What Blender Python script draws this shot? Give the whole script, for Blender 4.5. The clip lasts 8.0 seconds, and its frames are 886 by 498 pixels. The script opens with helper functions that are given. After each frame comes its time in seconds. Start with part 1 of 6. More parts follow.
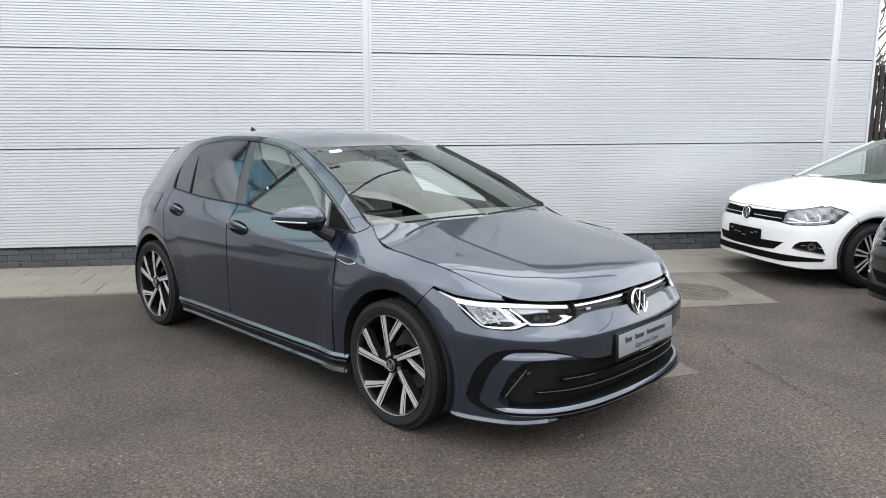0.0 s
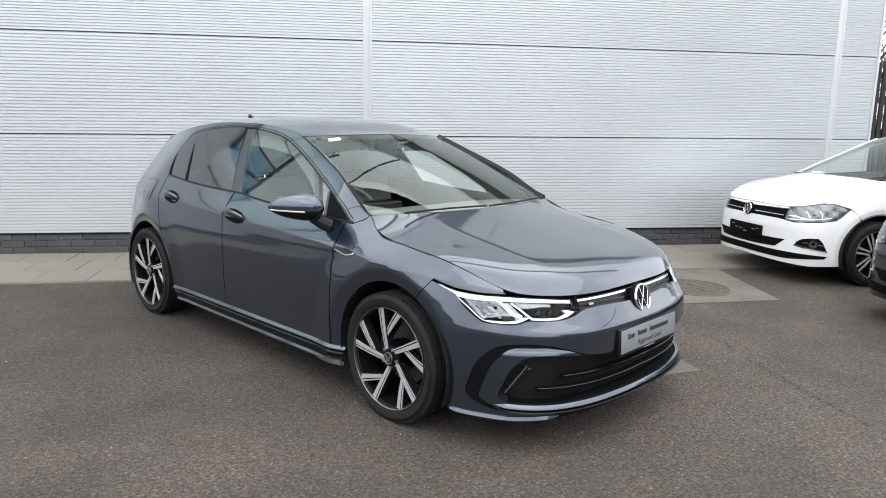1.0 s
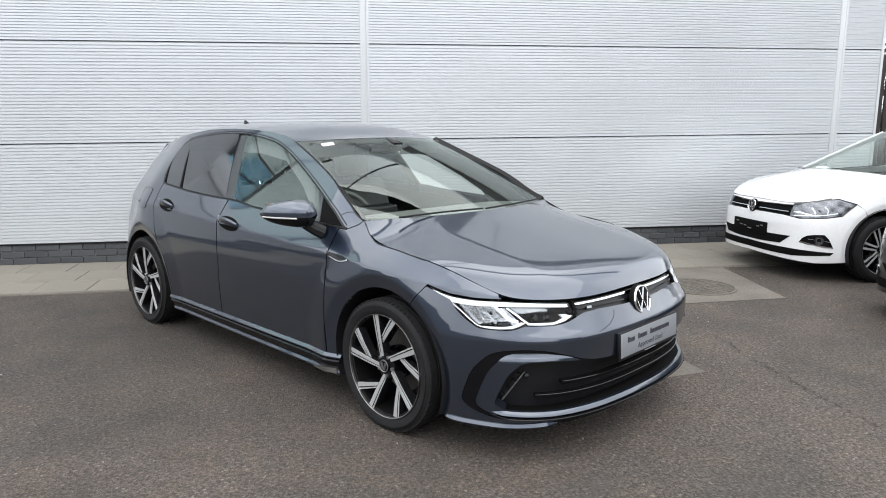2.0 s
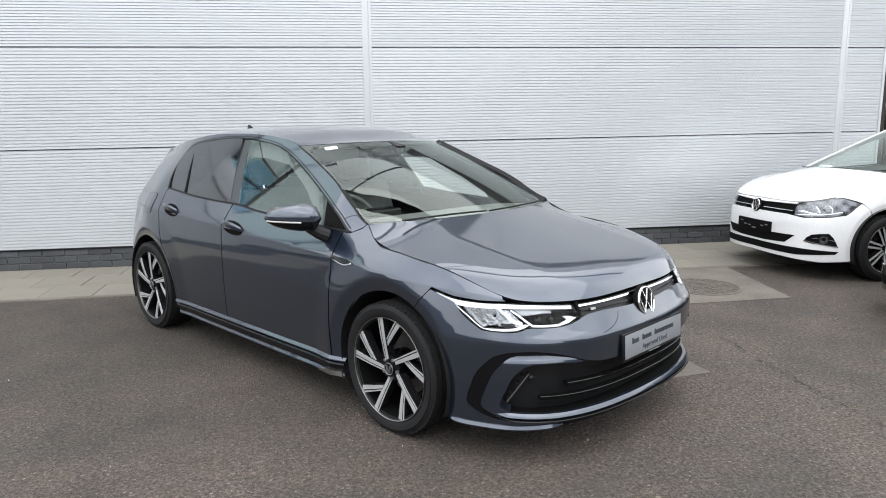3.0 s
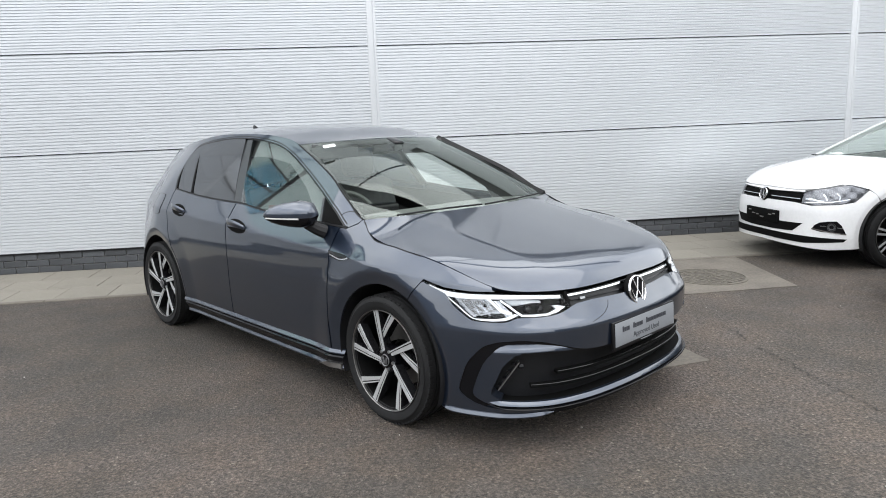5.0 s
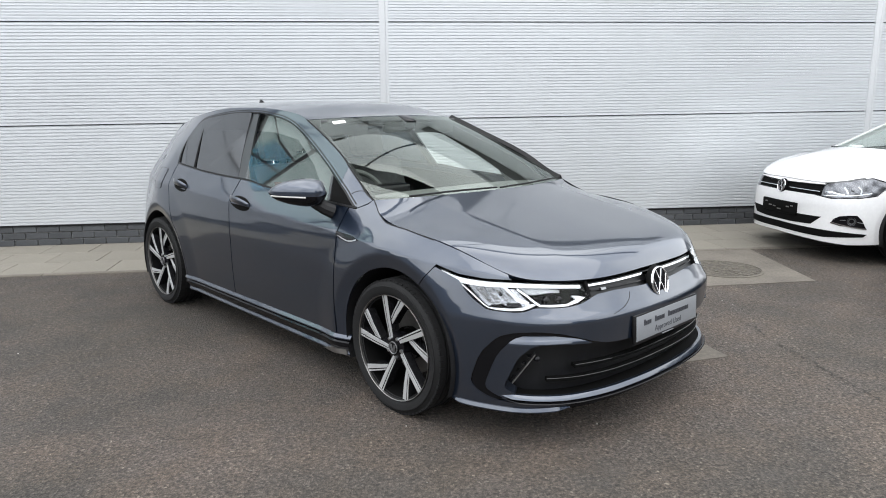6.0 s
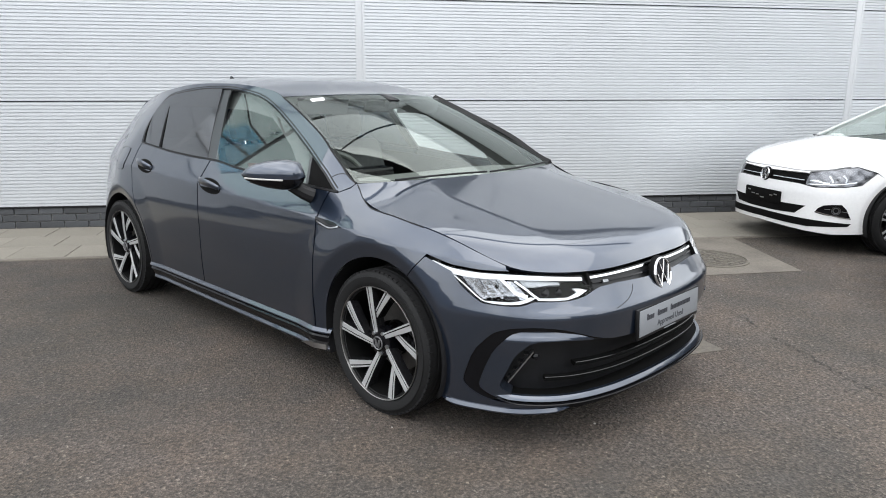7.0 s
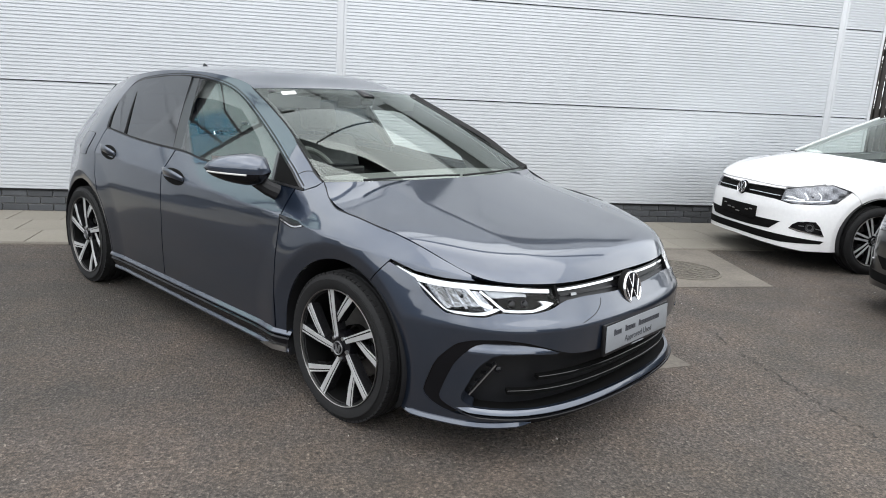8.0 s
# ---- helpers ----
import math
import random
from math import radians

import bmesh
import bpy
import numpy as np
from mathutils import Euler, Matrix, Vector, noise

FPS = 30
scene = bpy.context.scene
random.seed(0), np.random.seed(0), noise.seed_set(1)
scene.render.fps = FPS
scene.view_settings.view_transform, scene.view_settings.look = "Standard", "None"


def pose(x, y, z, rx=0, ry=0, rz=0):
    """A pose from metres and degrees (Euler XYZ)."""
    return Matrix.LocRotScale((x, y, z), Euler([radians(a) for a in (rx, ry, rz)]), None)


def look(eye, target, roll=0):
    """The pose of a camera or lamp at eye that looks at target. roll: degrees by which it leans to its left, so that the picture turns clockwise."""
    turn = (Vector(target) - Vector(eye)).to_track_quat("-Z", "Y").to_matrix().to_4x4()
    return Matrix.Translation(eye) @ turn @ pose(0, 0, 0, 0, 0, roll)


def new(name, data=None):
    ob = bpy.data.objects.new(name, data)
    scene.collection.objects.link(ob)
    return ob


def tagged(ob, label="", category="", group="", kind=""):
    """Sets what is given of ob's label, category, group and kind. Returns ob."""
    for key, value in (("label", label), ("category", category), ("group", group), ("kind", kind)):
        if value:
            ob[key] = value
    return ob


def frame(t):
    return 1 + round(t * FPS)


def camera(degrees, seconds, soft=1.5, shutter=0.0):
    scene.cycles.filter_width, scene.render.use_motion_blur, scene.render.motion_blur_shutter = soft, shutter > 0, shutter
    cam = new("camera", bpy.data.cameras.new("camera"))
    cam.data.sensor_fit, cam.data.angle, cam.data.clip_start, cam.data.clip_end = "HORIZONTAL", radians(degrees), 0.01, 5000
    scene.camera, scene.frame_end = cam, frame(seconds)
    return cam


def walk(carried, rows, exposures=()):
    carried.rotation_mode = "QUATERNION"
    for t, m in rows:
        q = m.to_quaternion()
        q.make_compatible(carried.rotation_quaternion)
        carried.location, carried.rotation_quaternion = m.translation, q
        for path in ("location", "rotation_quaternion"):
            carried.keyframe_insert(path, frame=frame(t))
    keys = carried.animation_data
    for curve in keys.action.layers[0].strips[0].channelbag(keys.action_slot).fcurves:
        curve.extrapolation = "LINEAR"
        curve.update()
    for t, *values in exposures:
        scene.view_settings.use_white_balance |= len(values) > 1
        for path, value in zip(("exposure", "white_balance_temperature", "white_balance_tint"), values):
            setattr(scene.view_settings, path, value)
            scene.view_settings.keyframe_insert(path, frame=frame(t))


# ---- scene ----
# ---- camera ----
cam = camera(65.2, 8.0, soft=1.0)
PATH = [
    (0.0, look((2.498, -7.872, 1.420), (2.875, -5.935, 1.092), 0.30)),
    (0.5, look((2.434, -7.841, 1.404), (2.821, -5.909, 1.058), 0.50)),
    (1.0, look((2.494, -7.801, 1.408), (2.880, -5.870, 1.057), 1.20)),
    (1.5, look((2.542, -7.754, 1.411), (2.924, -5.821, 1.066), 1.50)),
    (1.7, look((2.555, -7.751, 1.410), (2.935, -5.818, 1.064), 0.80)),
    (2.8, look((2.566, -7.753, 1.415), (2.924, -5.815, 1.075), -0.47)),
    (3.0, look((2.563, -7.760, 1.417), (2.918, -5.821, 1.076), -0.50)),
    (3.5, look((2.547, -7.795, 1.416), (2.904, -5.857, 1.081), -0.70)),
    (4.0, look((2.556, -7.839, 1.415), (2.916, -5.900, 1.084), -0.40)),
    (4.2, look((2.575, -7.851, 1.414), (2.930, -5.911, 1.081), -0.47)),
    (5.3, look((2.691, -7.844, 1.404), (2.973, -5.896, 1.048), -1.91)),
    (5.5, look((2.681, -7.823, 1.400), (2.964, -5.876, 1.038), -1.40)),
    (6.0, look((2.650, -7.686, 1.382), (2.939, -5.746, 0.987), -0.30)),
    (6.5, look((2.622, -7.544, 1.362), (2.943, -5.615, 0.946), 0.80)),
    (7.0, look((2.599, -7.454, 1.348), (2.974, -5.538, 0.913), 0.60)),
    (7.5, look((2.603, -7.402, 1.363), (3.034, -5.502, 0.917), 0.80)),
    (7.7, look((2.624, -7.392, 1.364), (3.072, -5.494, 0.918), 2.40)),
    (8.0, look((2.667, -7.375, 1.366), (3.101, -5.473, 0.924), 3.40)),
]
walk(cam, PATH)

# ---- overcast daylight ----
world = bpy.data.worlds.new("overcast_sky")
scene.world = world
world.use_nodes = True
wn, wl = world.node_tree.nodes, world.node_tree.links
wn.clear()
sky = wn.new("ShaderNodeTexSky")
sky.sky_type, sky.sun_disc = "NISHITA", False
sky.sun_elevation, sky.sun_rotation = radians(50), radians(200)
hsv = wn.new("ShaderNodeHueSaturation")
hsv.inputs["Saturation"].default_value = 0.25
cloud_at = wn.new("ShaderNodeTexCoord")
clouds = wn.new("ShaderNodeTexNoise")
clouds.inputs["Scale"].default_value, clouds.inputs["Detail"].default_value = 2.2, 7.0
ramp = wn.new("ShaderNodeValToRGB")
ramp.color_ramp.elements[0].position, ramp.color_ramp.elements[0].color = 0.38, (6.5, 6.9, 7.5, 1)
ramp.color_ramp.elements[1].position, ramp.color_ramp.elements[1].color = 0.62, (10.1, 10.4, 10.6, 1)
veil = wn.new("ShaderNodeMix")
veil.data_type = "RGBA"
veil.inputs[0].default_value = 0.86
back = wn.new("ShaderNodeBackground")
back.inputs["Strength"].default_value = 0.115
wout = wn.new("ShaderNodeOutputWorld")
wl.new(sky.outputs[0], hsv.inputs["Color"])
wl.new(cloud_at.outputs["Generated"], clouds.inputs["Vector"])
wl.new(clouds.outputs["Fac"], ramp.inputs[0])
wl.new(hsv.outputs[0], veil.inputs[6])
wl.new(ramp.outputs[0], veil.inputs[7])
# an overcast dome is brighter above than at the skyline, with thicker cloud overhead
split = wn.new("ShaderNodeSeparateXYZ")
height = wn.new("ShaderNodeValToRGB")
for at, k in ((0.0, 0.88), (0.72, 1.36), (1.0, 0.98)):
    stop = height.color_ramp.elements[0] if at == 0.0 else height.color_ramp.elements[-1] if at == 1.0 else height.color_ramp.elements.new(at)
    stop.position, stop.color = at, (k, k, k, 1)
dome = wn.new("ShaderNodeMix")
dome.data_type, dome.blend_type = "RGBA", "MULTIPLY"
dome.inputs[0].default_value = 1.0
wl.new(cloud_at.outputs["Generated"], split.inputs[0])
wl.new(split.outputs["Z"], height.inputs[0])
wl.new(veil.outputs[2], dome.inputs[6])
wl.new(height.outputs[0], dome.inputs[7])
wl.new(dome.outputs[2], back.inputs[0])
wl.new(back.outputs[0], wout.inputs[0])

sun_data = bpy.data.lights.new("sun", "SUN")
sun_data.energy, sun_data.angle, sun_data.color = 0.9, radians(90), (1.0, 0.97, 0.93)
sun = new("sun", sun_data)
sun.matrix_world = look((5, -3, 16), (3, 0, 0))
scene.view_settings.exposure = 1.18

# ---- materials ----
def mat(name, color, rough=0.5, metal=0.0, vary=0.0, scale=8.0, bump=0.0, bump_scale=120.0, coat=0.0, color2=None, spec=0.5,
        random=0.0, rough_vary=0.0, coat_rough=0.03):
    """A principled surface whose colour and roughness drift at two scales, with fine relief."""
    m = bpy.data.materials.new(name)
    m.use_nodes = True
    n, l = m.node_tree.nodes, m.node_tree.links
    b = n["Principled BSDF"]
    b.inputs["Base Color"].default_value = (*color, 1)
    b.inputs["Roughness"].default_value, b.inputs["Metallic"].default_value = rough, metal
    b.inputs["Specular IOR Level"].default_value = spec
    b.inputs["Coat Weight"].default_value, b.inputs["Coat Roughness"].default_value = coat, coat_rough
    at = n.new("ShaderNodeTexCoord")
    if vary or color2 or random:
        big, fine, mixn = n.new("ShaderNodeTexNoise"), n.new("ShaderNodeTexNoise"), n.new("ShaderNodeMix")
        big.inputs["Scale"].default_value, big.inputs["Detail"].default_value = scale, 5
        fine.inputs["Scale"].default_value, fine.inputs["Detail"].default_value = scale * 14, 4
        l.new(at.outputs["Object"], big.inputs["Vector"])
        l.new(at.outputs["Object"], fine.inputs["Vector"])
        add = n.new("ShaderNodeMath")
        add.operation = "MULTIPLY_ADD"
        add.inputs[1].default_value = 0.45
        l.new(fine.outputs["Fac"], add.inputs[0])
        half = n.new("ShaderNodeMath")
        half.operation = "MULTIPLY"
        half.inputs[1].default_value = 0.55
        l.new(big.outputs["Fac"], half.inputs[0])
        l.new(half.outputs[0], add.inputs[2])
        fac = add.outputs[0]
        if random:
            info, r = n.new("ShaderNodeObjectInfo"), n.new("ShaderNodeMath")
            r.operation = "MULTIPLY_ADD"
            r.inputs[1].default_value = random
            l.new(info.outputs["Random"], r.inputs[0])
            l.new(fac, r.inputs[2])
            fac = r.outputs[0]
        mr = n.new("ShaderNodeMapRange")
        mr.inputs[1].default_value, mr.inputs[2].default_value = 0.3, 0.7 + random
        l.new(fac, mr.inputs[0])
        mixn.data_type = "RGBA"
        c2 = color2 or tuple(c * (1 + vary) for c in color)
        c1 = color if color2 else tuple(c * (1 - vary) for c in color)
        mixn.inputs[6].default_value, mixn.inputs[7].default_value = (*c1, 1), (*c2, 1)
        l.new(mr.outputs[0], mixn.inputs[0])
        l.new(mixn.outputs[2], b.inputs["Base Color"])
        if rough_vary:
            rr = n.new("ShaderNodeMapRange")
            rr.inputs[3].default_value, rr.inputs[4].default_value = rough - rough_vary, rough + rough_vary
            l.new(big.outputs["Fac"], rr.inputs[0])
            l.new(rr.outputs[0], b.inputs["Roughness"])
    if bump:
        nb, bp = n.new("ShaderNodeTexNoise"), n.new("ShaderNodeBump")
        nb.inputs["Scale"].default_value, nb.inputs["Detail"].default_value = bump_scale, 4
        l.new(at.outputs["Object"], nb.inputs["Vector"])
        bp.inputs["Strength"].default_value, bp.inputs["Distance"].default_value = min(1, bump), 0.004
        l.new(nb.outputs["Fac"], bp.inputs["Height"])
        l.new(bp.outputs[0], b.inputs["Normal"])
    return m


def paint(name, color, metal, flake=0.0, ior=1.9):
    """Car paint under clear lacquer, with fine metallic flake and a trace of road dust."""
    m = mat(name, color, rough=0.29, metal=metal, vary=0.06, scale=3.0, coat=1.0, coat_rough=0.04)
    n, l = m.node_tree.nodes, m.node_tree.links
    b = n["Principled BSDF"]
    b.inputs["Coat IOR"].default_value = ior
    if flake:
        at = n.new("ShaderNodeTexCoord")
        v, mix2 = n.new("ShaderNodeTexVoronoi"), n.new("ShaderNodeBump")
        v.inputs["Scale"].default_value = 900
        l.new(at.outputs["Object"], v.inputs["Vector"])
        mix2.inputs["Strength"].default_value, mix2.inputs["Distance"].default_value = flake, 0.0006
        l.new(v.outputs["Color"], mix2.inputs["Height"])
        l.new(mix2.outputs[0], b.inputs["Normal"])
    return m


def glass(name, tint, ior=1.5, gloss=(1.0, 1.0, 1.0), rough=0.01):
    """Thin pane: tinted light passes, the surface mirrors by its Fresnel gloss."""
    m = bpy.data.materials.new(name)
    m.use_nodes = True
    n, l = m.node_tree.nodes, m.node_tree.links
    n.clear()
    out, mixs, tr, gl, fr = (n.new("ShaderNodeOutputMaterial"), n.new("ShaderNodeMixShader"), n.new("ShaderNodeBsdfTransparent"),
                             n.new("ShaderNodeBsdfGlossy"), n.new("ShaderNodeLayerWeight"))
    tr.inputs[0].default_value = (*tint, 1)
    gl.inputs["Roughness"].default_value = rough
    gl.inputs[0].default_value = (*gloss, 1)
    f0 = ((ior - 1) / (ior + 1)) ** 2
    power, scale = n.new("ShaderNodeMath"), n.new("ShaderNodeMapRange")
    power.operation, power.inputs[1].default_value = "POWER", 5.0
    scale.inputs[3].default_value, scale.inputs[4].default_value = min(0.3, f0 * 2.3), 1.0
    fr.inputs[0].default_value = 0.5
    l.new(fr.outputs["Facing"], power.inputs[0])
    l.new(power.outputs[0], scale.inputs[0])
    l.new(scale.outputs[0], mixs.inputs[0])
    l.new(tr.outputs[0], mixs.inputs[1])
    l.new(gl.outputs[0], mixs.inputs[2])
    l.new(mixs.outputs[0], out.inputs[0])
    return m


def glow(name, color, strength):
    m = mat(name, color, rough=0.2)
    b = m.node_tree.nodes["Principled BSDF"]
    b.inputs["Emission Color"].default_value = (*color, 1)
    b.inputs["Emission Strength"].default_value = strength
    return m


def asphalt_material():
    m = bpy.data.materials.new("asphalt")
    m.use_nodes = True
    n, l = m.node_tree.nodes, m.node_tree.links
    b = n["Principled BSDF"]
    b.inputs["Roughness"].default_value = 0.86
    at = n.new("ShaderNodeTexCoord")

    def tex(kind, s, detail=5.0):
        t = n.new(kind)
        t.inputs["Scale"].default_value = s
        if kind == "ShaderNodeTexNoise":
            t.inputs["Detail"].default_value = detail
        l.new(at.outputs["Object"], t.inputs["Vector"])
        return t

    def blend(fac, c1, c2):
        x = n.new("ShaderNodeMix")
        x.data_type = "RGBA"
        for slot, c in ((6, c1), (7, c2)):
            if isinstance(c, tuple):
                x.inputs[slot].default_value = (*c, 1)
            else:
                l.new(c, x.inputs[slot])
        l.new(fac, x.inputs[0])
        return x.outputs[2]

    def ranged(socket, lo, hi):
        r = n.new("ShaderNodeMapRange")
        r.inputs[1].default_value, r.inputs[2].default_value = lo, hi
        l.new(socket, r.inputs[0])
        return r.outputs[0]
    stones, grit, patches, stains = tex("ShaderNodeTexVoronoi", 100), tex("ShaderNodeTexNoise", 190, 3), tex("ShaderNodeTexNoise", 0.55, 6), tex("ShaderNodeTexNoise", 2.3, 8)
    sep = n.new("ShaderNodeSeparateColor")
    l.new(stones.outputs["Color"], sep.inputs[0])
    c = blend(ranged(sep.outputs[0], 0.1, 0.95), (0.0725, 0.0646, 0.0604), (0.2058, 0.1832, 0.1712))
    c = blend(ranged(grit.outputs["Fac"], 0.35, 0.62), (0.0567, 0.0506, 0.0464), c)
    c = blend(ranged(sep.outputs[1], 0.975, 0.995), c, (0.235, 0.222, 0.205))
    dark = blend(ranged(patches.outputs["Fac"], 0.36, 0.66), (0.82, 0.83, 0.79), (1.12, 1.08, 1.06))
    mul = n.new("ShaderNodeMix")
    mul.data_type, mul.blend_type = "RGBA", "MULTIPLY"
    mul.inputs[0].default_value = 1.0
    l.new(c, mul.inputs[6])
    l.new(dark, mul.inputs[7])
    clumps = tex("ShaderNodeTexNoise", 62, 3)
    mottled = n.new("ShaderNodeMix")
    mottled.data_type, mottled.blend_type = "RGBA", "MULTIPLY"
    mottled.inputs[0].default_value = 1.0
    l.new(mul.outputs[2], mottled.inputs[6])
    l.new(blend(ranged(clumps.outputs["Fac"], 0.34, 0.66), (0.52, 0.51, 0.50), (1.44, 1.42, 1.38)), mottled.inputs[7])
    mul = mottled
    tints = tex("ShaderNodeTexNoise", 1.7, 9)
    tinted = n.new("ShaderNodeMix")
    tinted.data_type, tinted.blend_type = "RGBA", "MULTIPLY"
    tinted.inputs[0].default_value = 1.0
    l.new(mul.outputs[2], tinted.inputs[6])
    l.new(blend(ranged(tints.outputs["Fac"], 0.36, 0.62), (0.43, 0.42, 0.40), (0.62, 0.578, 0.54)), tinted.inputs[7])
    mul = tinted
    hues = tex("ShaderNodeTexNoise", 4.5, 5)
    hued = n.new("ShaderNodeMix")
    hued.data_type, hued.blend_type = "RGBA", "MULTIPLY"
    hued.inputs[0].default_value = 1.0
    l.new(mul.outputs[2], hued.inputs[6])
    l.new(blend(ranged(hues.outputs["Fac"], 0.40, 0.60), (0.965, 0.985, 1.01), (1.04, 1.01, 0.97)), hued.inputs[7])
    mul = hued
    # the asphalt turns paler towards higher x, the change shifted by noise
    across = n.new("ShaderNodeSeparateXYZ")
    l.new(at.outputs["Object"], across.inputs[0])
    worn = n.new("ShaderNodeMix")
    worn.data_type, worn.blend_type = "RGBA", "MULTIPLY"
    worn.inputs[0].default_value = 1.0
    drift = n.new("ShaderNodeMath")
    drift.operation = "MULTIPLY_ADD"
    drift.inputs[1].default_value = 2.0
    l.new(patches.outputs["Fac"], drift.inputs[0])
    l.new(across.outputs[0], drift.inputs[2])
    l.new(mul.outputs[2], worn.inputs[6])
    l.new(blend(ranged(drift.outputs[0], 2.6, 5.8), (0.94, 0.94, 0.94), (1.16, 1.16, 1.16)), worn.inputs[7])
    mul = worn
    stain = blend(ranged(stains.outputs["Fac"], 0.60, 0.74), mul.outputs[2], (0.055, 0.050, 0.046))
    half = n.new("ShaderNodeMix")
    half.data_type = "RGBA"
    half.inputs[0].default_value = 0.35
    l.new(mul.outputs[2], half.inputs[6])
    l.new(stain, half.inputs[7])
    l.new(half.outputs[2], b.inputs["Base Color"])
    bp = n.new("ShaderNodeBump")
    bp.inputs["Strength"].default_value, bp.inputs["Distance"].default_value = 0.9, 0.008
    l.new(stones.outputs["Distance"], bp.inputs["Height"])
    l.new(bp.outputs[0], b.inputs["Normal"])
    return m


M_ASPHALT = asphalt_material()
M_PANEL = mat("silver_cladding", (0.588, 0.606, 0.628), rough=0.38, metal=0.35, vary=0.05, scale=0.9, bump=0.05, bump_scale=30, rough_vary=0.08, random=0.15)
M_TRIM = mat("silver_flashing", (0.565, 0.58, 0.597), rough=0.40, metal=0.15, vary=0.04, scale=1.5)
M_GAP = mat("dark_joint", (0.02, 0.02, 0.022), rough=0.7, vary=0.2)
M_BRICK = mat("dark_engineering_brick", (0.050, 0.053, 0.058), rough=0.6, vary=0.45, scale=7, bump=0.5, bump_scale=160, random=0.5)
M_MORTAR = mat("grey_mortar", (0.21, 0.21, 0.20), rough=0.9, vary=0.5, scale=12, bump=0.6)
M_SLAB = mat("buff_concrete_slab", (0.172, 0.158, 0.132), rough=0.85, vary=0.16, scale=2.5, bump=0.5, bump_scale=200, random=0.25)
M_SLAB_JOINT = mat("sandy_joint", (0.115, 0.104, 0.088), rough=0.95, vary=0.3, scale=20)
M_CONCRETE = mat("worn_concrete", (0.120, 0.106, 0.089), rough=0.88, vary=0.34, scale=3.0, bump=0.5, bump_scale=150)
M_CHIP = mat("pale_stone_chip", (0.40, 0.38, 0.35), rough=0.9, vary=0.2, scale=30)
M_CRACK = mat("dirty_crack", (0.030, 0.027, 0.024), rough=0.95, vary=0.3, scale=30)
M_IRON = mat("rusty_cast_iron", (0.075, 0.066, 0.054), rough=0.75, metal=0.3, vary=0.4, scale=14, bump=0.4)
M_COVER = mat("dusty_worn_iron", (0.085, 0.075, 0.061), rough=0.85, color2=(0.15, 0.136, 0.114), scale=16, bump=0.8, bump_scale=90)
M_GREY = paint("dolphin_grey_paint", (0.0216, 0.0322, 0.0552), 0.75, ior=1.78)
M_WHITE = paint("white_paint", (0.76, 0.76, 0.765), 0.0, ior=1.5)
M_BLACKCAR = paint("black_paint", (0.004, 0.004, 0.005), 0.2, ior=1.4)
M_GLOSS = mat("gloss_black_plastic", (0.004, 0.004, 0.005), rough=0.08, spec=0.25, vary=0.2, scale=5)
M_PLASTIC = mat("black_textured_plastic", (0.009, 0.009, 0.010), rough=0.6, spec=0.3, vary=0.2, scale=20, bump=0.15, bump_scale=500)
M_RUBBER = mat("tyre_rubber", (0.008, 0.008, 0.0085), rough=0.75, spec=0.3, vary=0.35, scale=10, bump=0.2, bump_scale=300)
M_SEAL = mat("window_rubber", (0.006, 0.006, 0.007), rough=0.5, spec=0.2, vary=0.2)
M_SATINBLACK = mat("satin_black_trim", (0.028, 0.029, 0.032), rough=0.3, vary=0.1)
M_ALLOY = mat("machined_alloy", (0.546, 0.554, 0.562), rough=0.42, metal=0.6, vary=0.05, scale=30)
M_RIMBLACK = mat("gloss_black_wheel_paint", (0.010, 0.010, 0.011), rough=0.22, vary=0.2, coat=0.6)
M_CHROME = mat("bright_chrome", (0.82, 0.83, 0.85), rough=0.06, metal=1.0, vary=0.03)
M_SATIN = mat("satin_silver", (0.55, 0.56, 0.58), rough=0.28, metal=1.0, vary=0.05)
M_DISC = mat("brake_steel", (0.32, 0.31, 0.30), rough=0.38, metal=1.0, vary=0.15, scale=30)
M_ROTOR = mat("dull_brake_iron", (0.12, 0.115, 0.11), rough=0.5, metal=0.9, vary=0.2, scale=30)
M_HUBGREY = mat("grey_hub_emblem", (0.16, 0.16, 0.165), rough=0.35, metal=0.4, vary=0.1)
M_SCREEN = glass("green_tinted_windscreen", (0.90, 0.94, 0.90), 1.42, (0.93, 1.0, 0.95))
M_SIDEGLASS = glass("green_tinted_side_glass", (0.90, 0.95, 0.93), 1.52)
M_PRIVACY = glass("dark_privacy_glass", (0.030, 0.045, 0.06), 1.75, (0.95, 0.97, 1.0), 0.05)
M_LENS = glass("clear_lamp_lens", (0.95, 0.96, 0.97), 1.16)
M_REFLECTOR = mat("stepped_lamp_reflector", (0.52, 0.53, 0.55), rough=0.24, metal=1.0, vary=0.3, scale=18, bump=0.7, bump_scale=55)
M_INTAKE = mat("grained_black_intake", (0.005, 0.0053, 0.0066), rough=0.5, spec=0.4, vary=0.3, scale=60)
M_SMOKED = mat("smoked_lamp_reflector", (0.30, 0.31, 0.32), rough=0.34, metal=1.0, vary=0.35, scale=30, bump=0.6, bump_scale=70)
M_LED = glow("white_light_guide", (0.62, 0.64, 0.66), 0.16)
M_MESH = mat("black_intake_mesh", (0.003, 0.003, 0.003), rough=0.8, spec=0.1, vary=0.3, scale=60)
M_SPANDREL_PALE = glass("grey_green_glazing", (0.66, 0.75, 0.73), 1.5)
M_SPANDREL = glass("blue_tinted_glazing", (0.44, 0.70, 0.82), 1.5)
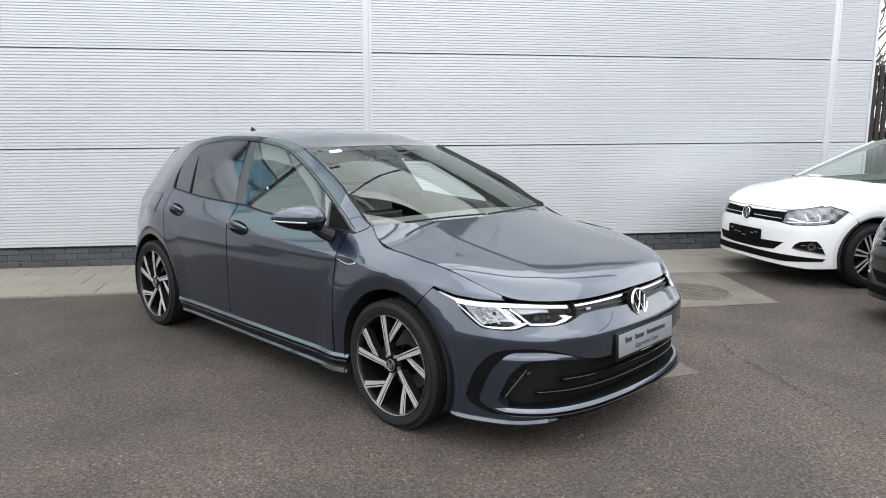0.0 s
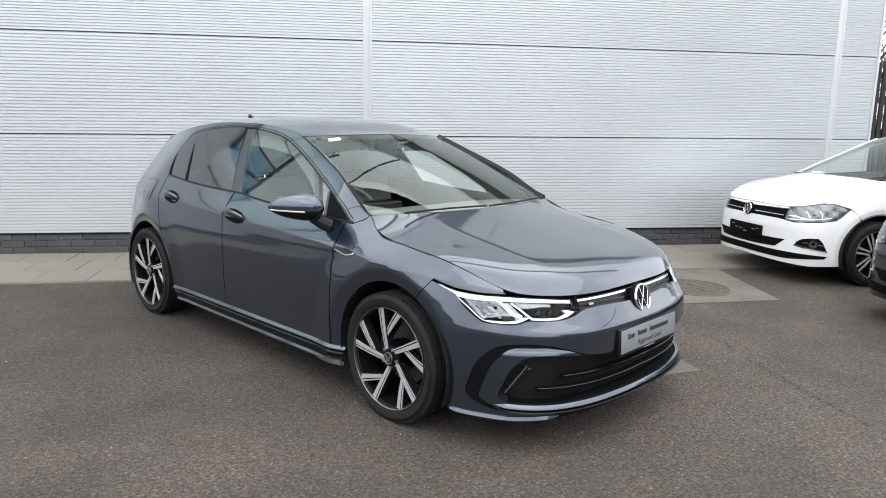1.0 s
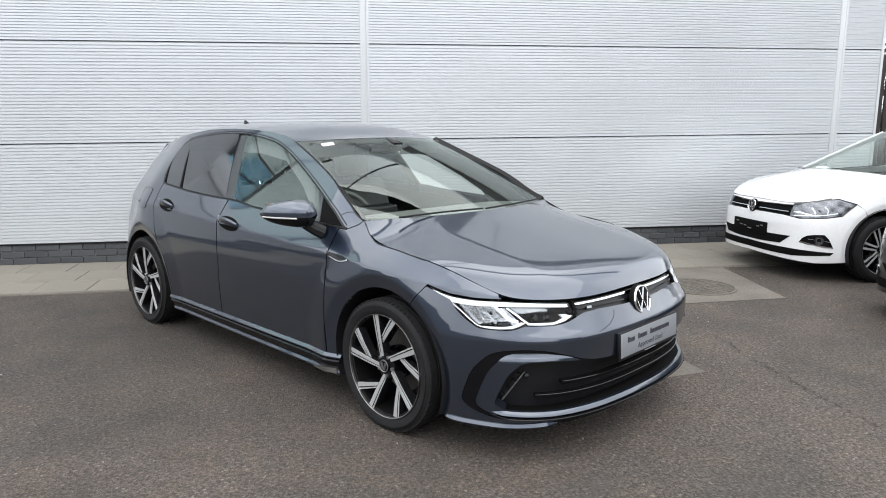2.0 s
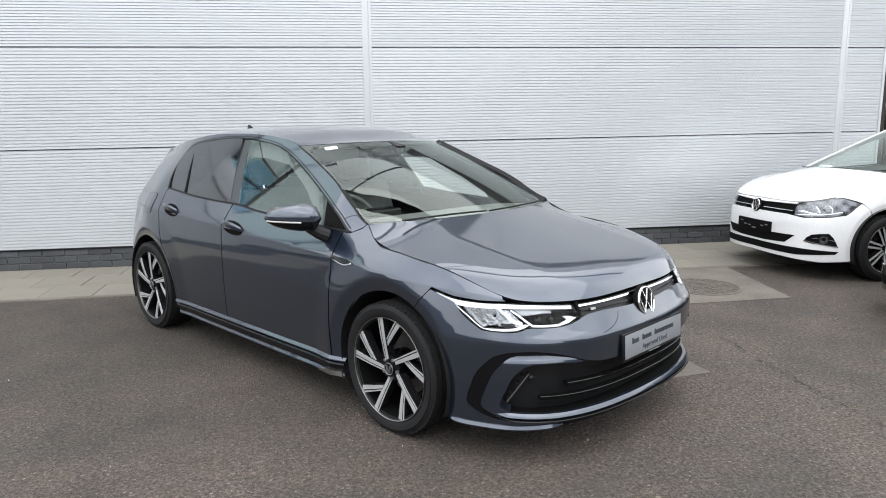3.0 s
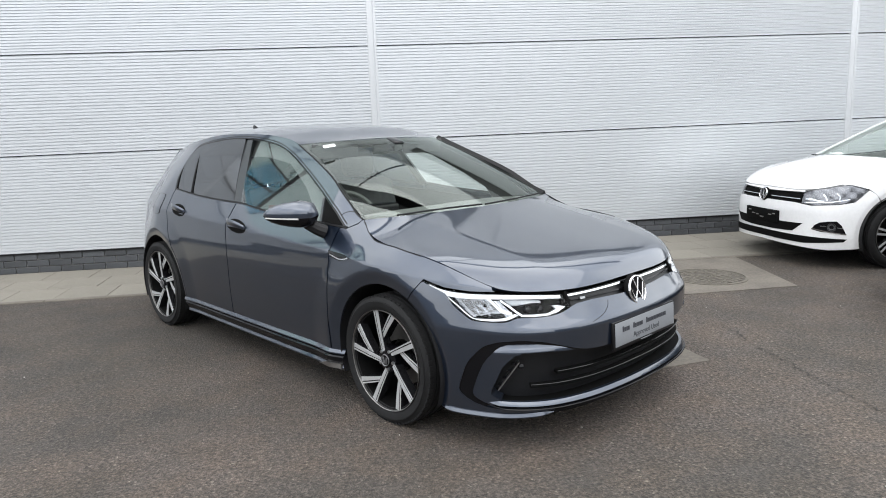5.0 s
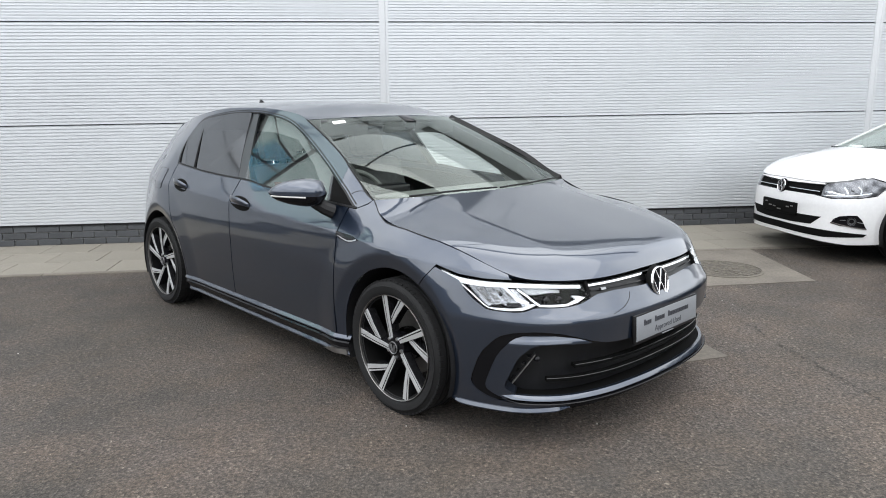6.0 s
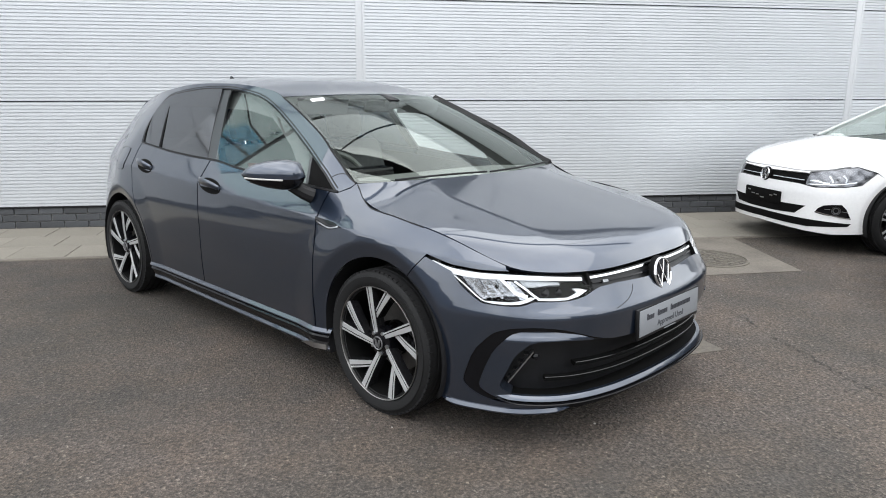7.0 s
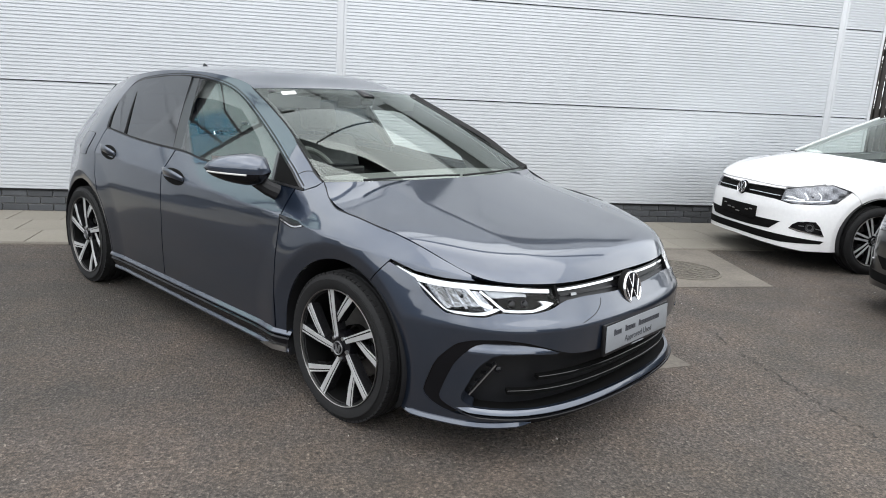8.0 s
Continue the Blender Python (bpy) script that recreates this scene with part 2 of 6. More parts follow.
M_CABIN = mat("dark_cabin_trim", (0.095, 0.100, 0.098), rough=0.7, vary=0.2, scale=12, bump=0.2)
M_CLOTH = mat("grey_seat_cloth", (0.085, 0.087, 0.090), rough=0.9, vary=0.25, scale=30, bump=0.4, bump_scale=400)
M_LINER = mat("black_headliner", (0.022, 0.022, 0.022), rough=0.95, vary=0.08, scale=20)
M_TRIMGREY = mat("grey_pillar_trim", (0.10, 0.10, 0.10), rough=0.8, vary=0.08, scale=20)
M_PLATE = mat("silver_grey_plate", (0.20, 0.21, 0.225), rough=0.4, vary=0.06, scale=6)
M_INK = mat("dark_plate_print", (0.03, 0.032, 0.04), rough=0.5)
M_PLATEBLACK = mat("matt_black_plate_holder", (0.006, 0.006, 0.007), rough=0.4, spec=0.3, vary=0.2)
M_FENCE = mat("weathered_dark_timber", (0.024, 0.020, 0.018), rough=0.85, vary=0.35, scale=4, bump=0.5, bump_scale=60, random=0.6)
M_BARK = mat("grey_brown_bark", (0.09, 0.07, 0.058), rough=0.95, vary=0.3, scale=9, bump=0.6, bump_scale=50)
M_PAPER = mat("white_paper", (0.82, 0.82, 0.80), rough=0.7, vary=0.03)

# ---- body surface of the hatchback: u runs along the flank (u = x on the straight side), z is height ----
def pchip(keys):
    """A smooth curve through (x, value) keys without overshoot."""
    xs, ys = np.array([k[0] for k in keys], float), np.array([k[1] for k in keys], float)
    h, s = np.diff(xs), np.diff(ys) / np.diff(xs)
    m = np.zeros(len(xs))
    m[0], m[-1] = s[0], s[-1]
    for i in range(1, len(xs) - 1):
        if s[i - 1] * s[i] > 0:
            w1, w2 = 2 * h[i] + h[i - 1], h[i] + 2 * h[i - 1]
            m[i] = (w1 + w2) / (w1 / s[i - 1] + w2 / s[i])

    def f(x):
        x = np.clip(np.asarray(x, float), xs[0], xs[-1])
        i = np.clip(np.searchsorted(xs, x) - 1, 0, len(h) - 1)
        t = (x - xs[i]) / h[i]
        return ((1 + 2 * t) * (1 - t) ** 2 * ys[i] + t * (1 - t) ** 2 * h[i] * m[i]
                + t * t * (3 - 2 * t) * ys[i + 1] + t * t * (t - 1) * h[i] * m[i + 1])
    return f


def sstep(a, b, x):
    t = np.clip((np.asarray(x, float) - a) / (b - a), 0, 1)
    return t * t * (3 - 2 * t)


class Flank:
    """The skin of a hatchback's flank, nose and tail on one side (y > 0), as a surface over (u, z)."""

    def __init__(self, plan, side, nose, tail, crease, flare, wheels, radius, waist=(0.04, 0.13), roll=2.5, haunch=0.0):
        pts = np.array(plan, float)
        ext = np.vstack([[pts[0, 0], -pts[1, 1]], pts, [pts[-1, 0], -pts[-2, 1]]])
        ext[0, 0], ext[-1, 0] = pts[1, 0], pts[-2, 0]
        dense = []
        for i in range(1, len(ext) - 2):
            a, b, c, d = ext[i - 1:i + 3]
            for t in np.linspace(0, 1, 40, endpoint=False):
                dense.append(0.5 * (2 * b + (c - a) * t + (2 * a - 5 * b + 4 * c - d) * t * t + (3 * b - a - 3 * c + d) * t ** 3))
        dense.append(ext[-2])
        p = np.array(dense)
        s = np.concatenate([[0], np.cumsum(np.hypot(*np.diff(p, axis=0).T))])
        k = np.argmin(abs(p[:, 0] + 1.0))
        self.u = (s[k] - s - 1.0)[::-1]
        self.p = p[::-1]
        tang = np.gradient(self.p, self.u, axis=0)
        tang /= np.linalg.norm(tang, axis=1)[:, None]
        for _ in range(3):
            tang[1:-1] = (tang[:-2] + 2 * tang[1:-1] + tang[2:]) / 4
        self.n = np.stack([-tang[:, 1], tang[:, 0]], 1)
        if self.n[k][1] < 0:
            self.n = -self.n
        self.side_lo, self.side_hi, self.nose, self.tail = pchip(side[0]), pchip(side[1]), pchip(nose), pchip(tail)
        self.folds = sorted(crease)
        self.flare, self.wheels, self.radius = flare, wheels, radius
        self.front, self.back, self.waist, self.roll, self.haunch = self.u[-1], self.u[0], waist, roll, haunch

    def crease(self, u):
        return np.interp(u, [k[0] for k in self.folds], [k[1] for k in self.folds])

    def at(self, u, z):
        """Points of the skin, as an array of (x, y, z)."""
        u, z = np.asarray(u, float), np.asarray(z, float)
        px, py = np.interp(u, self.u, self.p[:, 0]), np.interp(u, self.u, self.p[:, 1])
        nx, ny = np.interp(u, self.u, self.n[:, 0]), np.interp(u, self.u, self.n[:, 1])
        zc = self.crease(u)
        d = z - zc
        side = np.where(d < 0, self.side_lo(d), self.side_hi(d))
        for wx in self.wheels:
            r = np.hypot(u - wx, z - self.radius)
            # wheel arch: a soft swelling, then a lip turned in towards the wheel
            k = 0.0025
            lip = k * np.log1p(np.exp(np.clip((0.428 - r) / k, -60, 60)))
            side = side + self.flare * (1 - sstep(0.40, 0.60, r)) - 0.30 * lip
        up = np.clip(z - 0.97, 0, 0.5)
        side = side - self.waist[0] * sstep(-1.9, -0.3, u) * sstep(-0.06, 0.30, z - 0.97) * 1.25 - self.waist[1] * sstep(-2.0, -3.2, u) * sstep(0, 0.4, up)
        side = side - self.roll * sstep(-0.55, -0.1, u) * np.clip(d - 0.035, 0, 0.2) ** 2
        side = side - self.haunch * sstep(-2.55, -3.0, u) * sstep(0.45, 0.86, z) * (1 - 0.75 * sstep(1.03, 1.22, z))
        wf, wr = np.clip(nx, 0, 1) ** 1.3, np.clip(-nx, 0, 1) ** 1.3
        off = side * (1 - wf) * (1 - wr) + self.nose(z) * wf + self.tail(z) * wr
        return np.stack([px + nx * off, py + ny * off, z], -1)

    def normal(self, u, z):
        e = 0.004
        a = self.at(np.asarray(u) + e, z) - self.at(np.asarray(u) - e, z)
        b = self.at(u, np.asarray(z) + e) - self.at(u, np.asarray(z) - e)
        n = np.cross(b, a)
        n /= np.maximum(np.linalg.norm(n, axis=-1, keepdims=True), 1e-9)
        return np.where(n[..., 1:2] * 1.0 + n[..., 0:1] * np.sign(np.asarray(u)[..., None] + 1.3) < 0, -n, n)


class Pane(Flank):
    """The side glass: one evenly bowed sheet, given by a cubic in (u, z)."""

    def __init__(self, terms):
        self.terms = terms

    def at(self, u, z):
        u, z = np.asarray(u, float), np.asarray(z, float)
        y = sum(c * f for c, f in zip(self.terms, (np.ones_like(u), u, z, u * u, u * z, z * z, u ** 3, u * u * z)))
        return np.stack([u - 0.008, y, z], -1)


GOLF_FRONT_GLASS = Pane((1.4414, -0.0121, -0.7878, -0.023, -0.0802, 0.0466, 0.0, 0.0))
GOLF_GLASS = Pane((1.5727, 0.4247, -0.7606, 0.1498, -0.419, -0.0678, 0.0117, -0.1113))
GOLF_REAR_GLASS = Pane((1.6364, 0.5351, -0.7306, 0.1798, -0.419, -0.0678, 0.0117, -0.1113))
GOLF = Flank(
    plan=[(0.885, 0), (0.877, 0.2), (0.848, 0.40), (0.785, 0.575), (0.672, 0.715), (0.50, 0.81), (0.28, 0.862), (0, 0.88), (-0.5, 0.882),
          (-1.3, 0.884), (-2.1, 0.884), (-2.62, 0.878), (-3.0, 0.828), (-3.18, 0.75), (-3.32, 0.60), (-3.385, 0.38), (-3.40, 0)],
    side=([(-0.70, -0.05), (-0.62, -0.026), (-0.5, -0.012), (-0.35, -0.003), (-0.2, 0.0), (-0.06, -0.010), (0, -0.0165)],
          [(0, -0.0165), (0.03, -0.032), (0.08, -0.061), (0.13, -0.090)] + [(0.17 + 0.05 * k, -0.112 - 0.0235 * k - 0.0004 * k * k) for k in range(10)]),
    nose=[(0.10, -0.055), (0.17, -0.016), (0.30, -0.008), (0.44, -0.001), (0.536, 0.0), (0.541, -0.001), (0.58, -0.025), (0.63, -0.055), (0.66, -0.070), (0.72, -0.115), (0.80, -0.21)],
    tail=[(0.15, -0.08), (0.30, 0.0), (0.65, 0.0), (0.90, -0.06), (1.0, -0.12), (1.2, -0.26), (1.42, -0.40)],
    crease=[(-3.4, 0.90), (-2.2, 0.875), (-0.44, 0.80), (0.3, 0.745), (1.4, 0.66)],
    flare=0.014, wheels=(0.0, -2.62), radius=0.315, haunch=0.045)

POLO = Flank(
    plan=[(0.80, 0), (0.793, 0.2), (0.766, 0.40), (0.71, 0.565), (0.60, 0.70), (0.45, 0.79), (0.25, 0.842), (0, 0.862), (-0.5, 0.864),
          (-1.3, 0.866), (-2.1, 0.866), (-2.55, 0.858), (-2.9, 0.81), (-3.06, 0.74), (-3.17, 0.60), (-3.23, 0.38), (-3.24, 0)],
    side=([(-0.70, -0.05), (-0.62, -0.018), (-0.5, -0.003), (-0.35, 0.0), (-0.2, -0.006), (-0.06, -0.017), (0, -0.020)],
          [(0, -0.020), (0.03, -0.034), (0.08, -0.062), (0.13, -0.090)] + [(0.17 + 0.05 * k, -0.112 - 0.0235 * k - 0.0004 * k * k) for k in range(10)]),
    nose=[(0.10, -0.05), (0.18, -0.008), (0.30, 0.0), (0.50, 0.0), (0.60, -0.012), (0.66, -0.03), (0.72, -0.06), (0.80, -0.13), (0.86, -0.2)],
    tail=[(0.15, -0.08), (0.30, 0.0), (0.65, 0.0), (0.90, -0.05), (1.0, -0.10), (1.2, -0.22), (1.45, -0.36)],
    crease=[(-3.3, 0.90), (-2.2, 0.88), (-0.44, 0.83), (0.3, 0.79), (1.4, 0.72)],
    flare=0.008, wheels=(0.0, -2.551), radius=0.305)

# ---- building helpers ----
def finish(name, verts, faces, material, parent=None, label="", normals=None, smooth=True, sharp=35):
    me = bpy.data.meshes.new(name)
    me.from_pydata([tuple(map(float, v)) for v in verts], [], faces)
    me.materials.append(material)
    me.polygons.foreach_set("use_smooth", [bool(smooth)] * len(me.polygons))
    me.update()
    if normals is not None:
        me.normals_split_custom_set_from_vertices([tuple(map(float, v)) for v in normals])
    elif smooth and sharp:
        me.set_sharp_from_angle(angle=radians(sharp))
    ob = new(name, me)
    if parent is not None:
        ob.parent = parent
    if label:
        ob["label"] = label
    return ob


def part(name, bm, material, parent=None, label="", smooth=True, sharp=35):
    """Links a bmesh as one mesh object under a thing or a part."""
    me = bpy.data.meshes.new(name)
    bmesh.ops.recalc_face_normals(bm, faces=bm.faces)
    bm.to_mesh(me)
    bm.free()
    me.materials.append(material)
    me.polygons.foreach_set("use_smooth", [bool(smooth)] * len(me.polygons))
    if smooth and sharp:
        me.set_sharp_from_angle(angle=radians(sharp))
    ob = new(name, me)
    if parent is not None:
        ob.parent = parent
    if label:
        ob["label"] = label
    return ob


def box(bm, lo, hi, bevel=0.0, m=None, segments=2):
    r = bmesh.ops.create_cube(bm, size=1.0)
    vs = r["verts"]
    for v in vs:
        v.co = Vector([lo[i] + (v.co[i] + 0.5) * (hi[i] - lo[i]) for i in range(3)])
    if bevel:
        es = list({e for v in vs for e in v.link_edges})
        out = bmesh.ops.bevel(bm, geom=es, offset=bevel, segments=segments, affect="EDGES", profile=0.5)
        vs = list({v for f in out["faces"] for v in f.verts} | {v for v in vs if v.is_valid})
    if m is not None:
        bmesh.ops.transform(bm, matrix=m, verts=[v for v in vs if v.is_valid])
    return vs


def lathe(bm, profile, axis="y", steps=64, m=None, closed=False):
    """Turns (radius, along) points round an axis."""
    rings = []
    for k in range(steps):
        a = 2 * math.pi * k / steps
        ring = []
        for r, h in profile:
            p = Vector((r * math.cos(a), h, r * math.sin(a))) if axis == "y" else Vector((r * math.cos(a), r * math.sin(a), h))
            ring.append(bm.verts.new(m @ p if m is not None else p))
        rings.append(ring)
    n = len(profile)
    for k in range(steps):
        a, b = rings[k], rings[(k + 1) % steps]
        for i in range(n if closed else n - 1):
            j = (i + 1) % n
            if profile[i][0] < 1e-6 and profile[j][0] < 1e-6:
                continue
            quad = [a[i], a[j], b[j], b[i]]
            if profile[i][0] < 1e-6:
                quad = [a[i], a[j], b[j]]
            elif profile[j][0] < 1e-6:
                quad = [a[i], a[j], b[i]]
            bm.faces.new(quad)
    bmesh.ops.remove_doubles(bm, verts=bm.verts, dist=1e-5)


def tube(bm, points, radius, sides=8, taper=None, cap=True):
    """A round bar along points; taper gives the radius at the far end."""
    pts = [Vector(p) for p in points]
    rings, up = [], Vector((0.13, 0.27, 0.95))
    for i, p in enumerate(pts):
        d = (pts[min(i + 1, len(pts) - 1)] - pts[max(i - 1, 0)]).normalized()
        a = d.cross(up if abs(d.dot(up)) < 0.95 else Vector((1, 0, 0))).normalized()
        b = d.cross(a)
        r = radius + ((taper if taper is not None else radius) - radius) * i / max(1, len(pts) - 1)
        rings.append([bm.verts.new(p + (a * math.cos(2 * math.pi * k / sides) + b * math.sin(2 * math.pi * k / sides)) * r) for k in range(sides)])
    for r0, r1 in zip(rings, rings[1:]):
        for k in range(sides):
            bm.faces.new((r0[k], r0[(k + 1) % sides], r1[(k + 1) % sides], r1[k]))
    if cap:
        bm.faces.new(rings[0][::-1])
        bm.faces.new(rings[-1])


def prism(bm, outline, lo, hi, bevel=0.0, m=None):
    """An outline of (a, b) points pushed from lo to hi along the third axis (a -> x, b -> z, push -> y)."""
    bot = [bm.verts.new((a, lo, b)) for a, b in outline]
    f = bm.faces.new(bot)
    ext = bmesh.ops.extrude_face_region(bm, geom=[f])
    top = [v for v in ext["geom"] if isinstance(v, bmesh.types.BMVert)]
    for v in top:
        v.co.y = hi
    vs = bot + top
    if bevel:
        rim = [e for e in bm.edges if e.verts[0] in top and e.verts[1] in top]
        out = bmesh.ops.bevel(bm, geom=rim, offset=bevel, segments=2, affect="EDGES", profile=0.5)
        vs = [v for v in vs if v.is_valid] + [v for f2 in out["faces"] for v in f2.verts]
    if m is not None:
        bmesh.ops.transform(bm, matrix=m, verts=list(set(vs)))


def smooth_line(points, n=6, closed=False):
    """A Catmull-Rom curve through 2D or 3D points."""
    p = [np.array(q, float) for q in points]
    out, k = [], len(p)
    for i in range(k if closed else k - 1):
        if closed:
            a, b, c, d = p[(i - 1) % k], p[i], p[(i + 1) % k], p[(i + 2) % k]
        else:
            a, b, c, d = p[max(i - 1, 0)], p[i], p[i + 1], p[min(i + 2, k - 1)]
        for t in np.linspace(0, 1, n, endpoint=False):
            out.append(0.5 * (2 * b + (c - a) * t + (2 * a - 5 * b + 4 * c - d) * t * t + (3 * b - a - 3 * c + d) * t ** 3))
    if not closed:
        out.append(p[-1])
    return out


def even(line, n):
    """The same line with n points at even steps."""
    line = np.asarray(line, float)
    d = np.concatenate([[0], np.cumsum(np.linalg.norm(np.diff(line, axis=0), axis=1))])
    t = np.linspace(0, d[-1], n)
    return np.stack([np.interp(t, d, line[:, i]) for i in range(line.shape[1])], 1)


def faired(line, degree):
    """A line drawn fair, as a batten would lie, with its ends kept."""
    line = np.asarray(line, float)
    t, w = np.linspace(0, 1, len(line)), np.ones(len(line))
    w[[0, -1]] = 30
    return np.stack([np.polyval(np.polyfit(t, line[:, i], degree, w=w), t) for i in range(line.shape[1])], 1)


def arc(cx, cz, r, a0, a1, n=18):
    return [(cx + r * math.cos(radians(a0 + (a1 - a0) * k / n)), cz + r * math.sin(radians(a0 + (a1 - a0) * k / n))) for k in range(n + 1)]


def skin(name, flank, outline, material, parent, sides=(-1,), off=0.0, thick=0.012, step=0.028, label="", cut=False, fold=None):
    """A panel cut from the flank's surface by an outline in (u, z), with turned-in edges; off lifts it, both sides join into one mesh."""
    clean = [q for i, q in enumerate(outline) if math.hypot(q[0] - outline[i - 1][0], q[1] - outline[i - 1][1]) > 1e-4]
    us, zs = [q[0] for q in clean], [q[1] for q in clean]
    want = abs(sum(us[i - 1] * zs[i] - us[i] * zs[i - 1] for i in range(len(us)))) / 2
    for pre in ((True,) if cut else (False, True)):  # whole outline first; cut into triangles only if that fails
        bm = bmesh.new()
        bm.faces.new([bm.verts.new((float(q[0]), float(q[1]), 0)) for q in clean]).normal_update()
        if pre:
            bmesh.ops.triangulate(bm, faces=bm.faces[:], ngon_method="EAR_CLIP")
        for axis, lo, hi in ((0, min(us), max(us)), (1, min(zs), max(zs))):
            k = max(1, int(math.ceil((hi - lo) / step)))
            for i in range(1, k):
                c = [0, 0, 0]
                c[axis] = lo + (hi - lo) * i / k
                nn = [0, 0, 0]
                nn[axis] = 1
                bmesh.ops.bisect_plane(bm, geom=bm.verts[:] + bm.edges[:] + bm.faces[:], plane_co=c, plane_no=nn, dist=1e-5)
        if fold:  # an edge along the body's crease
            (u0, z0), (u1, z1) = fold
            bmesh.ops.bisect_plane(bm, geom=bm.verts[:] + bm.edges[:] + bm.faces[:], plane_co=(u0, z0, 0), plane_no=(z0 - z1, u1 - u0, 0), dist=1e-5)
        bmesh.ops.triangulate(bm, faces=[f for f in bm.faces if len(f.verts) > 4], ngon_method="EAR_CLIP")
        if pre or abs(sum(f.calc_area() for f in bm.faces) / want - 1) < 0.003:
            break
        bm.free()
    bm.verts.index_update()
    co = np.array([v.co[:] for v in bm.verts])
    tri = [[v.index for v in f.verts] for f in bm.faces]
    rim = [tuple(v.index for v in e.verts) for e in bm.edges if len(e.link_faces) == 1]
    bm.free()
    p, nn = flank.at(co[:, 0], co[:, 1]), flank.normal(co[:, 0], co[:, 1])
    if np.isscalar(off):
        p = p + nn * off
    else:  # a sculpted panel: its normals follow the relief
        def relief(u, z):
            return flank.at(u, z) + flank.normal(u, z) * off(u, z)[:, None]
        p = relief(co[:, 0], co[:, 1])
        e = 0.003
        m = np.cross(relief(co[:, 0], co[:, 1] + e) - relief(co[:, 0], co[:, 1] - e), relief(co[:, 0] + e, co[:, 1]) - relief(co[:, 0] - e, co[:, 1]))
        m /= np.maximum(np.linalg.norm(m, axis=-1, keepdims=True), 1e-9)
        nn = np.where((m * nn).sum(-1, keepdims=True) < 0, -m, m)
    verts, norms, faces = [], [], []
    for s in sides:
        flip = np.array([1, s, 1])
        base = len(verts)
        q, qn = p * flip, nn * flip
        verts += list(q)
        norms += list(qn)
        for f in tri:
            a, b, c = q[f[0]], q[f[1]], q[f[2]]
            g = [base + i for i in f]
            faces.append(g if np.dot(np.cross(b - a, c - a), qn[f[0]]) >= 0 else g[::-1])
        for i, j in rim:
            k = len(verts)
            inner_i, inner_j = q[i] - qn[i] * thick, q[j] - qn[j] * thick
            e = np.cross(qn[i], q[j] - q[i])
            e /= max(np.linalg.norm(e), 1e-9)
            verts += [q[i], q[j], inner_j, inner_i]
            norms += [e] * 4
            faces.append([k, k + 1, k + 2, k + 3])
    return finish(name, verts, faces, material, parent, label, normals=norms)


def strip_along(name, flank, line, width, material, parent, side=-1, off=0.004, thick=0.01, label=""):
    """A moulding of even width along a line in (u, z)."""
    pts = smooth_line(line, 5)
    left, right = [], []
    for i, q in enumerate(pts):
        d = pts[min(i + 1, len(pts) - 1)] - pts[max(i - 1, 0)]
        d /= max(np.linalg.norm(d), 1e-9)
        nrm = np.array([-d[1], d[0]]) * width / 2
        left.append(tuple(q + nrm))
        right.append(tuple(q - nrm))
    return skin(name, flank, left + right[::-1], material, parent, (side,), off, thick, 0.06, label)


def empty(name, m, label, category, group="", kind=""):
    ob = new(name)
    ob.matrix_world = m
    return tagged(ob, label, category, group, kind)


def sheet(name, grid, material, parent=None, label="", thick=0.0, sharp=40):
    """A surface from a grid (rows of points); thick turns its edges down."""
    g = np.array(grid, float)
    r, c = g.shape[:2]
    verts = [tuple(v) for v in g.reshape(-1, 3)]
    faces = [(i * c + j, i * c + j + 1, (i + 1) * c + j + 1, (i + 1) * c + j) for i in range(r - 1) for j in range(c - 1)]
    if thick:
        nrm = np.cross(np.gradient(g, axis=0), np.gradient(g, axis=1))
        nrm /= np.maximum(np.linalg.norm(nrm, axis=-1, keepdims=True), 1e-9)
        if nrm[r // 2, c // 2, 2] < 0:
            nrm = -nrm
        border = [(0, j) for j in range(c)] + [(i, c - 1) for i in range(1, r)] + [(r - 1, j) for j in range(c - 2, -1, -1)] + [(i, 0) for i in range(r - 2, 0, -1)]
        k = len(verts)
        for i, j in border:
            verts.append(tuple(g[i, j] - nrm[i, j] * thick))
        m = len(border)
        for q in range(m):
            (i0, j0), (i1, j1) = border[q], border[(q + 1) % m]
            faces.append((i0 * c + j0, i1 * c + j1, k + (q + 1) % m, k + q))
    return finish(name, verts, faces, material, parent, label, sharp=sharp)

# ---- setting: yard, wall, pavement ----
JOINTS = [-14.38, -8.53, -2.68, 3.17, 9.02]
WALL_END, BASE = 9.62, 0.222


def level(row, x):
    """Height of the joint above a row of cladding; the yard falls slightly along the wall."""
    return (BASE, 1.245 + 0.0105 * x, 2.262 + 0.0113 * x)[row] if row < 3 else 2.262 + 0.0113 * x + 0.90 * (row - 2)


def ground():
    bm = bmesh.new()
    bmesh.ops.create_grid(bm, x_segments=24, y_segments=24, size=900)
    for v in bm.verts:
        for i in (0, 1):
            s = v.co[i] / 900
            v.co[i] = math.copysign(abs(s) ** 3 * 900, s)
    ob = part("ground", bm, M_ASPHALT, smooth=False)
    tagged(ob, "grey-brown worn asphalt yard with fine stone grit", "asphalt", kind="structure")


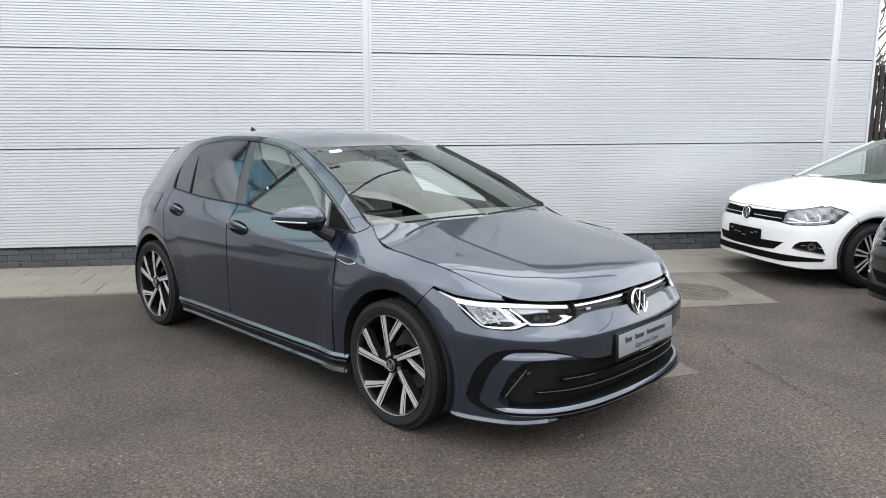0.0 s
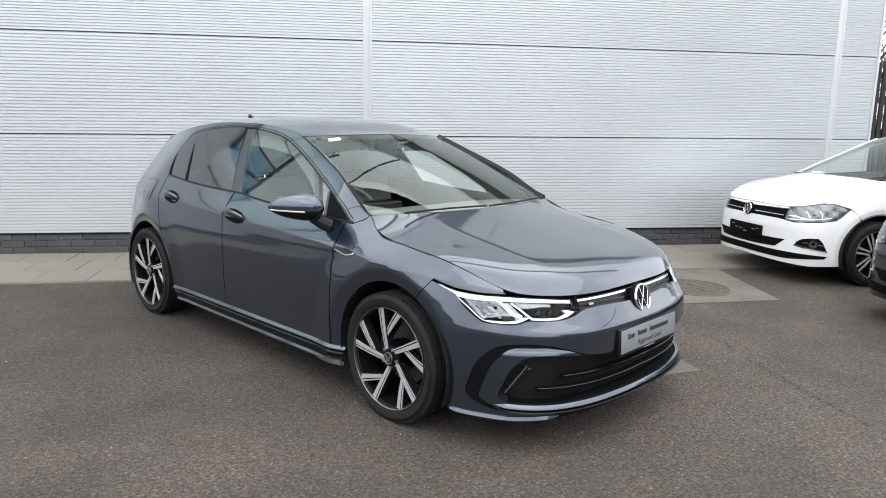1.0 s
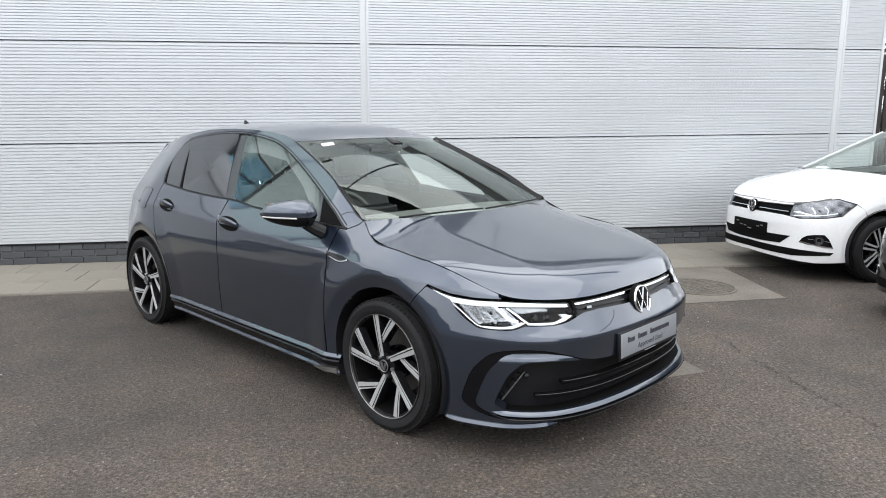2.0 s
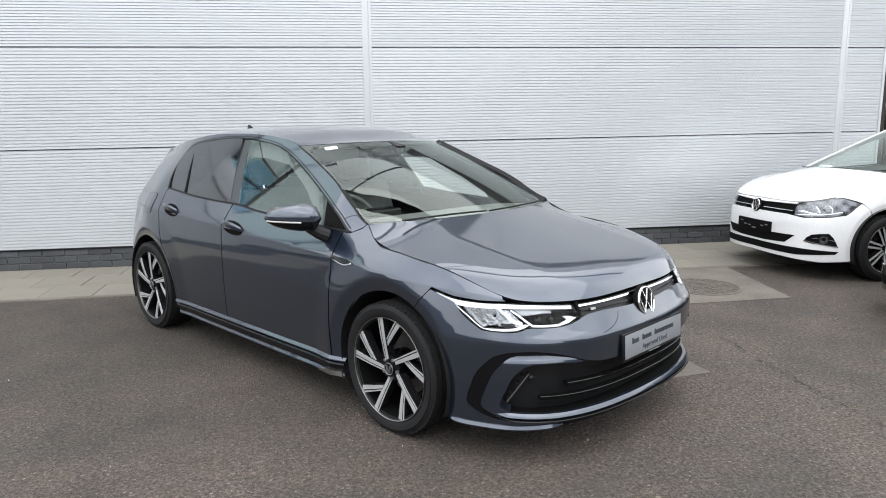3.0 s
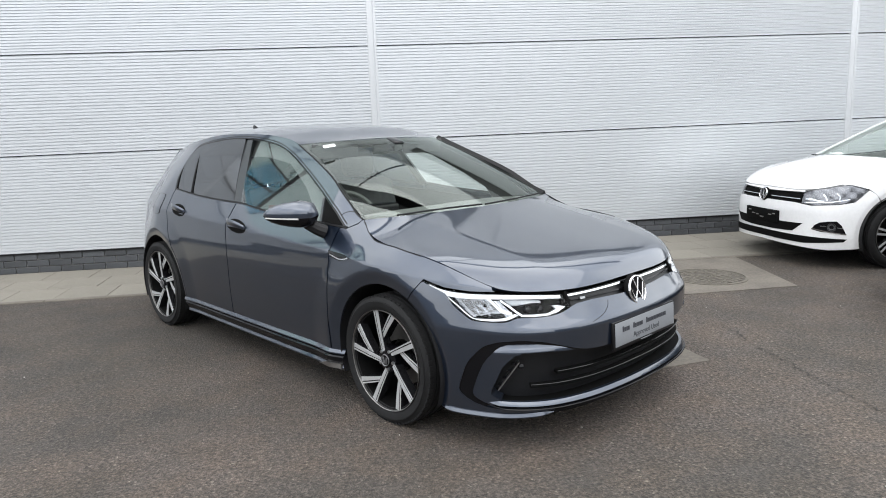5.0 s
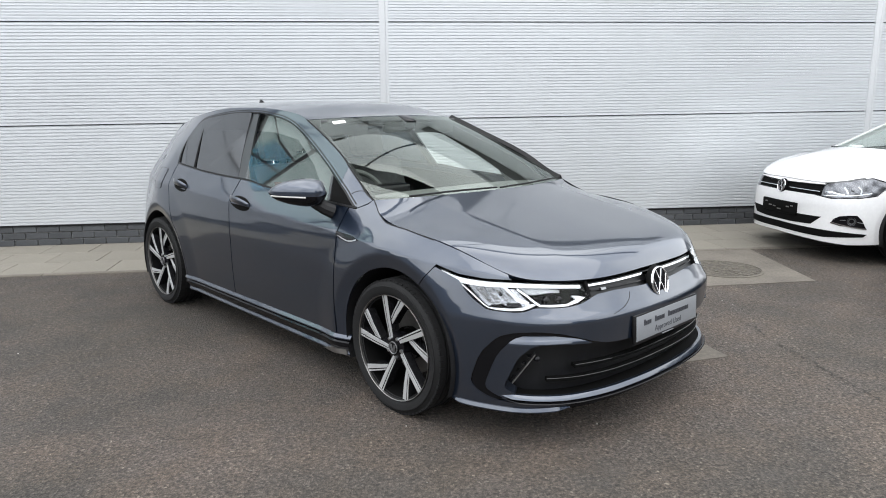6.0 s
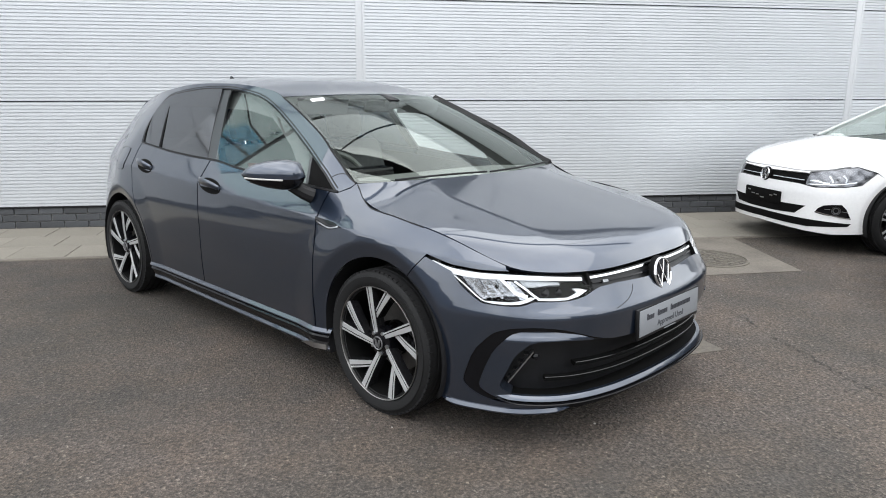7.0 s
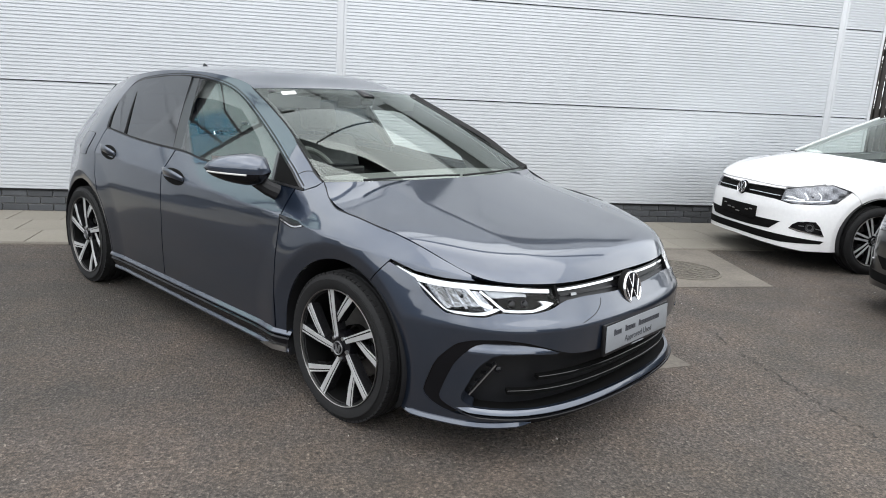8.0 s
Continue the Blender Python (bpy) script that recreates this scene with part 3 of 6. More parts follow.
def wall():
    bm = bmesh.new()
    box(bm, (-14.38, 0.034, 0.0), (WALL_END - 0.02, 0.40, 3.10))
    box(bm, (-2.70, 0.034, 3.10), (WALL_END - 0.02, 0.40, 4.90))
    back = tagged(part("wall_north", bm, M_GAP, smooth=False), "tall silver metal-clad showroom wall on a dark brick base", "wall", kind="structure")
    xs = [-14.38, -8.53, -2.68, 3.17, 9.02, WALL_END - 0.03]
    ribs = 31
    for x0, x1 in zip(xs, xs[1:]):
        for row in range(3 if x1 < -2 else 5):
            verts, faces = [], []
            zs = []
            for k in range(ribs):
                for t, y in ((0.0, 0.0), (0.64, 0.0), (0.71, 0.011), (0.93, 0.011)):
                    zs.append(((k + t) / ribs, y))
            zs.append((1.0, 0.0))
            cols = [x0 + 0.006, (x0 + x1) / 2, x1 - 0.006]
            prof = [(0.0, 0.034)] + zs + [(1.0, 0.034)]
            for x in cols:
                lo, hi = level(row, x) + (0.0 if row == 0 else 0.005), level(row + 1, x) - 0.005
                for t, y in prof:
                    verts.append((x, y, lo + (hi - lo) * t))
            n = len(prof)
            for c in range(2):
                for i in range(n - 1):
                    faces.append((c * n + i, (c + 1) * n + i, (c + 1) * n + i + 1, c * n + i + 1))
            finish("cladding_panel", verts, faces, M_PANEL, back, smooth=False)
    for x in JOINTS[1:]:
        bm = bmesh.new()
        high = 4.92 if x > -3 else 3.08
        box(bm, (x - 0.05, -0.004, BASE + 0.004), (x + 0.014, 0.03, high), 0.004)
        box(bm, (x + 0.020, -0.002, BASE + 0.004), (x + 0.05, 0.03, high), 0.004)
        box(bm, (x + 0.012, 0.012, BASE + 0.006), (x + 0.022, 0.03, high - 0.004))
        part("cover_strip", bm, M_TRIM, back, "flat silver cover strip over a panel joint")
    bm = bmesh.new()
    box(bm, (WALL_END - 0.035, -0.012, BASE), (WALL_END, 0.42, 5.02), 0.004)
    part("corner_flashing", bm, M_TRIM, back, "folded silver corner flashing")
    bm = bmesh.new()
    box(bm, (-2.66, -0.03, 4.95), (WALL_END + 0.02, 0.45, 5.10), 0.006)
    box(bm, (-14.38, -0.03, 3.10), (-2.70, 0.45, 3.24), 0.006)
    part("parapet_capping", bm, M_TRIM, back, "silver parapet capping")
    bm = bmesh.new()
    box(bm, (-14.38, -0.018, BASE - 0.017), (WALL_END, 0.034, BASE - 0.001), 0.002)
    part("drip_flashing", bm, M_SEAL, back, "thin dark drip flashing")
    bm = bmesh.new()
    box(bm, (-14.38, 0.010, -0.05), (WALL_END - 0.02, 0.033, BASE - 0.012))
    tagged(part("baseboard", bm, M_MORTAR, smooth=False), "grey mortar bed of the dark brick wall base", "wall base", kind="structure")


ground()
wall()


def pavement():
    bm = bmesh.new()
    box(bm, (-14.38, -1.40, -0.05), (40.0, 0.02, 0.004))
    ob = tagged(part("pavement", bm, M_SLAB_JOINT, smooth=False), "buff concrete slab footway along the wall", "pavement", kind="structure")
    bm = bmesh.new()
    for k in range(60):
        x = -14.38 + k * 0.905
        box(bm, (x, -1.468, -0.05), (x + 0.90, -1.402, 0.010), 0.006)
    tagged(part("edging_kerb", bm, M_CONCRETE, ob, "flush pale concrete edging kerb"), kind="stuff")
    return ob


PAVEMENT = pavement()


def drain_patch():
    """Concrete surround with a round iron cover, let into the asphalt."""
    bm = bmesh.new()
    outline = [(4.75, -1.47), (6.66, -1.47), (6.44, -2.74), (5.5, -2.75), (4.65, -2.70)]
    vs = [bm.verts.new((x, y, 0.006)) for x, y in outline]
    f = bm.faces.new(vs)
    ext = bmesh.ops.extrude_face_region(bm, geom=[f])
    for v in ext["geom"]:
        if isinstance(v, bmesh.types.BMVert):
            v.co.z = -0.05
    tagged(part("concrete_surround", bm, M_CONCRETE, smooth=False), "worn concrete apron round a manhole in asphalt", "concrete patch", kind="structure")
    root = empty("manhole_cover", pose(5.93, -2.22, 0.006, 0, 0, 20), "round worn studded manhole cover set in concrete", "manhole cover")
    bm = bmesh.new()
    lathe(bm, [(0.335, -0.03), (0.335, 0.006), (0.315, 0.008), (0.312, 0.003), (0.312, -0.03)], axis="z", steps=48, closed=True)
    part("ring_frame", bm, M_COVER, root, "iron seating ring")
    bm = bmesh.new()
    lathe(bm, [(0, 0.002), (0.306, 0.002), (0.308, -0.03)], axis="z", steps=48)
    part("cover_plate", bm, M_IRON, root, "dark worn iron plate")
    bm = bmesh.new()
    rng = random.Random(9)
    for i in range(-6, 7):
        for j in range(-6, 7):
            x, y = i * 0.044 + rng.uniform(-0.006, 0.006), j * 0.044 + rng.uniform(-0.006, 0.006)
            if math.hypot(x, y) < 0.285 and rng.random() < 0.86:
                a, b, h = rng.uniform(0.011, 0.020), rng.uniform(0.008, 0.015), rng.uniform(0.004, 0.008)
                box(bm, (x - a, y - b, 0.002), (x + a, y + b, h), 0, Matrix.Translation((x, y, 0)) @ pose(0, 0, 0, 0, 0, rng.uniform(-60, 60)) @ Matrix.Translation((-x, -y, 0)))
    tagged(part("stud_pattern", bm, M_COVER, root, "worn raised studs"), kind="stuff")


def asphalt_marks():
    bm = bmesh.new()
    outline = [(4.795, -4.24), (4.76, -4.0), (4.2, -3.45), (3.6, -4.42), (4.2, -4.33)]
    f = bm.faces.new([bm.verts.new((x, y, 0.0045)) for x, y in outline])
    ext = bmesh.ops.extrude_face_region(bm, geom=[f])
    for v in ext["geom"]:
        if isinstance(v, bmesh.types.BMVert):
            v.co.z = -0.03
    tagged(part("concrete_infill", bm, M_CONCRETE, smooth=False), "pale worn concrete infill patch in the asphalt", "concrete patch", kind="structure")
    # long crack and a dark seam
    rng = random.Random(4)
    for name, pts, w in (("crack", [(5.0, -3.42), (5.12, -3.52), (5.25, -3.66), (5.22, -3.96), (5.21, -4.28), (5.18, -4.61), (5.18, -4.91), (5.24, -5.3)], 0.017),
                         ("crack", [(6.55, -3.75), (6.9, -4.15), (7.2, -4.55)], 0.022)):
        line = smooth_line(pts, 16)
        verts, faces = [], []
        for i, q in enumerate(line):
            d = line[min(i + 1, len(line) - 1)] - line[max(i - 1, 0)]
            d /= np.linalg.norm(d)
            j = rng.uniform(-0.02, 0.02)
            h = w * max(0.03, rng.uniform(-0.5, 1.0)) / 2
            nrm = np.array([-d[1], d[0]])
            verts += [(*(q + nrm * (j + h)), 0.004), (*(q + nrm * (j - h)), 0.004)]
        for i in range(len(line) - 1):
            faces.append((2 * i, 2 * i + 1, 2 * i + 3, 2 * i + 2))
        tagged(finish(name, verts, faces, M_CRACK, smooth=False), "dark ragged crack running through worn asphalt", "crack", "cracks in the asphalt", "structure")
    bm = bmesh.new()
    for k in range(70):
        x, y = rng.uniform(-2.5, 7.5), rng.uniform(-6.6, -1.7)
        r = rng.uniform(0.0015, 0.0045)
        m = pose(x, y, r * 0.4, rng.uniform(0, 90), 0, rng.uniform(0, 360)) @ Matrix.Diagonal((r * 1.5, r, r * 0.7, 1))
        bmesh.ops.create_icosphere(bm, subdivisions=1, radius=1.0, matrix=m)
    tagged(part("gravel", bm, M_CHIP), "scattered small pale chips of stone on asphalt", "gravel", kind="stuff")


drain_patch()
asphalt_marks()


def fence_and_trees():
    for k in range(50):
        x = 9.70 + k * 0.104
        bm = bmesh.new()
        h = 2.44 + 0.02 * math.sin(k * 2.1)
        prism(bm, [(x, 0.0), (x + 0.066, 0.0), (x + 0.066, h - 0.03), (x + 0.033, h), (x, h - 0.03)], 1.0, 1.03)
        part("slat", bm, M_FENCE, FENCE, smooth=False)
    for z in (0.45, 1.4, 2.2):
        bm = bmesh.new()
        box(bm, (9.66, 1.031, z), (15.0, 1.09, z + 0.09), 0.004)
        part("rail", bm, M_FENCE, FENCE)
    for x in (9.68, 11.6, 13.5, 15.0):
        bm = bmesh.new()
        box(bm, (x - 0.06, 1.09, 0.0), (x + 0.06, 1.21, 2.5), 0.006)
        part("post", bm, M_FENCE, FENCE)


def hedge():
    """A thick bare winter hedge behind the fence."""
    rng = random.Random(21)
    bm = bmesh.new()
    for k in range(1500):
        p = Vector((rng.uniform(9.7, 15.0), rng.uniform(1.7, 2.9), rng.uniform(0.1, 2.5)))
        d = Vector((rng.uniform(-0.6, 0.6), rng.uniform(-0.6, 0.6), rng.uniform(0.3, 1.0))).normalized()
        n = rng.uniform(0.35, 0.75)
        tube(bm, [p, p + d * n * 0.5 + Vector((rng.uniform(-0.05, 0.05), 0, 0)), p + d * n], 0.011, 3, 0.004, False)
    tagged(part("hedge", bm, M_BARK, smooth=False), "dense bare brown winter hedge behind the fence", "hedge", kind="stuff")


FENCE = empty("fence", pose(0, 0, 0), "tall dark timber paling fence with open gaps", "fence")
fence_and_trees()
hedge()


def bare_tree(x, y, height, seed):
    rng = random.Random(seed)
    root = empty("tree", pose(x, y, 0, 0, 0, rng.uniform(0, 360)), "bare leafless tree with thin branches behind the fence", "tree", "bare trees")
    bm = bmesh.new()
    tube(bm, [(0, 0, -0.1), (0.05, 0.03, height * 0.25), (0.0, 0.1, height * 0.5)], 0.14, 9, 0.08)
    part("trunk", bm, M_BARK, root)
    bm = bmesh.new()

    def grow(p, d, length, r, depth):
        mid = p + d * length * 0.5 + Vector((rng.uniform(-1, 1), rng.uniform(-1, 1), rng.uniform(-0.5, 1))) * length * 0.07
        end = p + d * length
        tube(bm, [p, mid, end], r, 5, r * 0.55, False)
        if depth:
            for _ in range(rng.choice((2, 3, 3))):
                nd = (d + Vector((rng.uniform(-1, 1), rng.uniform(-1, 1), rng.uniform(-0.25, 0.7))) * 0.75).normalized()
                grow(p + d * length * rng.uniform(0.55, 1.0), nd, length * rng.uniform(0.55, 0.8), r * 0.52, depth - 1)
    for k in range(8):
        a = k * 2.4
        d = Vector((math.cos(a), math.sin(a), rng.uniform(0.5, 1.4))).normalized()
        grow(Vector((0.02, 0.05, height * (0.28 + 0.03 * k))), d, height * 0.2, 0.03, 4)
    part("crown", bm, M_BARK, root, "fine bare twigs")


for i, (tx, ty, th) in enumerate(((11.6, 3.2, 6.0), (13.2, 4.6, 7.0), (10.7, 5.4, 6.5))):
    bare_tree(tx, ty, th, 11 + i)


def unseen_walls():
    """Plain far walls behind the view, added unseen to shape the reflections."""
    # the tall southeast one dims the sheen at the cladding's far end
    for name, lo, hi in (("wall_south_unseen", (-45, -34.4, 0), (21, -34, 4.2)), ("wall_southeast_unseen", (21, -34.4, 0), (45, -34, 12.0)), ("wall_west_unseen", (-45.4, -34, 0), (-45, 12, 5.0)), ("wall_east_unseen", (27, -34, 0), (27.4, 12, 4.5))):
        bm = bmesh.new()
        box(bm, lo, hi, 0.02)
        tagged(part(name, bm, M_UNSEEN_WALL, smooth=False), "plain unseen wall added to shape reflections", "wall", kind="structure")


M_UNSEEN_WALL = mat("unseen_wall_grey", (0.13, 0.13, 0.125), rough=0.9, vary=0.25, scale=0.4, bump=0.4, bump_scale=20)
unseen_walls()


def high_glazing():
    """Band of blue-tinted panes in dark frames, high in the wall, out of view; laid out from its reflection in the side
    glass.
    """
    root = tagged(empty("window_1", pose(0, 0, 0), "band of blue tinted glazing in dark frames high in a clad wall", "window"), kind="structure")
    def bar(name, p, q, w, deep):
        bm = bmesh.new()
        d = Vector((q[0] - p[0], q[1] - p[1])).normalized()
        n = Vector((-d.y, d.x)) * w / 2
        prism(bm, [(p[0] + n.x, p[1] + n.y), (p[0] - n.x, p[1] - n.y), (q[0] - n.x, q[1] - n.y), (q[0] + n.x, q[1] + n.y)], -deep, -0.006, 0.004)
        part(name, bm, M_GLOSS, root, "dark steel glazing bar")

    def pane(corners, y, material):
        bm = bmesh.new()
        prism(bm, corners, y - 0.012, y)
        part("pane", bm, material, root, "tinted pane")
    bm = bmesh.new()
    box(bm, (-8.6, 0.0, 3.25), (-2.71, 0.06, 3.62), 0.006)
    part("plinth", bm, M_PANEL, root, "flat silver panel under the glazing")
    pane([(-8.6, 3.63), (-2.75, 3.63), (-2.75, 6.7), (-8.6, 6.7)], 0.03, M_SPANDREL_PALE)
    pane([(-3.40, 3.64), (-2.80, 3.64), (-3.36, 4.53), (-3.90, 4.92)], 0.0, M_SPANDREL)
    for x in (-8.6, -6.4, -2.75):
        bar("mullion", (x, 3.63), (x, 6.7), 0.06, 0.09)
    bar("transom", (-8.6, 6.7), (-2.75, 6.7), 0.09, 0.08)
    # slanting bars, added where the side glass reflects dark lines
    bar("raking_bar", (-3.41, 3.63), (-4.67, 6.70), 0.035, 0.03)
    bar("slant_bar", (-2.80, 3.66), (-3.72, 4.43), 0.028, 0.03)
    bar("slant_bar", (-3.36, 4.57), (-3.94, 4.98), 0.034, 0.03)
    bar("slant_bar", (-3.87, 5.45), (-4.22, 5.62), 0.038, 0.03)
    bar("slant_bar", (-2.96, 4.55), (-3.36, 4.57), 0.025, 0.03)


def reflected_band():
    """Dark band, raking up then level on thin posts, added unseen for the windscreen to reflect."""
    root = tagged(empty("trim", pose(0, 0, 0), "dark unseen band on thin posts, added for the windscreen's reflection", "beam"), kind="structure")
    bm = bmesh.new()
    prism(bm, [(2.1, 6.70), (4.3, 7.73), (14.0, 7.86), (14.0, 8.20), (4.75, 8.16), (2.1, 7.04)], -0.02, 0.30, 0.01)
    part("unseen_band", bm, M_PLASTIC, root, "dark band added for the windscreen to reflect")
    # unseen panel whose slope ends the sky reflected in the windscreen
    bm = bmesh.new()
    prism(bm, [(2.0, 5.10), (4.25, 5.10), (3.0, 5.80), (2.0, 6.25)], 0.05, 0.30)
    part("gable_panel", bm, M_PANEL, root, "silver unseen panel added for the windscreen's reflection", smooth=False)
    for x0, x1, z1 in ((2.2, 2.2, 6.78), (4.75, 3.80, 7.50), (8.4, 8.4, 7.80)):
        bm = bmesh.new()
        tube(bm, [(x0, 0.15, 5.10), (x1, 0.15, z1)], 0.03, 8)
        part("post", bm, M_PLASTIC, root, "thin dark unseen post, added for the reflection")


def unseen_strip():
    """Dark strip above the cladding that is in view, added for the bonnet to reflect."""
    root = tagged(empty("wall_strip_unseen", pose(0, 0, 0), "long dark strip high on the wall, added for the bonnet's reflection", "window"), kind="structure")
    bm = bmesh.new()
    box(bm, (4.4, -0.016, 3.52), (8.7, -0.004, 3.94), 0.003)
    part("pane", bm, M_GLOSS, root, "gloss black face of the added strip")
    for z in (3.50, 3.94):
        bm = bmesh.new()
        box(bm, (4.36, -0.030, z), (8.74, -0.003, z + 0.04), 0.003)
        part("strip_edge", bm, M_PLASTIC, root, "dark edge of the added strip")


unseen_strip()
reflected_band()
high_glazing()

# ---- wheels ----
def wheel(name, parent, m, radius=0.318, rim=0.236, width=0.225, style="twin", label=""):
    """A wheel whose outer face looks along -y: tyre, rim, spokes, brake disc, caliper."""
    root = new(name)
    root.parent = parent
    root.matrix_local = m
    if label:
        root["label"] = label
    w = width / 2
    bm = bmesh.new()
    prof = [(rim - 0.012, -w + 0.016), (rim + 0.004, -w + 0.004), (rim + 0.020, -w - 0.004), (rim + 0.042, -w - 0.006), (radius - 0.028, -w + 0.000), (radius - 0.012, -w + 0.009), (radius - 0.004, -w + 0.022)]
    for g in (-0.062, -0.022, 0.022, 0.062):
        prof += [(radius, g - 0.007), (radius - 0.008, g - 0.005), (radius - 0.008, g + 0.005), (radius, g + 0.007)]
    prof += [(radius - 0.004, w - 0.022), (radius - 0.012, w - 0.009), (rim + 0.04, w + 0.004), (rim - 0.012, w - 0.016)]
    lathe(bm, prof, steps=72)
    # tread blocks at the shoulder
    for k in range(72):
        a = 2 * math.pi * k / 72
        mm = pose(0, 0, 0, 0, -math.degrees(a), 0)
        box(bm, (radius - 0.014, -w + 0.0095, -0.0105), (radius - 0.0025, -w + 0.034, 0.0105), 0, mm)
    part("tyre", bm, M_RUBBER, root, "black low-profile tyre", sharp=30)
    bm = bmesh.new()
    lathe(bm, [(rim - 0.001, -w + 0.004), (rim + 0.0008, -w - 0.001), (rim + 0.0002, -w - 0.002), (rim - 0.0025, -w - 0.0005), (rim - 0.003, -w + 0.010)], steps=72, closed=True)
    part("rim_flange", bm, M_DISC, root, "machined rim edge")
    bm = bmesh.new()
    lathe(bm, [(rim - 0.008, -w + 0.010), (rim - 0.022, -w + 0.06), (rim - 0.03, w * 0.2), (rim - 0.02, w - 0.01), (rim - 0.005, w - 0.004)], steps=64)
    lathe(bm, [(0.0, 0.03), (0.075, 0.03), (0.08, -0.02)], steps=40)
    part("barrel", bm, M_MESH, root, "black wheel barrel")
    bm = bmesh.new()
    lathe(bm, [(0.07, 0.012), (0.148, 0.012), (0.150, 0.018), (0.150, 0.032), (0.148, 0.038), (0.07, 0.038)], steps=56, closed=True)
    part("brake_disc", bm, M_ROTOR, root, "bare steel brake disc")
    bm = bmesh.new()
    prism(bm, arc(0, 0, 0.175, 150, 212, 10) + arc(0, 0, 0.10, 212, 150, 8), 0.0, 0.055, 0.006)
    part("caliper", bm, M_ROTOR, root, "grey brake caliper")
    face = -w + (0.004 if style == "twin" else 0.012)

    def bar(a, b, wa, wb, ya, yb, thick, material, nm, lift=0.0):
        """A flat spoke arm between two points of the wheel's plane, wa and wb wide, on a dished face."""
        a, b = np.array(a, float), np.array(b, float)
        d = (b - a) / np.linalg.norm(b - a)
        nrm = np.array([-d[1], d[0]])
        bm2 = bmesh.new()
        top, bot = [], []
        for q, ww, yy in ((a, wa, ya), ((a + b) / 2, (wa + wb) / 2, (ya + yb) / 2 - 0.003), (b, wb, yb)):
            for s in (-1, 1):
                p = q + nrm * ww * s / 2
                p2 = q + nrm * (ww * 1.15) * s / 2
                top.append(bm2.verts.new((p[0], yy - lift, p[1])))
                bot.append(bm2.verts.new((p2[0], yy + thick, p2[1])))
        for i in (0, 2):
            bm2.faces.new((top[i], top[i + 1], top[i + 3], top[i + 2]))
            bm2.faces.new((top[i], top[i + 2], bot[i + 2], bot[i]))
            bm2.faces.new((top[i + 1], bot[i + 1], bot[i + 3], top[i + 3]))
            bm2.faces.new((bot[i], bot[i + 2], bot[i + 3], bot[i + 1]))
        bm2.faces.new((top[0], bot[0], bot[1], top[1]))
        bm2.faces.new((top[4], top[5], bot[5], bot[4]))
        return bm2

    def pol(r, deg):
        return (r * math.cos(radians(deg)), r * math.sin(radians(deg)))
    R = rim - 0.004
    arms = []
    if style == "twin":
        for k in range(5):
            t = 72 * k + 87
            arms.append((pol(0.034, t + 45), pol(R, t + 16), 0.023, 0.034))
            arms.append((pol(0.116, t + 17), pol(R, t - 13.5), 0.023, 0.035))
    else:
        for k in range(7):
            t = 360 / 7 * k + 12
            arms.append((pol(0.035, t + 20), pol(R, t + 7), 0.016, 0.020))
            arms.append((pol(0.035, t - 20), pol(R, t - 7), 0.016, 0.020))
    for a, b, wa, wb in arms:
        part("spoke", bar(a, b, wa + 0.006, wb + 0.006, face + 0.018, face + 0.004, 0.040, M_RIMBLACK, ""), M_RIMBLACK, root, "gloss black spoke body", sharp=25)
        a2, b2 = np.array(a, float), np.array(b, float)
        d2 = (b2 - a2) / np.linalg.norm(b2 - a2)
        nn2 = np.array([-d2[1], d2[0]])
        for s, share in ((-0.20, 0.62), (0.42, 0.20)) if style == "twin" else ((0, 1.0),):
            wide = (wa * share, wb * share)
            part("spoke_face", bar(a2 + nn2 * s * wa, b2 + nn2 * s * wb, wide[0], wide[1], face + 0.0165, face + 0.0025, 0.004, M_ALLOY, ""), M_ALLOY, root, "machined silver spoke face", sharp=25)
    bm = bmesh.new()
    lathe(bm, [(0.0, face + 0.002), (0.026, face + 0.003), (0.030, face + 0.006), (0.030, face + 0.012), (0.062, face + 0.018), (0.070, face + 0.06)], steps=32)
    part("hub", bm, M_GLOSS, root, "black wheel hub")
    bm = bmesh.new()
    lathe(bm, [(0.0245, face + 0.002), (0.0285, face - 0.001), (0.0300, face + 0.004)], steps=32)
    for s in (-1, 1):
        for x0, x1 in ((0.0, 0.010), (0.0085, 0.016)):
            tube(bm, [(s * x0, face + 0.001, -0.018), (s * x1, face + 0.001, 0.016)], 0.0022, 5)
    part("hub_badge", bm, M_HUBGREY, root, "small chrome round badge")
    for k in range(5):
        bm = bmesh.new()
        q = pol(0.048, 72 * k + 64)
        lathe(bm, [(0.0, face + 0.006), (0.008, face + 0.007), (0.0085, face + 0.02)], steps=6, m=Matrix.Translation((q[0], 0, q[1])))
        part("wheel_bolt", bm, M_SATIN, root)
    return root


def liner(parent, flank, cx, half, r=0.372):
    for s in (-1, 1):
        bm = bmesh.new()
        a = arc(cx, 0.315, r, -22, 202, 30)
        out = [bm.verts.new((x, s * half, z)) for x, z in a]
        inn = [bm.verts.new((x, s * (half - 0.28), z)) for x, z in a]
        for i in range(len(a) - 1):
            bm.faces.new((out[i], out[i + 1], inn[i + 1], inn[i]))
        bm.faces.new(inn)
        part("wheel_arch_liner", bm, M_PLASTIC, parent, "black wheel arch liner")


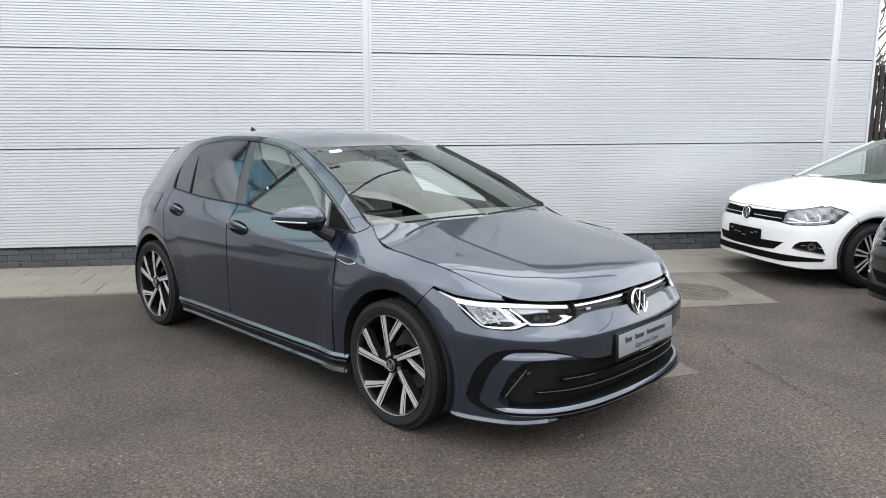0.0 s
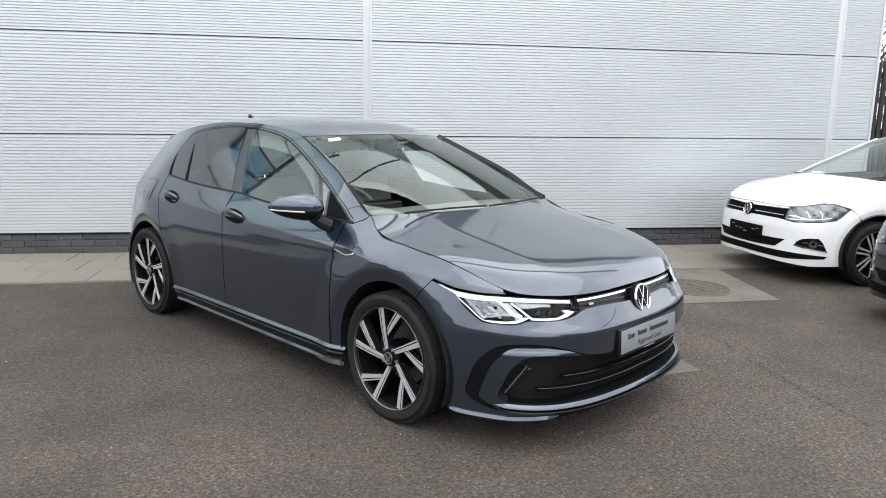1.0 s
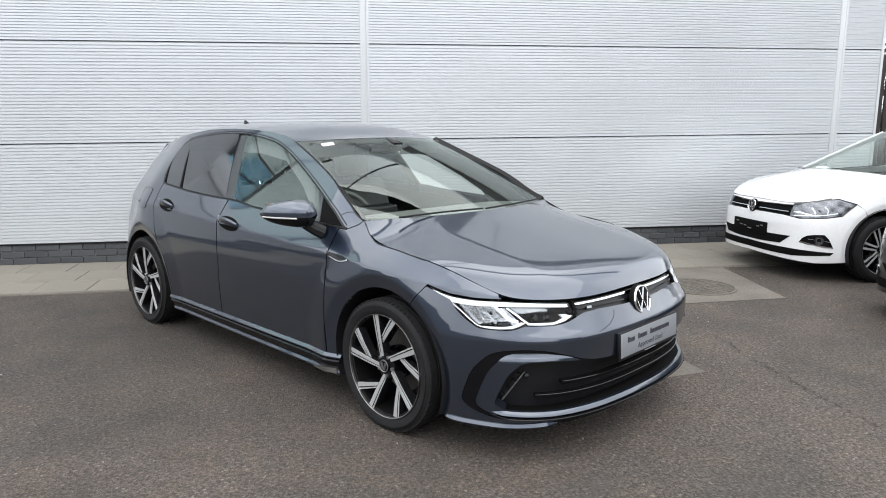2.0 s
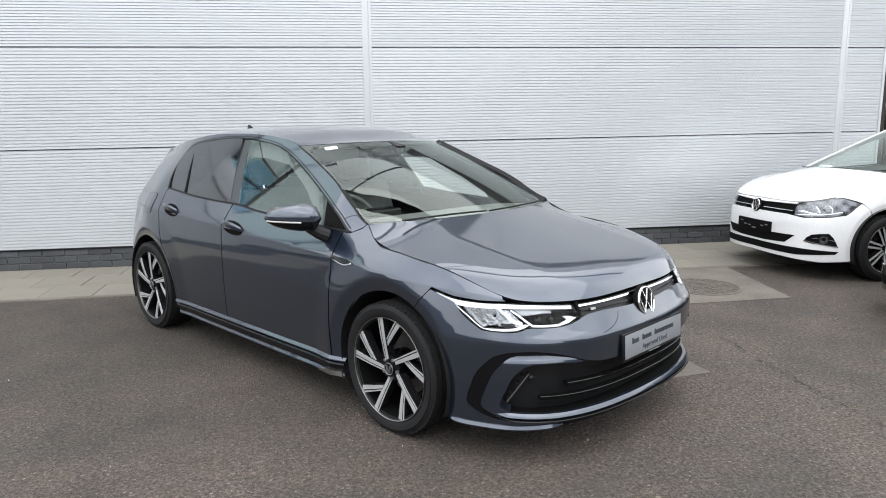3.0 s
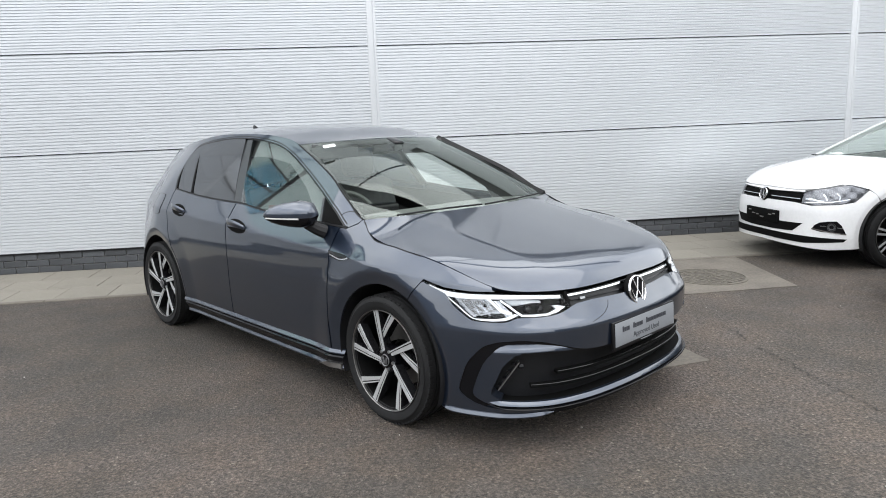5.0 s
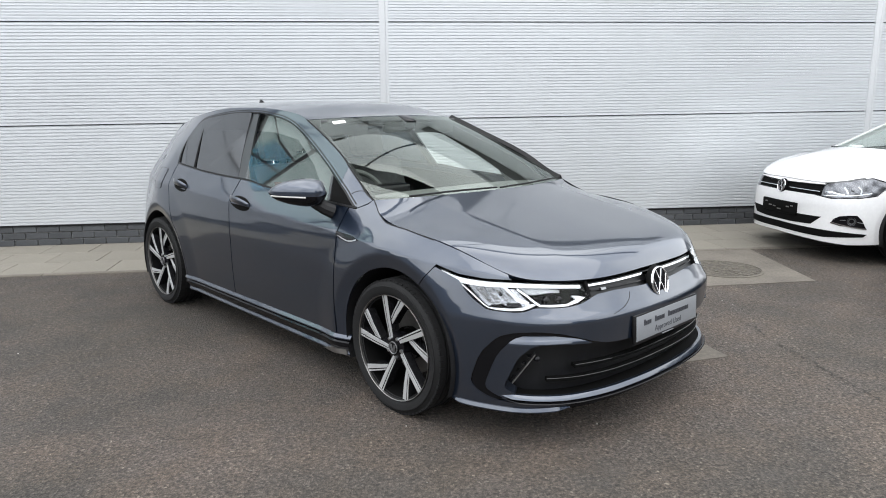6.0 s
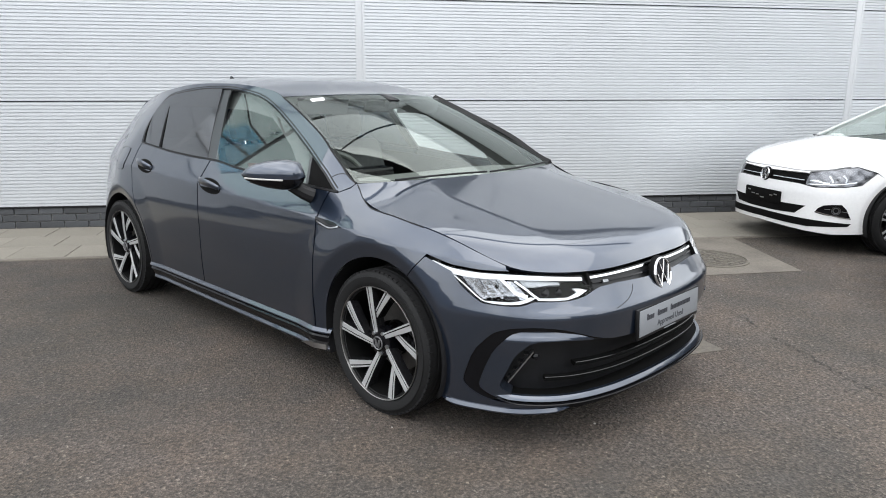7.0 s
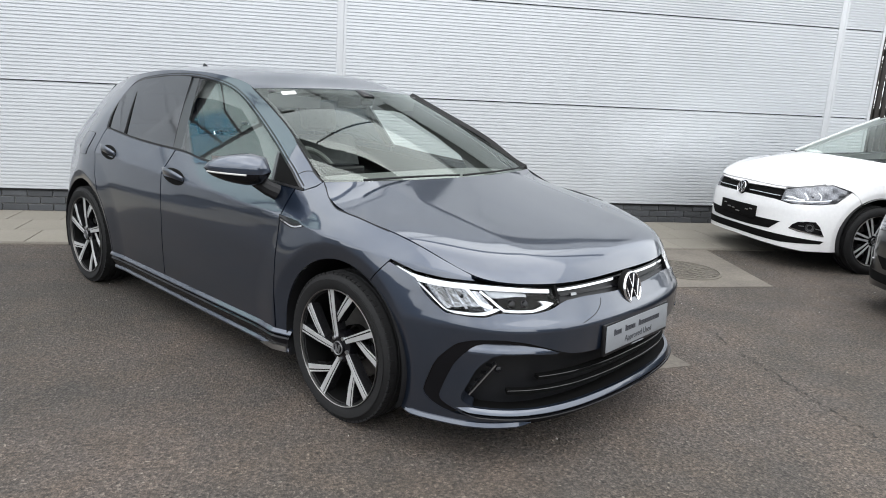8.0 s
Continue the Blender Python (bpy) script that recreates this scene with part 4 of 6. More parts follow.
def badge(parent, m, r, label="round chrome and black badge"):
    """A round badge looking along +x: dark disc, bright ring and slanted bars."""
    root = new("badge")
    root.parent = parent
    root.matrix_local = m
    root["label"] = label
    face = pose(0, 0, 0, 0, 0, -90)
    bm = bmesh.new()
    lathe(bm, [(0, 0.004), (r * 0.9, 0.004), (r * 0.94, 0.0)], steps=40, m=face)
    part("disc", bm, M_GLOSS, root, "gloss black disc")
    bm = bmesh.new()
    lathe(bm, [(r * 0.93, 0.001), (r * 0.98, -0.004), (r, -0.010), (r, -0.018)], steps=40, m=face)
    part("mount", bm, M_MESH, root, "black badge mount")
    bm = bmesh.new()
    lathe(bm, [(r * 0.80, 0.004), (r * 0.81, 0.008), (r * 0.84, 0.0105), (r * 0.875, 0.0095), (r * 0.90, 0.006), (r * 0.91, 0.002)], steps=40, m=face)
    part("ring", bm, M_CHROME, root, "chrome ring")
    for s in (-1, 1):
        for y0, z0, y1, z1 in ((0.02, 0.02, 0.30, 0.72), (0.03, -0.02, 0.18, -0.29), (0.34, -0.69, 0.18, -0.27), (0.36, -0.67, 0.70, 0.33)):
            bm = bmesh.new()
            tube(bm, [(0.006, s * y0 * r, z0 * r), (0.006, s * y1 * r, z1 * r)], r * 0.034, 6)
            part("bar", bm, M_CHROME, root)
    return root


# ---- the grey hatchback ----
GOLF_AT = pose(3.574, -4.160, 0, 0, 0, -55.01)
ARCH_F, ARCH_R, ARCH = (0.015, 0.318), (-2.605, 0.318), 0.368
SHUT = [(-0.270, 0.957), (-0.232, 0.935), (-0.188, 0.908), (-0.139, 0.886), (-0.095, 0.872), (-0.014, 0.863), (0.060, 0.856), (0.225, 0.833), (0.374, 0.802), (0.508, 0.762), (0.618, 0.726)]
LAMP_TOP = [(0.285, 0.739), (0.398, 0.712), (0.516, 0.703), (0.635, 0.703), (0.754, 0.698), (0.885, 0.689), (0.974, 0.682)]
LAMP_LOW = [(0.400, 0.692), (0.445, 0.645), (0.522, 0.595), (0.564, 0.585), (0.665, 0.583), (0.705, 0.589), (0.742, 0.600), (0.800, 0.599), (0.870, 0.598), (0.952, 0.606), (1.019, 0.624)]
NOSE_TOP = [(0.974, 0.682), (1.215, 0.682), (1.400, 0.683), (1.4827, 0.683)]
NOSE_LOW = [(1.019, 0.624), (1.055, 0.632), (1.153, 0.635), (1.341, 0.628), (1.4827, 0.625)]
DLO_LOW = [(-2.400, 1.028), (-2.157, 1.009), (-1.995, 0.997), (-1.702, 0.985), (-1.416, 0.978), (-1.195, 0.957), (-0.80, 0.936), (-0.345, 0.916)]
DLO_TOP = [(-2.402, 1.033), (-2.440, 1.106), (-2.448, 1.180), (-2.430, 1.238), (-2.342, 1.308), (-2.178, 1.339), (-1.896, 1.365), (-1.634, 1.367),
           (-1.404, 1.345), (-1.248, 1.316), (-1.106, 1.268), (-0.958, 1.204), (-0.802, 1.134), (-0.647, 1.064), (-0.501, 0.994), (-0.413, 0.944), (-0.365, 0.919)]
SCREEN_EDGE = [(-0.274, 0.957), (-0.340, 0.983), (-0.407, 1.023), (-0.50, 1.079), (-0.60, 1.132), (-0.70, 1.176), (-0.813, 1.222), (-0.95, 1.277), (-1.085, 1.329)]
RAIL = [(-1.085, 1.329), (-1.145, 1.349), (-1.25, 1.368), (-1.45, 1.389), (-1.709, 1.400), (-2.05, 1.395), (-2.40, 1.362), (-2.70, 1.330), (-2.92, 1.300)]
DOOR_F = [(-0.420, 0.276), (-0.412, 0.76), (-0.402, 0.90), (-0.40, 0.920)]
SPLIT = [(-1.505, 0.276), (-1.492, 0.613), (-1.513, 0.864), (-1.492, 0.975)]


def outward(points, d):
    """A line in (u, z) moved sideways by d, away from the window's middle."""
    p = np.array(points, float)
    t = np.gradient(p, axis=0)
    t /= np.linalg.norm(t, axis=1, keepdims=True)
    return [tuple(map(float, q)) for q in p + np.stack([-t[:, 1], t[:, 0]], 1) * d]


def inset(points, du, dz=0.0):
    return [(u + du, z + dz) for u, z in points]


def between(points, u0, u1):
    """The stretch of a line in u between two values, with its ends cut there."""
    us, zs = [p[0] for p in points], [p[1] for p in points]
    lo, hi = min(u0, u1), max(u0, u1)
    keep = sorted([p for p in points if lo < p[0] < hi])
    order = np.argsort(us)
    zi = lambda u: float(np.interp(u, np.array(us)[order], np.array(zs)[order]))
    out = [(lo, zi(lo))] + keep + [(hi, zi(hi))]
    return out if u0 < u1 else out[::-1]


def golf():
    car = empty("car", GOLF_AT, "dark metallic grey five-door hatchback parked at an angle to the wall", "car")
    F = GOLF
    smooth_top = [tuple(q) for q in smooth_line(DLO_TOP, 4)]
    shut = [tuple(q) for q in smooth_line(SHUT, 6)]
    for s, word in ((-1, "driver"), (1, "passenger")):
        # wing
        arch_f = arc(*ARCH_F, ARCH, 187, 61.4, 26)
        wing = [(-0.412, 0.272), (-0.404, 0.76), (-0.394, 0.90), (-0.392, 0.912), (-0.345, 0.910), (-0.285, 0.935)] + shut \
            + [(0.622, 0.714)] + [(u, z + 0.005) for u, z in LAMP_TOP[:4][::-1]] + [(0.276, 0.735)] + arch_f[::-1] + [(-0.350, 0.272)]
        skin("front_wing", F, wing, M_GREY, car, (s,), thick=0.02, step=0.013, fold=((0.3, 0.745), (-0.44, 0.80)))
        # doors
        low_f = between(DLO_LOW, -0.402, -1.489)
        door = skin("front_door", F, DOOR_F + inset(low_f, 0, -0.004) + SPLIT[::-1][1:], M_GREY, car, (s,), step=0.016, fold=((-0.44, 0.80), (-2.2, 0.875)))
        door_handle(F, door, s, -1.385, 0.848, 0.225)
        low_r = between(DLO_LOW, -1.501, -2.399)
        rear = [(u - 0.008, z) for u, z in SPLIT] + inset(low_r, 0, -0.004) + [(-2.408, 0.985), (-2.402, 0.90), (-2.365, 0.75), (-2.318, 0.640)] + arc(*ARCH_R, 0.428, 46, -5.6, 10)
        door = skin("rear_door", F, rear, M_GREY, car, (s,), step=0.016, fold=((-0.44, 0.80), (-2.2, 0.875)))
        door_handle(F, door, s, -2.215, 0.893, 0.20)
        # side frame: pillar, cant rail, quarter
        arch_r = arc(*ARCH_R, ARCH, 188, -6, 34)
        frame_line = [tuple(q) for q in smooth_line(SCREEN_EDGE, 4)] + [tuple(q) for q in smooth_line(RAIL, 3)][1:] \
            + [(-3.02, 1.285), (-3.15, 1.05), (-3.25, 0.92), (-3.25, 0.30), (-2.99, 0.262)] + arch_r \
            + [(u, z) for u, z in arc(*ARCH_R, 0.423, -7, 46, 10)] + [(-2.325, 0.640), (-2.372, 0.75), (-2.409, 0.90), (-2.415, 0.985), (-2.408, 1.024)] + smooth_top + [(-0.345, 0.914), (-0.292, 0.939)]
        skin("side_frame", F, frame_line, M_GREY, car, (s,), thick=0.02, step=0.016, cut=True)
        skin("fuel_flap" if s < 0 else "quarter_trim", F, [(-2.69, 0.86), (-2.67, 0.848), (-2.55, 0.848), (-2.53, 0.86), (-2.52, 0.97), (-2.54, 0.985), (-2.66, 0.985), (-2.69, 0.97)], M_GREY, car, (s,), 0.0022, 0.004)
        if s < 0:
            flap = [(-2.688, 0.875), (-2.690, 0.965), (-2.672, 0.983), (-2.60, 0.987), (-2.535, 0.983), (-2.522, 0.965), (-2.524, 0.872), (-2.545, 0.850), (-2.61, 0.846), (-2.67, 0.852), (-2.688, 0.875)]
            strip_along("flap_gap", F, flap, 0.0024, M_SEAL, car, s, 0.0026, 0.003, "dark gap round the fuel flap")
        # tail
        skin("tailgate", F, [(-3.027, 1.285), (-3.157, 1.05), (-3.257, 0.92), (-3.257, 0.56), (F.back, 0.56), (F.back, 1.285)], M_GREY, car, (s,))
        skin("rear_bumper", F, [(-3.257, 0.552), (-3.257, 0.24), (F.back, 0.24), (F.back, 0.552)], M_GREY, car, (s,))
        skin("rear_window", F, [(-3.42, 1.25), (-3.40, 1.02), (F.back, 1.0), (F.back, 1.25)], M_PRIVACY, car, (s,), 0.006, 0.004)
        skin("tail_lamp", F, [(-3.34, 0.93), (-3.32, 0.82), (-3.50, 0.80), (-3.64, 0.84), (-3.62, 0.92)], M_TAIL, car, (s,), 0.006, 0.006, label="red tail lamp")
        # sill
        part_sill = run_along("side_skirt", F, -2.205, -0.325, [(-0.012, 0.288), (0.002, 0.283), (0.015, 0.269), (0.016, 0.264), (0.006, 0.259)], M_GREY, car, s, "grey sport side skirt")
        run_along("skirt_insert", F, -2.19, -0.335, [(0.002, 0.2600), (0.006, 0.258), (0.018, 0.246), (0.019, 0.240), (0.010, 0.204)], M_GLOSS, part_sill, s, "gloss black skirt insert")
        run_along("skirt_blade", F, -2.18, -0.330, [(0.006, 0.2070), (0.012, 0.204), (0.022, 0.192), (0.023, 0.186), (0.0, 0.172)], M_GREY, part_sill, s, "grey lower skirt blade")
        # steel-toned sliver that paints the glint on the skirt's front end
        skin("skirt_end_glint", F, [(-0.53, 0.188), (-0.45, 0.212), (-0.345, 0.215), (-0.345, 0.190)], M_DISC, part_sill, (s,), lambda u, z: 0.026 - 0.12 * (z - 0.188), 0.02, 0.02, "pale sliver laid on as the highlight of the skirt's end")
        # dark structure behind the gaps
        skin("inner_shell", F, [(-2.38, 0.98), (-2.38, 0.62)] + arc(*ARCH_R, 0.43, 46, -10, 8) + [(-2.18, 0.17), (-0.40, 0.17)]
             + arc(*ARCH_F, 0.40, 200, 60, 12) + [(0.36, 0.74), (-0.06, 0.81), (-0.16, 0.83), (-0.30, 0.88), (-1.4, 0.95)], M_PLASTIC, car, (s,), -0.035, 0.004, 0.08)
        # glass and its trims
        top = [q for q in smooth_top]
        glass_poly(F, car, s, top)
        strip_along("window_trim", F, outward(DLO_TOP, 0.002), 0.008, M_GLOSS, car, s, 0.002, 0.012, "gloss black window surround")
        strip_along("door_gap", F, outward(DLO_TOP, 0.0145), 0.0045, M_SEAL, car, s, 0.0012, 0.006, "dark gap round the door frame")
        strip_along("belt_trim", F, DLO_LOW, 0.009, M_SEAL, car, s, 0.004, 0.012, "black window seal")
        skin("pillar_trim", F, [tuple(q) for q in smooth_line(SCREEN_EDGE, 3)] + [tuple(q) for q in smooth_line(RAIL[:6], 2)][1:]
             + [(-2.36, 1.27), (-1.90, 1.285), (-1.42, 1.275), (-1.165, 1.240), (-0.908, 1.112), (-0.758, 1.012), (-0.735, 0.935), (-0.34, 0.915)], M_TRIMGREY, car, (s,), -0.050, 0.004, 0.05, "grey inner pillar trim", True)
        headlamp(F, car, s)
        wb = skin("wing_badge", F, [(-0.410, 0.803), (-0.405, 0.786), (-0.377, 0.772), (-0.303, 0.761), (-0.222, 0.782), (-0.281, 0.795)], M_GLOSS, car, (s,), 0.006, 0.008, 0.05, "slim dark and chrome wing badge")
        strip_along("badge_edge", F, [(-0.395, 0.786), (-0.305, 0.769), (-0.235, 0.782)], 0.006, M_CHROME, wb, s, 0.006, 0.004)
        strip_along("bonnet_gap", F, [(-0.270, 0.958), (-0.232, 0.936), (-0.188, 0.909), (-0.139, 0.886), (-0.095, 0.872), (-0.014, 0.863), (0.060, 0.856), (0.225, 0.833)], 0.0028, M_SEAL, car, s, 0.003, 0.004, "dark gap beside the bonnet")
        strip_along("pillar_seam", F, [(-0.430, 0.972), (-0.408, 0.985), (-0.381, 0.991), (-0.352, 0.989)], 0.0022, M_SEAL, car, s, 0.0010, 0.003)
        mirror(car, s)
    front_end(F, car)
    bonnet(F, car, M_GREY, SHUT, [(0.618, 0.726), (0.645, 0.714), (0.70, 0.709)] + [(u, z + 0.008) for u, z in LAMP_TOP[4:]] + [(u, z + 0.008) for u, z in NOSE_TOP[1:]],
           0.742, (-0.095, 0.175, 0.966, 0.010), (0.080, 0.007, 16), "long smooth grey bonnet with two creases")
    screen_and_roof(F, car, M_GREY, SCREEN_EDGE, RAIL, [(-3.2, 1.335), (-2.95, 1.362), (-2.6, 1.408), (-2.0, 1.444), (-1.6, 1.446), (-1.25, 1.422), (-0.95, 1.364), (-0.90, 1.340)],
                    (-0.135, -0.920, 0.945, 1.346), 0.014, 0.165)
    sheet("sticker", np.array([[(-0.895, -0.555, 1.312), (-0.885, -0.480, 1.320)], [(-0.920, -0.550, 1.326), (-0.910, -0.475, 1.334)]]) + np.array([0.042, 0, -0.006]), M_PAPER, car, "small white paper label on the glass")
    cabin(car)
    bm = bmesh.new()
    box(bm, (-3.25, -0.62, 0.15), (0.55, 0.62, 0.22), 0.01)
    box(bm, (-0.42, -0.56, 0.22), (0.62, 0.56, 0.66), 0.03)
    box(bm, (-3.25, -0.60, 0.22), (-2.9, 0.60, 0.75), 0.03)
    part("underbody", bm, M_PLASTIC, car, "black underbody")
    liner(car, F, ARCH_F[0], 0.868)
    liner(car, F, ARCH_R[0], 0.868)
    for x in (0.0, -2.62):
        for s in (-1, 1):
            wheel("wheel", car, pose(x if x else 0.008, 0.764 * s, 0.314, 0, 12 if x else 0, 0 if s < 0 else 180), radius=0.3175, rim=0.247, label="five twin-spoke black and machined alloy wheel")
    return car


def run_along(name, F, u0, u1, section, material, parent, s, label=""):
    """A moulding along the flank from u0 to u1 with a section of (stand-off, height) points, fading in at both ends."""
    us = np.linspace(u0, u1, 64)
    rows = []
    for o, z in section:
        fade = np.clip(np.minimum(us - u0, u1 - us) / 0.05, 0, 1) ** 0.6 * 0.25 + 0.75
        q = F.at(us, np.full_like(us, z)) + np.array([0, 1, 0]) * (o * fade)[:, None]
        rows.append(q * np.array([1, s, 1]))
    return sheet(name, rows, material, parent, label, 0.0, 22)


def ledge(name, F, line, section, material, parent, s, label="", fade_to=0.0):
    """A moulding along a line in (u, z), its section given as (stand-off, rise) from that line; fade_to tapers its ends."""
    pts = np.array(smooth_line(line, 10))
    nrm = F.normal(pts[:, 0], pts[:, 1]) * np.array([1, 1, 0])
    nrm /= np.linalg.norm(nrm, axis=1, keepdims=True)
    run = np.concatenate([[0], np.cumsum(np.linalg.norm(np.diff(pts, axis=0), axis=1))])
    grow = np.clip((np.minimum(run, run[-1] - run) if line[-1][0] < F.front - 0.01 else run) / fade_to, 0.12, 1) ** 0.7 if fade_to else np.ones(len(run))
    rows = [(F.at(pts[:, 0], pts[:, 1]) + nrm * (o * grow)[:, None] + np.stack([0 * grow, 0 * grow, dz * grow], 1)) * np.array([1, s, 1]) for o, dz in section]
    return sheet(name, rows, material, parent, label, 0.0, 22)


def door_handle(F, door, s, u, z, length):
    p, n = F.at(u, z) * np.array([1, s, 1]), F.normal(np.array([u]), np.array([z]))[0] * np.array([1, s, 1])
    cup = []
    for k in range(20):
        a = 2 * math.pi * k / 20
        cup.append((u + length * 0.53 * math.cos(a), z + 0.038 * math.sin(a) - 0.012 * math.cos(a)))
    # flat black oval on the door stands in for shade in the grip
    skin("handle_cup_shade", F, cup, M_MESH, door, (s,), 0.0015, 0.003, 0.03, "flat black oval painted as the grip recess's shade")
    bm = bmesh.new()
    line = []
    for k in range(9):
        t = k / 8 * 2 - 1
        q = F.at(u + t * length / 2, z + 0.012 - 0.022 * (t * 0.5 + 0.5) + 0.006) * np.array([1, s, 1])
        line.append(Vector(q + n * (0.036 - 0.030 * abs(t) ** 3)))
    rings = []
    for k, q in enumerate(line):
        t = k / 8 * 2 - 1
        h = 0.021 * (1 - 0.45 * t ** 4)
        ring = []
        for j in range(10):
            a = 2 * math.pi * j / 10
            ring.append(bm.verts.new(q + Vector((0, 0, h * math.sin(a))) + Vector(n) * (0.009 * math.cos(a))))
        rings.append(ring)
    for a, b in zip(rings, rings[1:]):
        for j in range(10):
            bm.faces.new((a[j], a[(j + 1) % 10], b[(j + 1) % 10], b[j]))
    bm.faces.new(rings[0])
    bm.faces.new(rings[-1])
    part("handle", bm, M_GREY, door, "body-coloured bar handle")


M_TAIL = mat("red_lamp_plastic", (0.25, 0.012, 0.012), rough=0.12, vary=0.1, coat=1.0)
PILLAR_REAR = [(-1.672, 1.364), (-1.633, 1.230), (-1.588, 1.101), (-1.536, 0.978)]
PILLAR_FRONT = [(-1.604, 1.362), (-1.552, 1.233), (-1.498, 1.106), (-1.436, 0.974)]


def glass_poly(F, car, s, top):
    def upto(u0, u1):
        return [q for q in top if u0 < q[0] < u1]
    low = lambda a, b: between(DLO_LOW, a, b)
    # quarter pane, rear pane, front pane, mirror triangle
    skin("quarter_window", GOLF_GLASS, upto(-2.6, -2.28) + [(-2.270, 1.324), (-2.140, 1.009)] + low(-2.145, -2.40)[1:-1], M_PRIVACY, car, (s,), -0.002, 0.004, 0.06, "dark tinted quarter pane")
    skin("rear_window_pane", GOLF_REAR_GLASS, [(-2.30, 1.314)] + upto(-2.25, -1.68) + PILLAR_REAR + low(-1.54, -2.19), M_PRIVACY, car, (s,), -0.001, 0.004, 0.06, "dark tinted rear door pane")
    skin("front_window_pane", GOLF_FRONT_GLASS, PILLAR_FRONT[::-1] + upto(-1.60, -0.68) + [(-0.640, 1.058), (-0.585, 0.930)] + low(-0.60, -1.43), M_SIDEGLASS, car, (s,), -0.0055, 0.004, 0.06, "green tinted front door pane")
    skin("mirror_quarter", F, [(-0.560, 0.933), (-0.618, 1.046)] + upto(-0.61, -0.37) + [(-0.375, 0.926)], M_MESH, car, (s,), -0.004, 0.004, 0.06, "black mirror triangle")
    strip_along("window_divider", F, [(-0.632, 1.050), (-0.603, 0.99), (-0.572, 0.93)], 0.017, M_SATINBLACK, car, s, 0.0, 0.012)
    strip_along("quarter_divider", F, [(-2.268, 1.324), (-2.208, 1.17), (-2.142, 1.007)], 0.007, M_SEAL, car, s, 0.0045, 0.012)
    skin("centre_pillar", F, PILLAR_REAR + PILLAR_FRONT[::-1], M_SATINBLACK, car, (s,), -0.004, 0.012, 0.06, "gloss black centre pillar")


def headlamp(F, car, s):
    lamp = new("headlamp")
    lamp.parent = car
    lamp["label"] = "clear LED headlamp with white light strips"
    outline = [(0.287, 0.735)] + [tuple(q) for q in smooth_line([(u, z - 0.002) for u, z in LAMP_TOP[1:]], 3)] + [(1.012, 0.626)] + [tuple(q) for q in smooth_line(LAMP_LOW[:-1], 3)][::-1]
    skin("lens", F, outline, M_LENS, lamp, (s,), -0.002, 0.004, 0.05, "clear plastic lens")
    skin("housing", F, [(0.40, 0.70), (0.64, 0.70), (0.98, 0.68), (1.008, 0.66), (1.010, 0.630), (0.95, 0.612), (0.86, 0.603), (0.74, 0.606), (0.66, 0.59), (0.56, 0.59), (0.47, 0.635)], M_MESH, lamp, (s,), -0.055, 0.01, 0.05, "black lamp housing")
    # stepped reflectors outside, a dark projector bay inside
    for k in range(5):
        u0 = 0.462 + 0.040 * k
        fin = [(u0, 0.690 - 0.004 * k), (u0 + 0.030, 0.690 - 0.004 * k), (u0 + 0.100, 0.616), (u0 + 0.066, 0.608)]
        if k == 0:
            fin = [(0.420, 0.684), (0.445, 0.692), (0.492, 0.690), (0.566, 0.610), (0.535, 0.600), (0.490, 0.628)]
        skin("reflector", F, fin, M_REFLECTOR, lamp, (s,), lambda u, z: -0.034 + 0.16 * (u - u0) + 0.10 * (z - 0.65), 0.02, 0.02, "bright stepped reflector fin")
    skin("reflector_shelf", F, [(0.672, 0.680), (0.80, 0.676), (0.862, 0.670), (0.868, 0.658), (0.814, 0.660), (0.748, 0.653), (0.710, 0.653)], M_SMOKED, lamp, (s,), -0.022, 0.02, 0.02, "bright upper shelf")
    skin("bay", F, [(0.615, 0.618), (0.673, 0.621), (0.680, 0.606), (0.630, 0.603)], M_GLOSS, lamp, (s,), -0.012, 0.02, 0.02, "small dark bay")
    for cu, cz, r in ((0.588, 0.650, 0.012), (0.800, 0.634, 0.016), (0.862, 0.634, 0.014)):
        p = F.at(cu, cz) * np.array([1, s, 1])
        n = F.normal(np.array([cu]), np.array([cz]))[0] * np.array([1, s, 1])
        bm = bmesh.new()
        q = Vector(n).to_track_quat("Z", "Y").to_matrix().to_4x4()
        lathe(bm, [(0, 0.010), (r * 0.6, 0.006), (r, -0.006), (r * 1.1, -0.004), (r * 1.1, -0.02)], axis="z", steps=24, m=Matrix.Translation(Vector(p - n * 0.030)) @ q)
        part("projector", bm, M_GLOSS, lamp, "small dark projector lens")
    upper = [tuple(q) for q in smooth_line([(0.312, 0.724), (0.40, 0.704)] + [(u, z - 0.006) for u, z in LAMP_TOP[2:]], 4)]
    lower = [(u, z - 0.012 - 0.009 * float(sstep(0.95, 0.45, u)) * float(sstep(0.31, 0.40, u))) for u, z in upper]
    skin("light_strip", F, upper + lower[::-1], M_LED, lamp, (s,), -0.006, 0.010, 0.03, "white daytime light strip")
    strip_along("light_strip", F, [(0.408, 0.680), (0.46, 0.646), (0.499, 0.619), (0.532, 0.599), (0.560, 0.592)], 0.0028, M_LED, lamp, s, -0.008, 0.012, "white daytime light strip")
    skin("light_strip", F, [(0.540, 0.596), (0.572, 0.589), (0.628, 0.588), (0.688, 0.592), (0.717, 0.601), (0.748, 0.614), (0.728, 0.618), (0.687, 0.604), (0.649, 0.598), (0.593, 0.597)], M_LED, lamp, (s,), -0.007, 0.010, 0.02, "white daytime light strip")
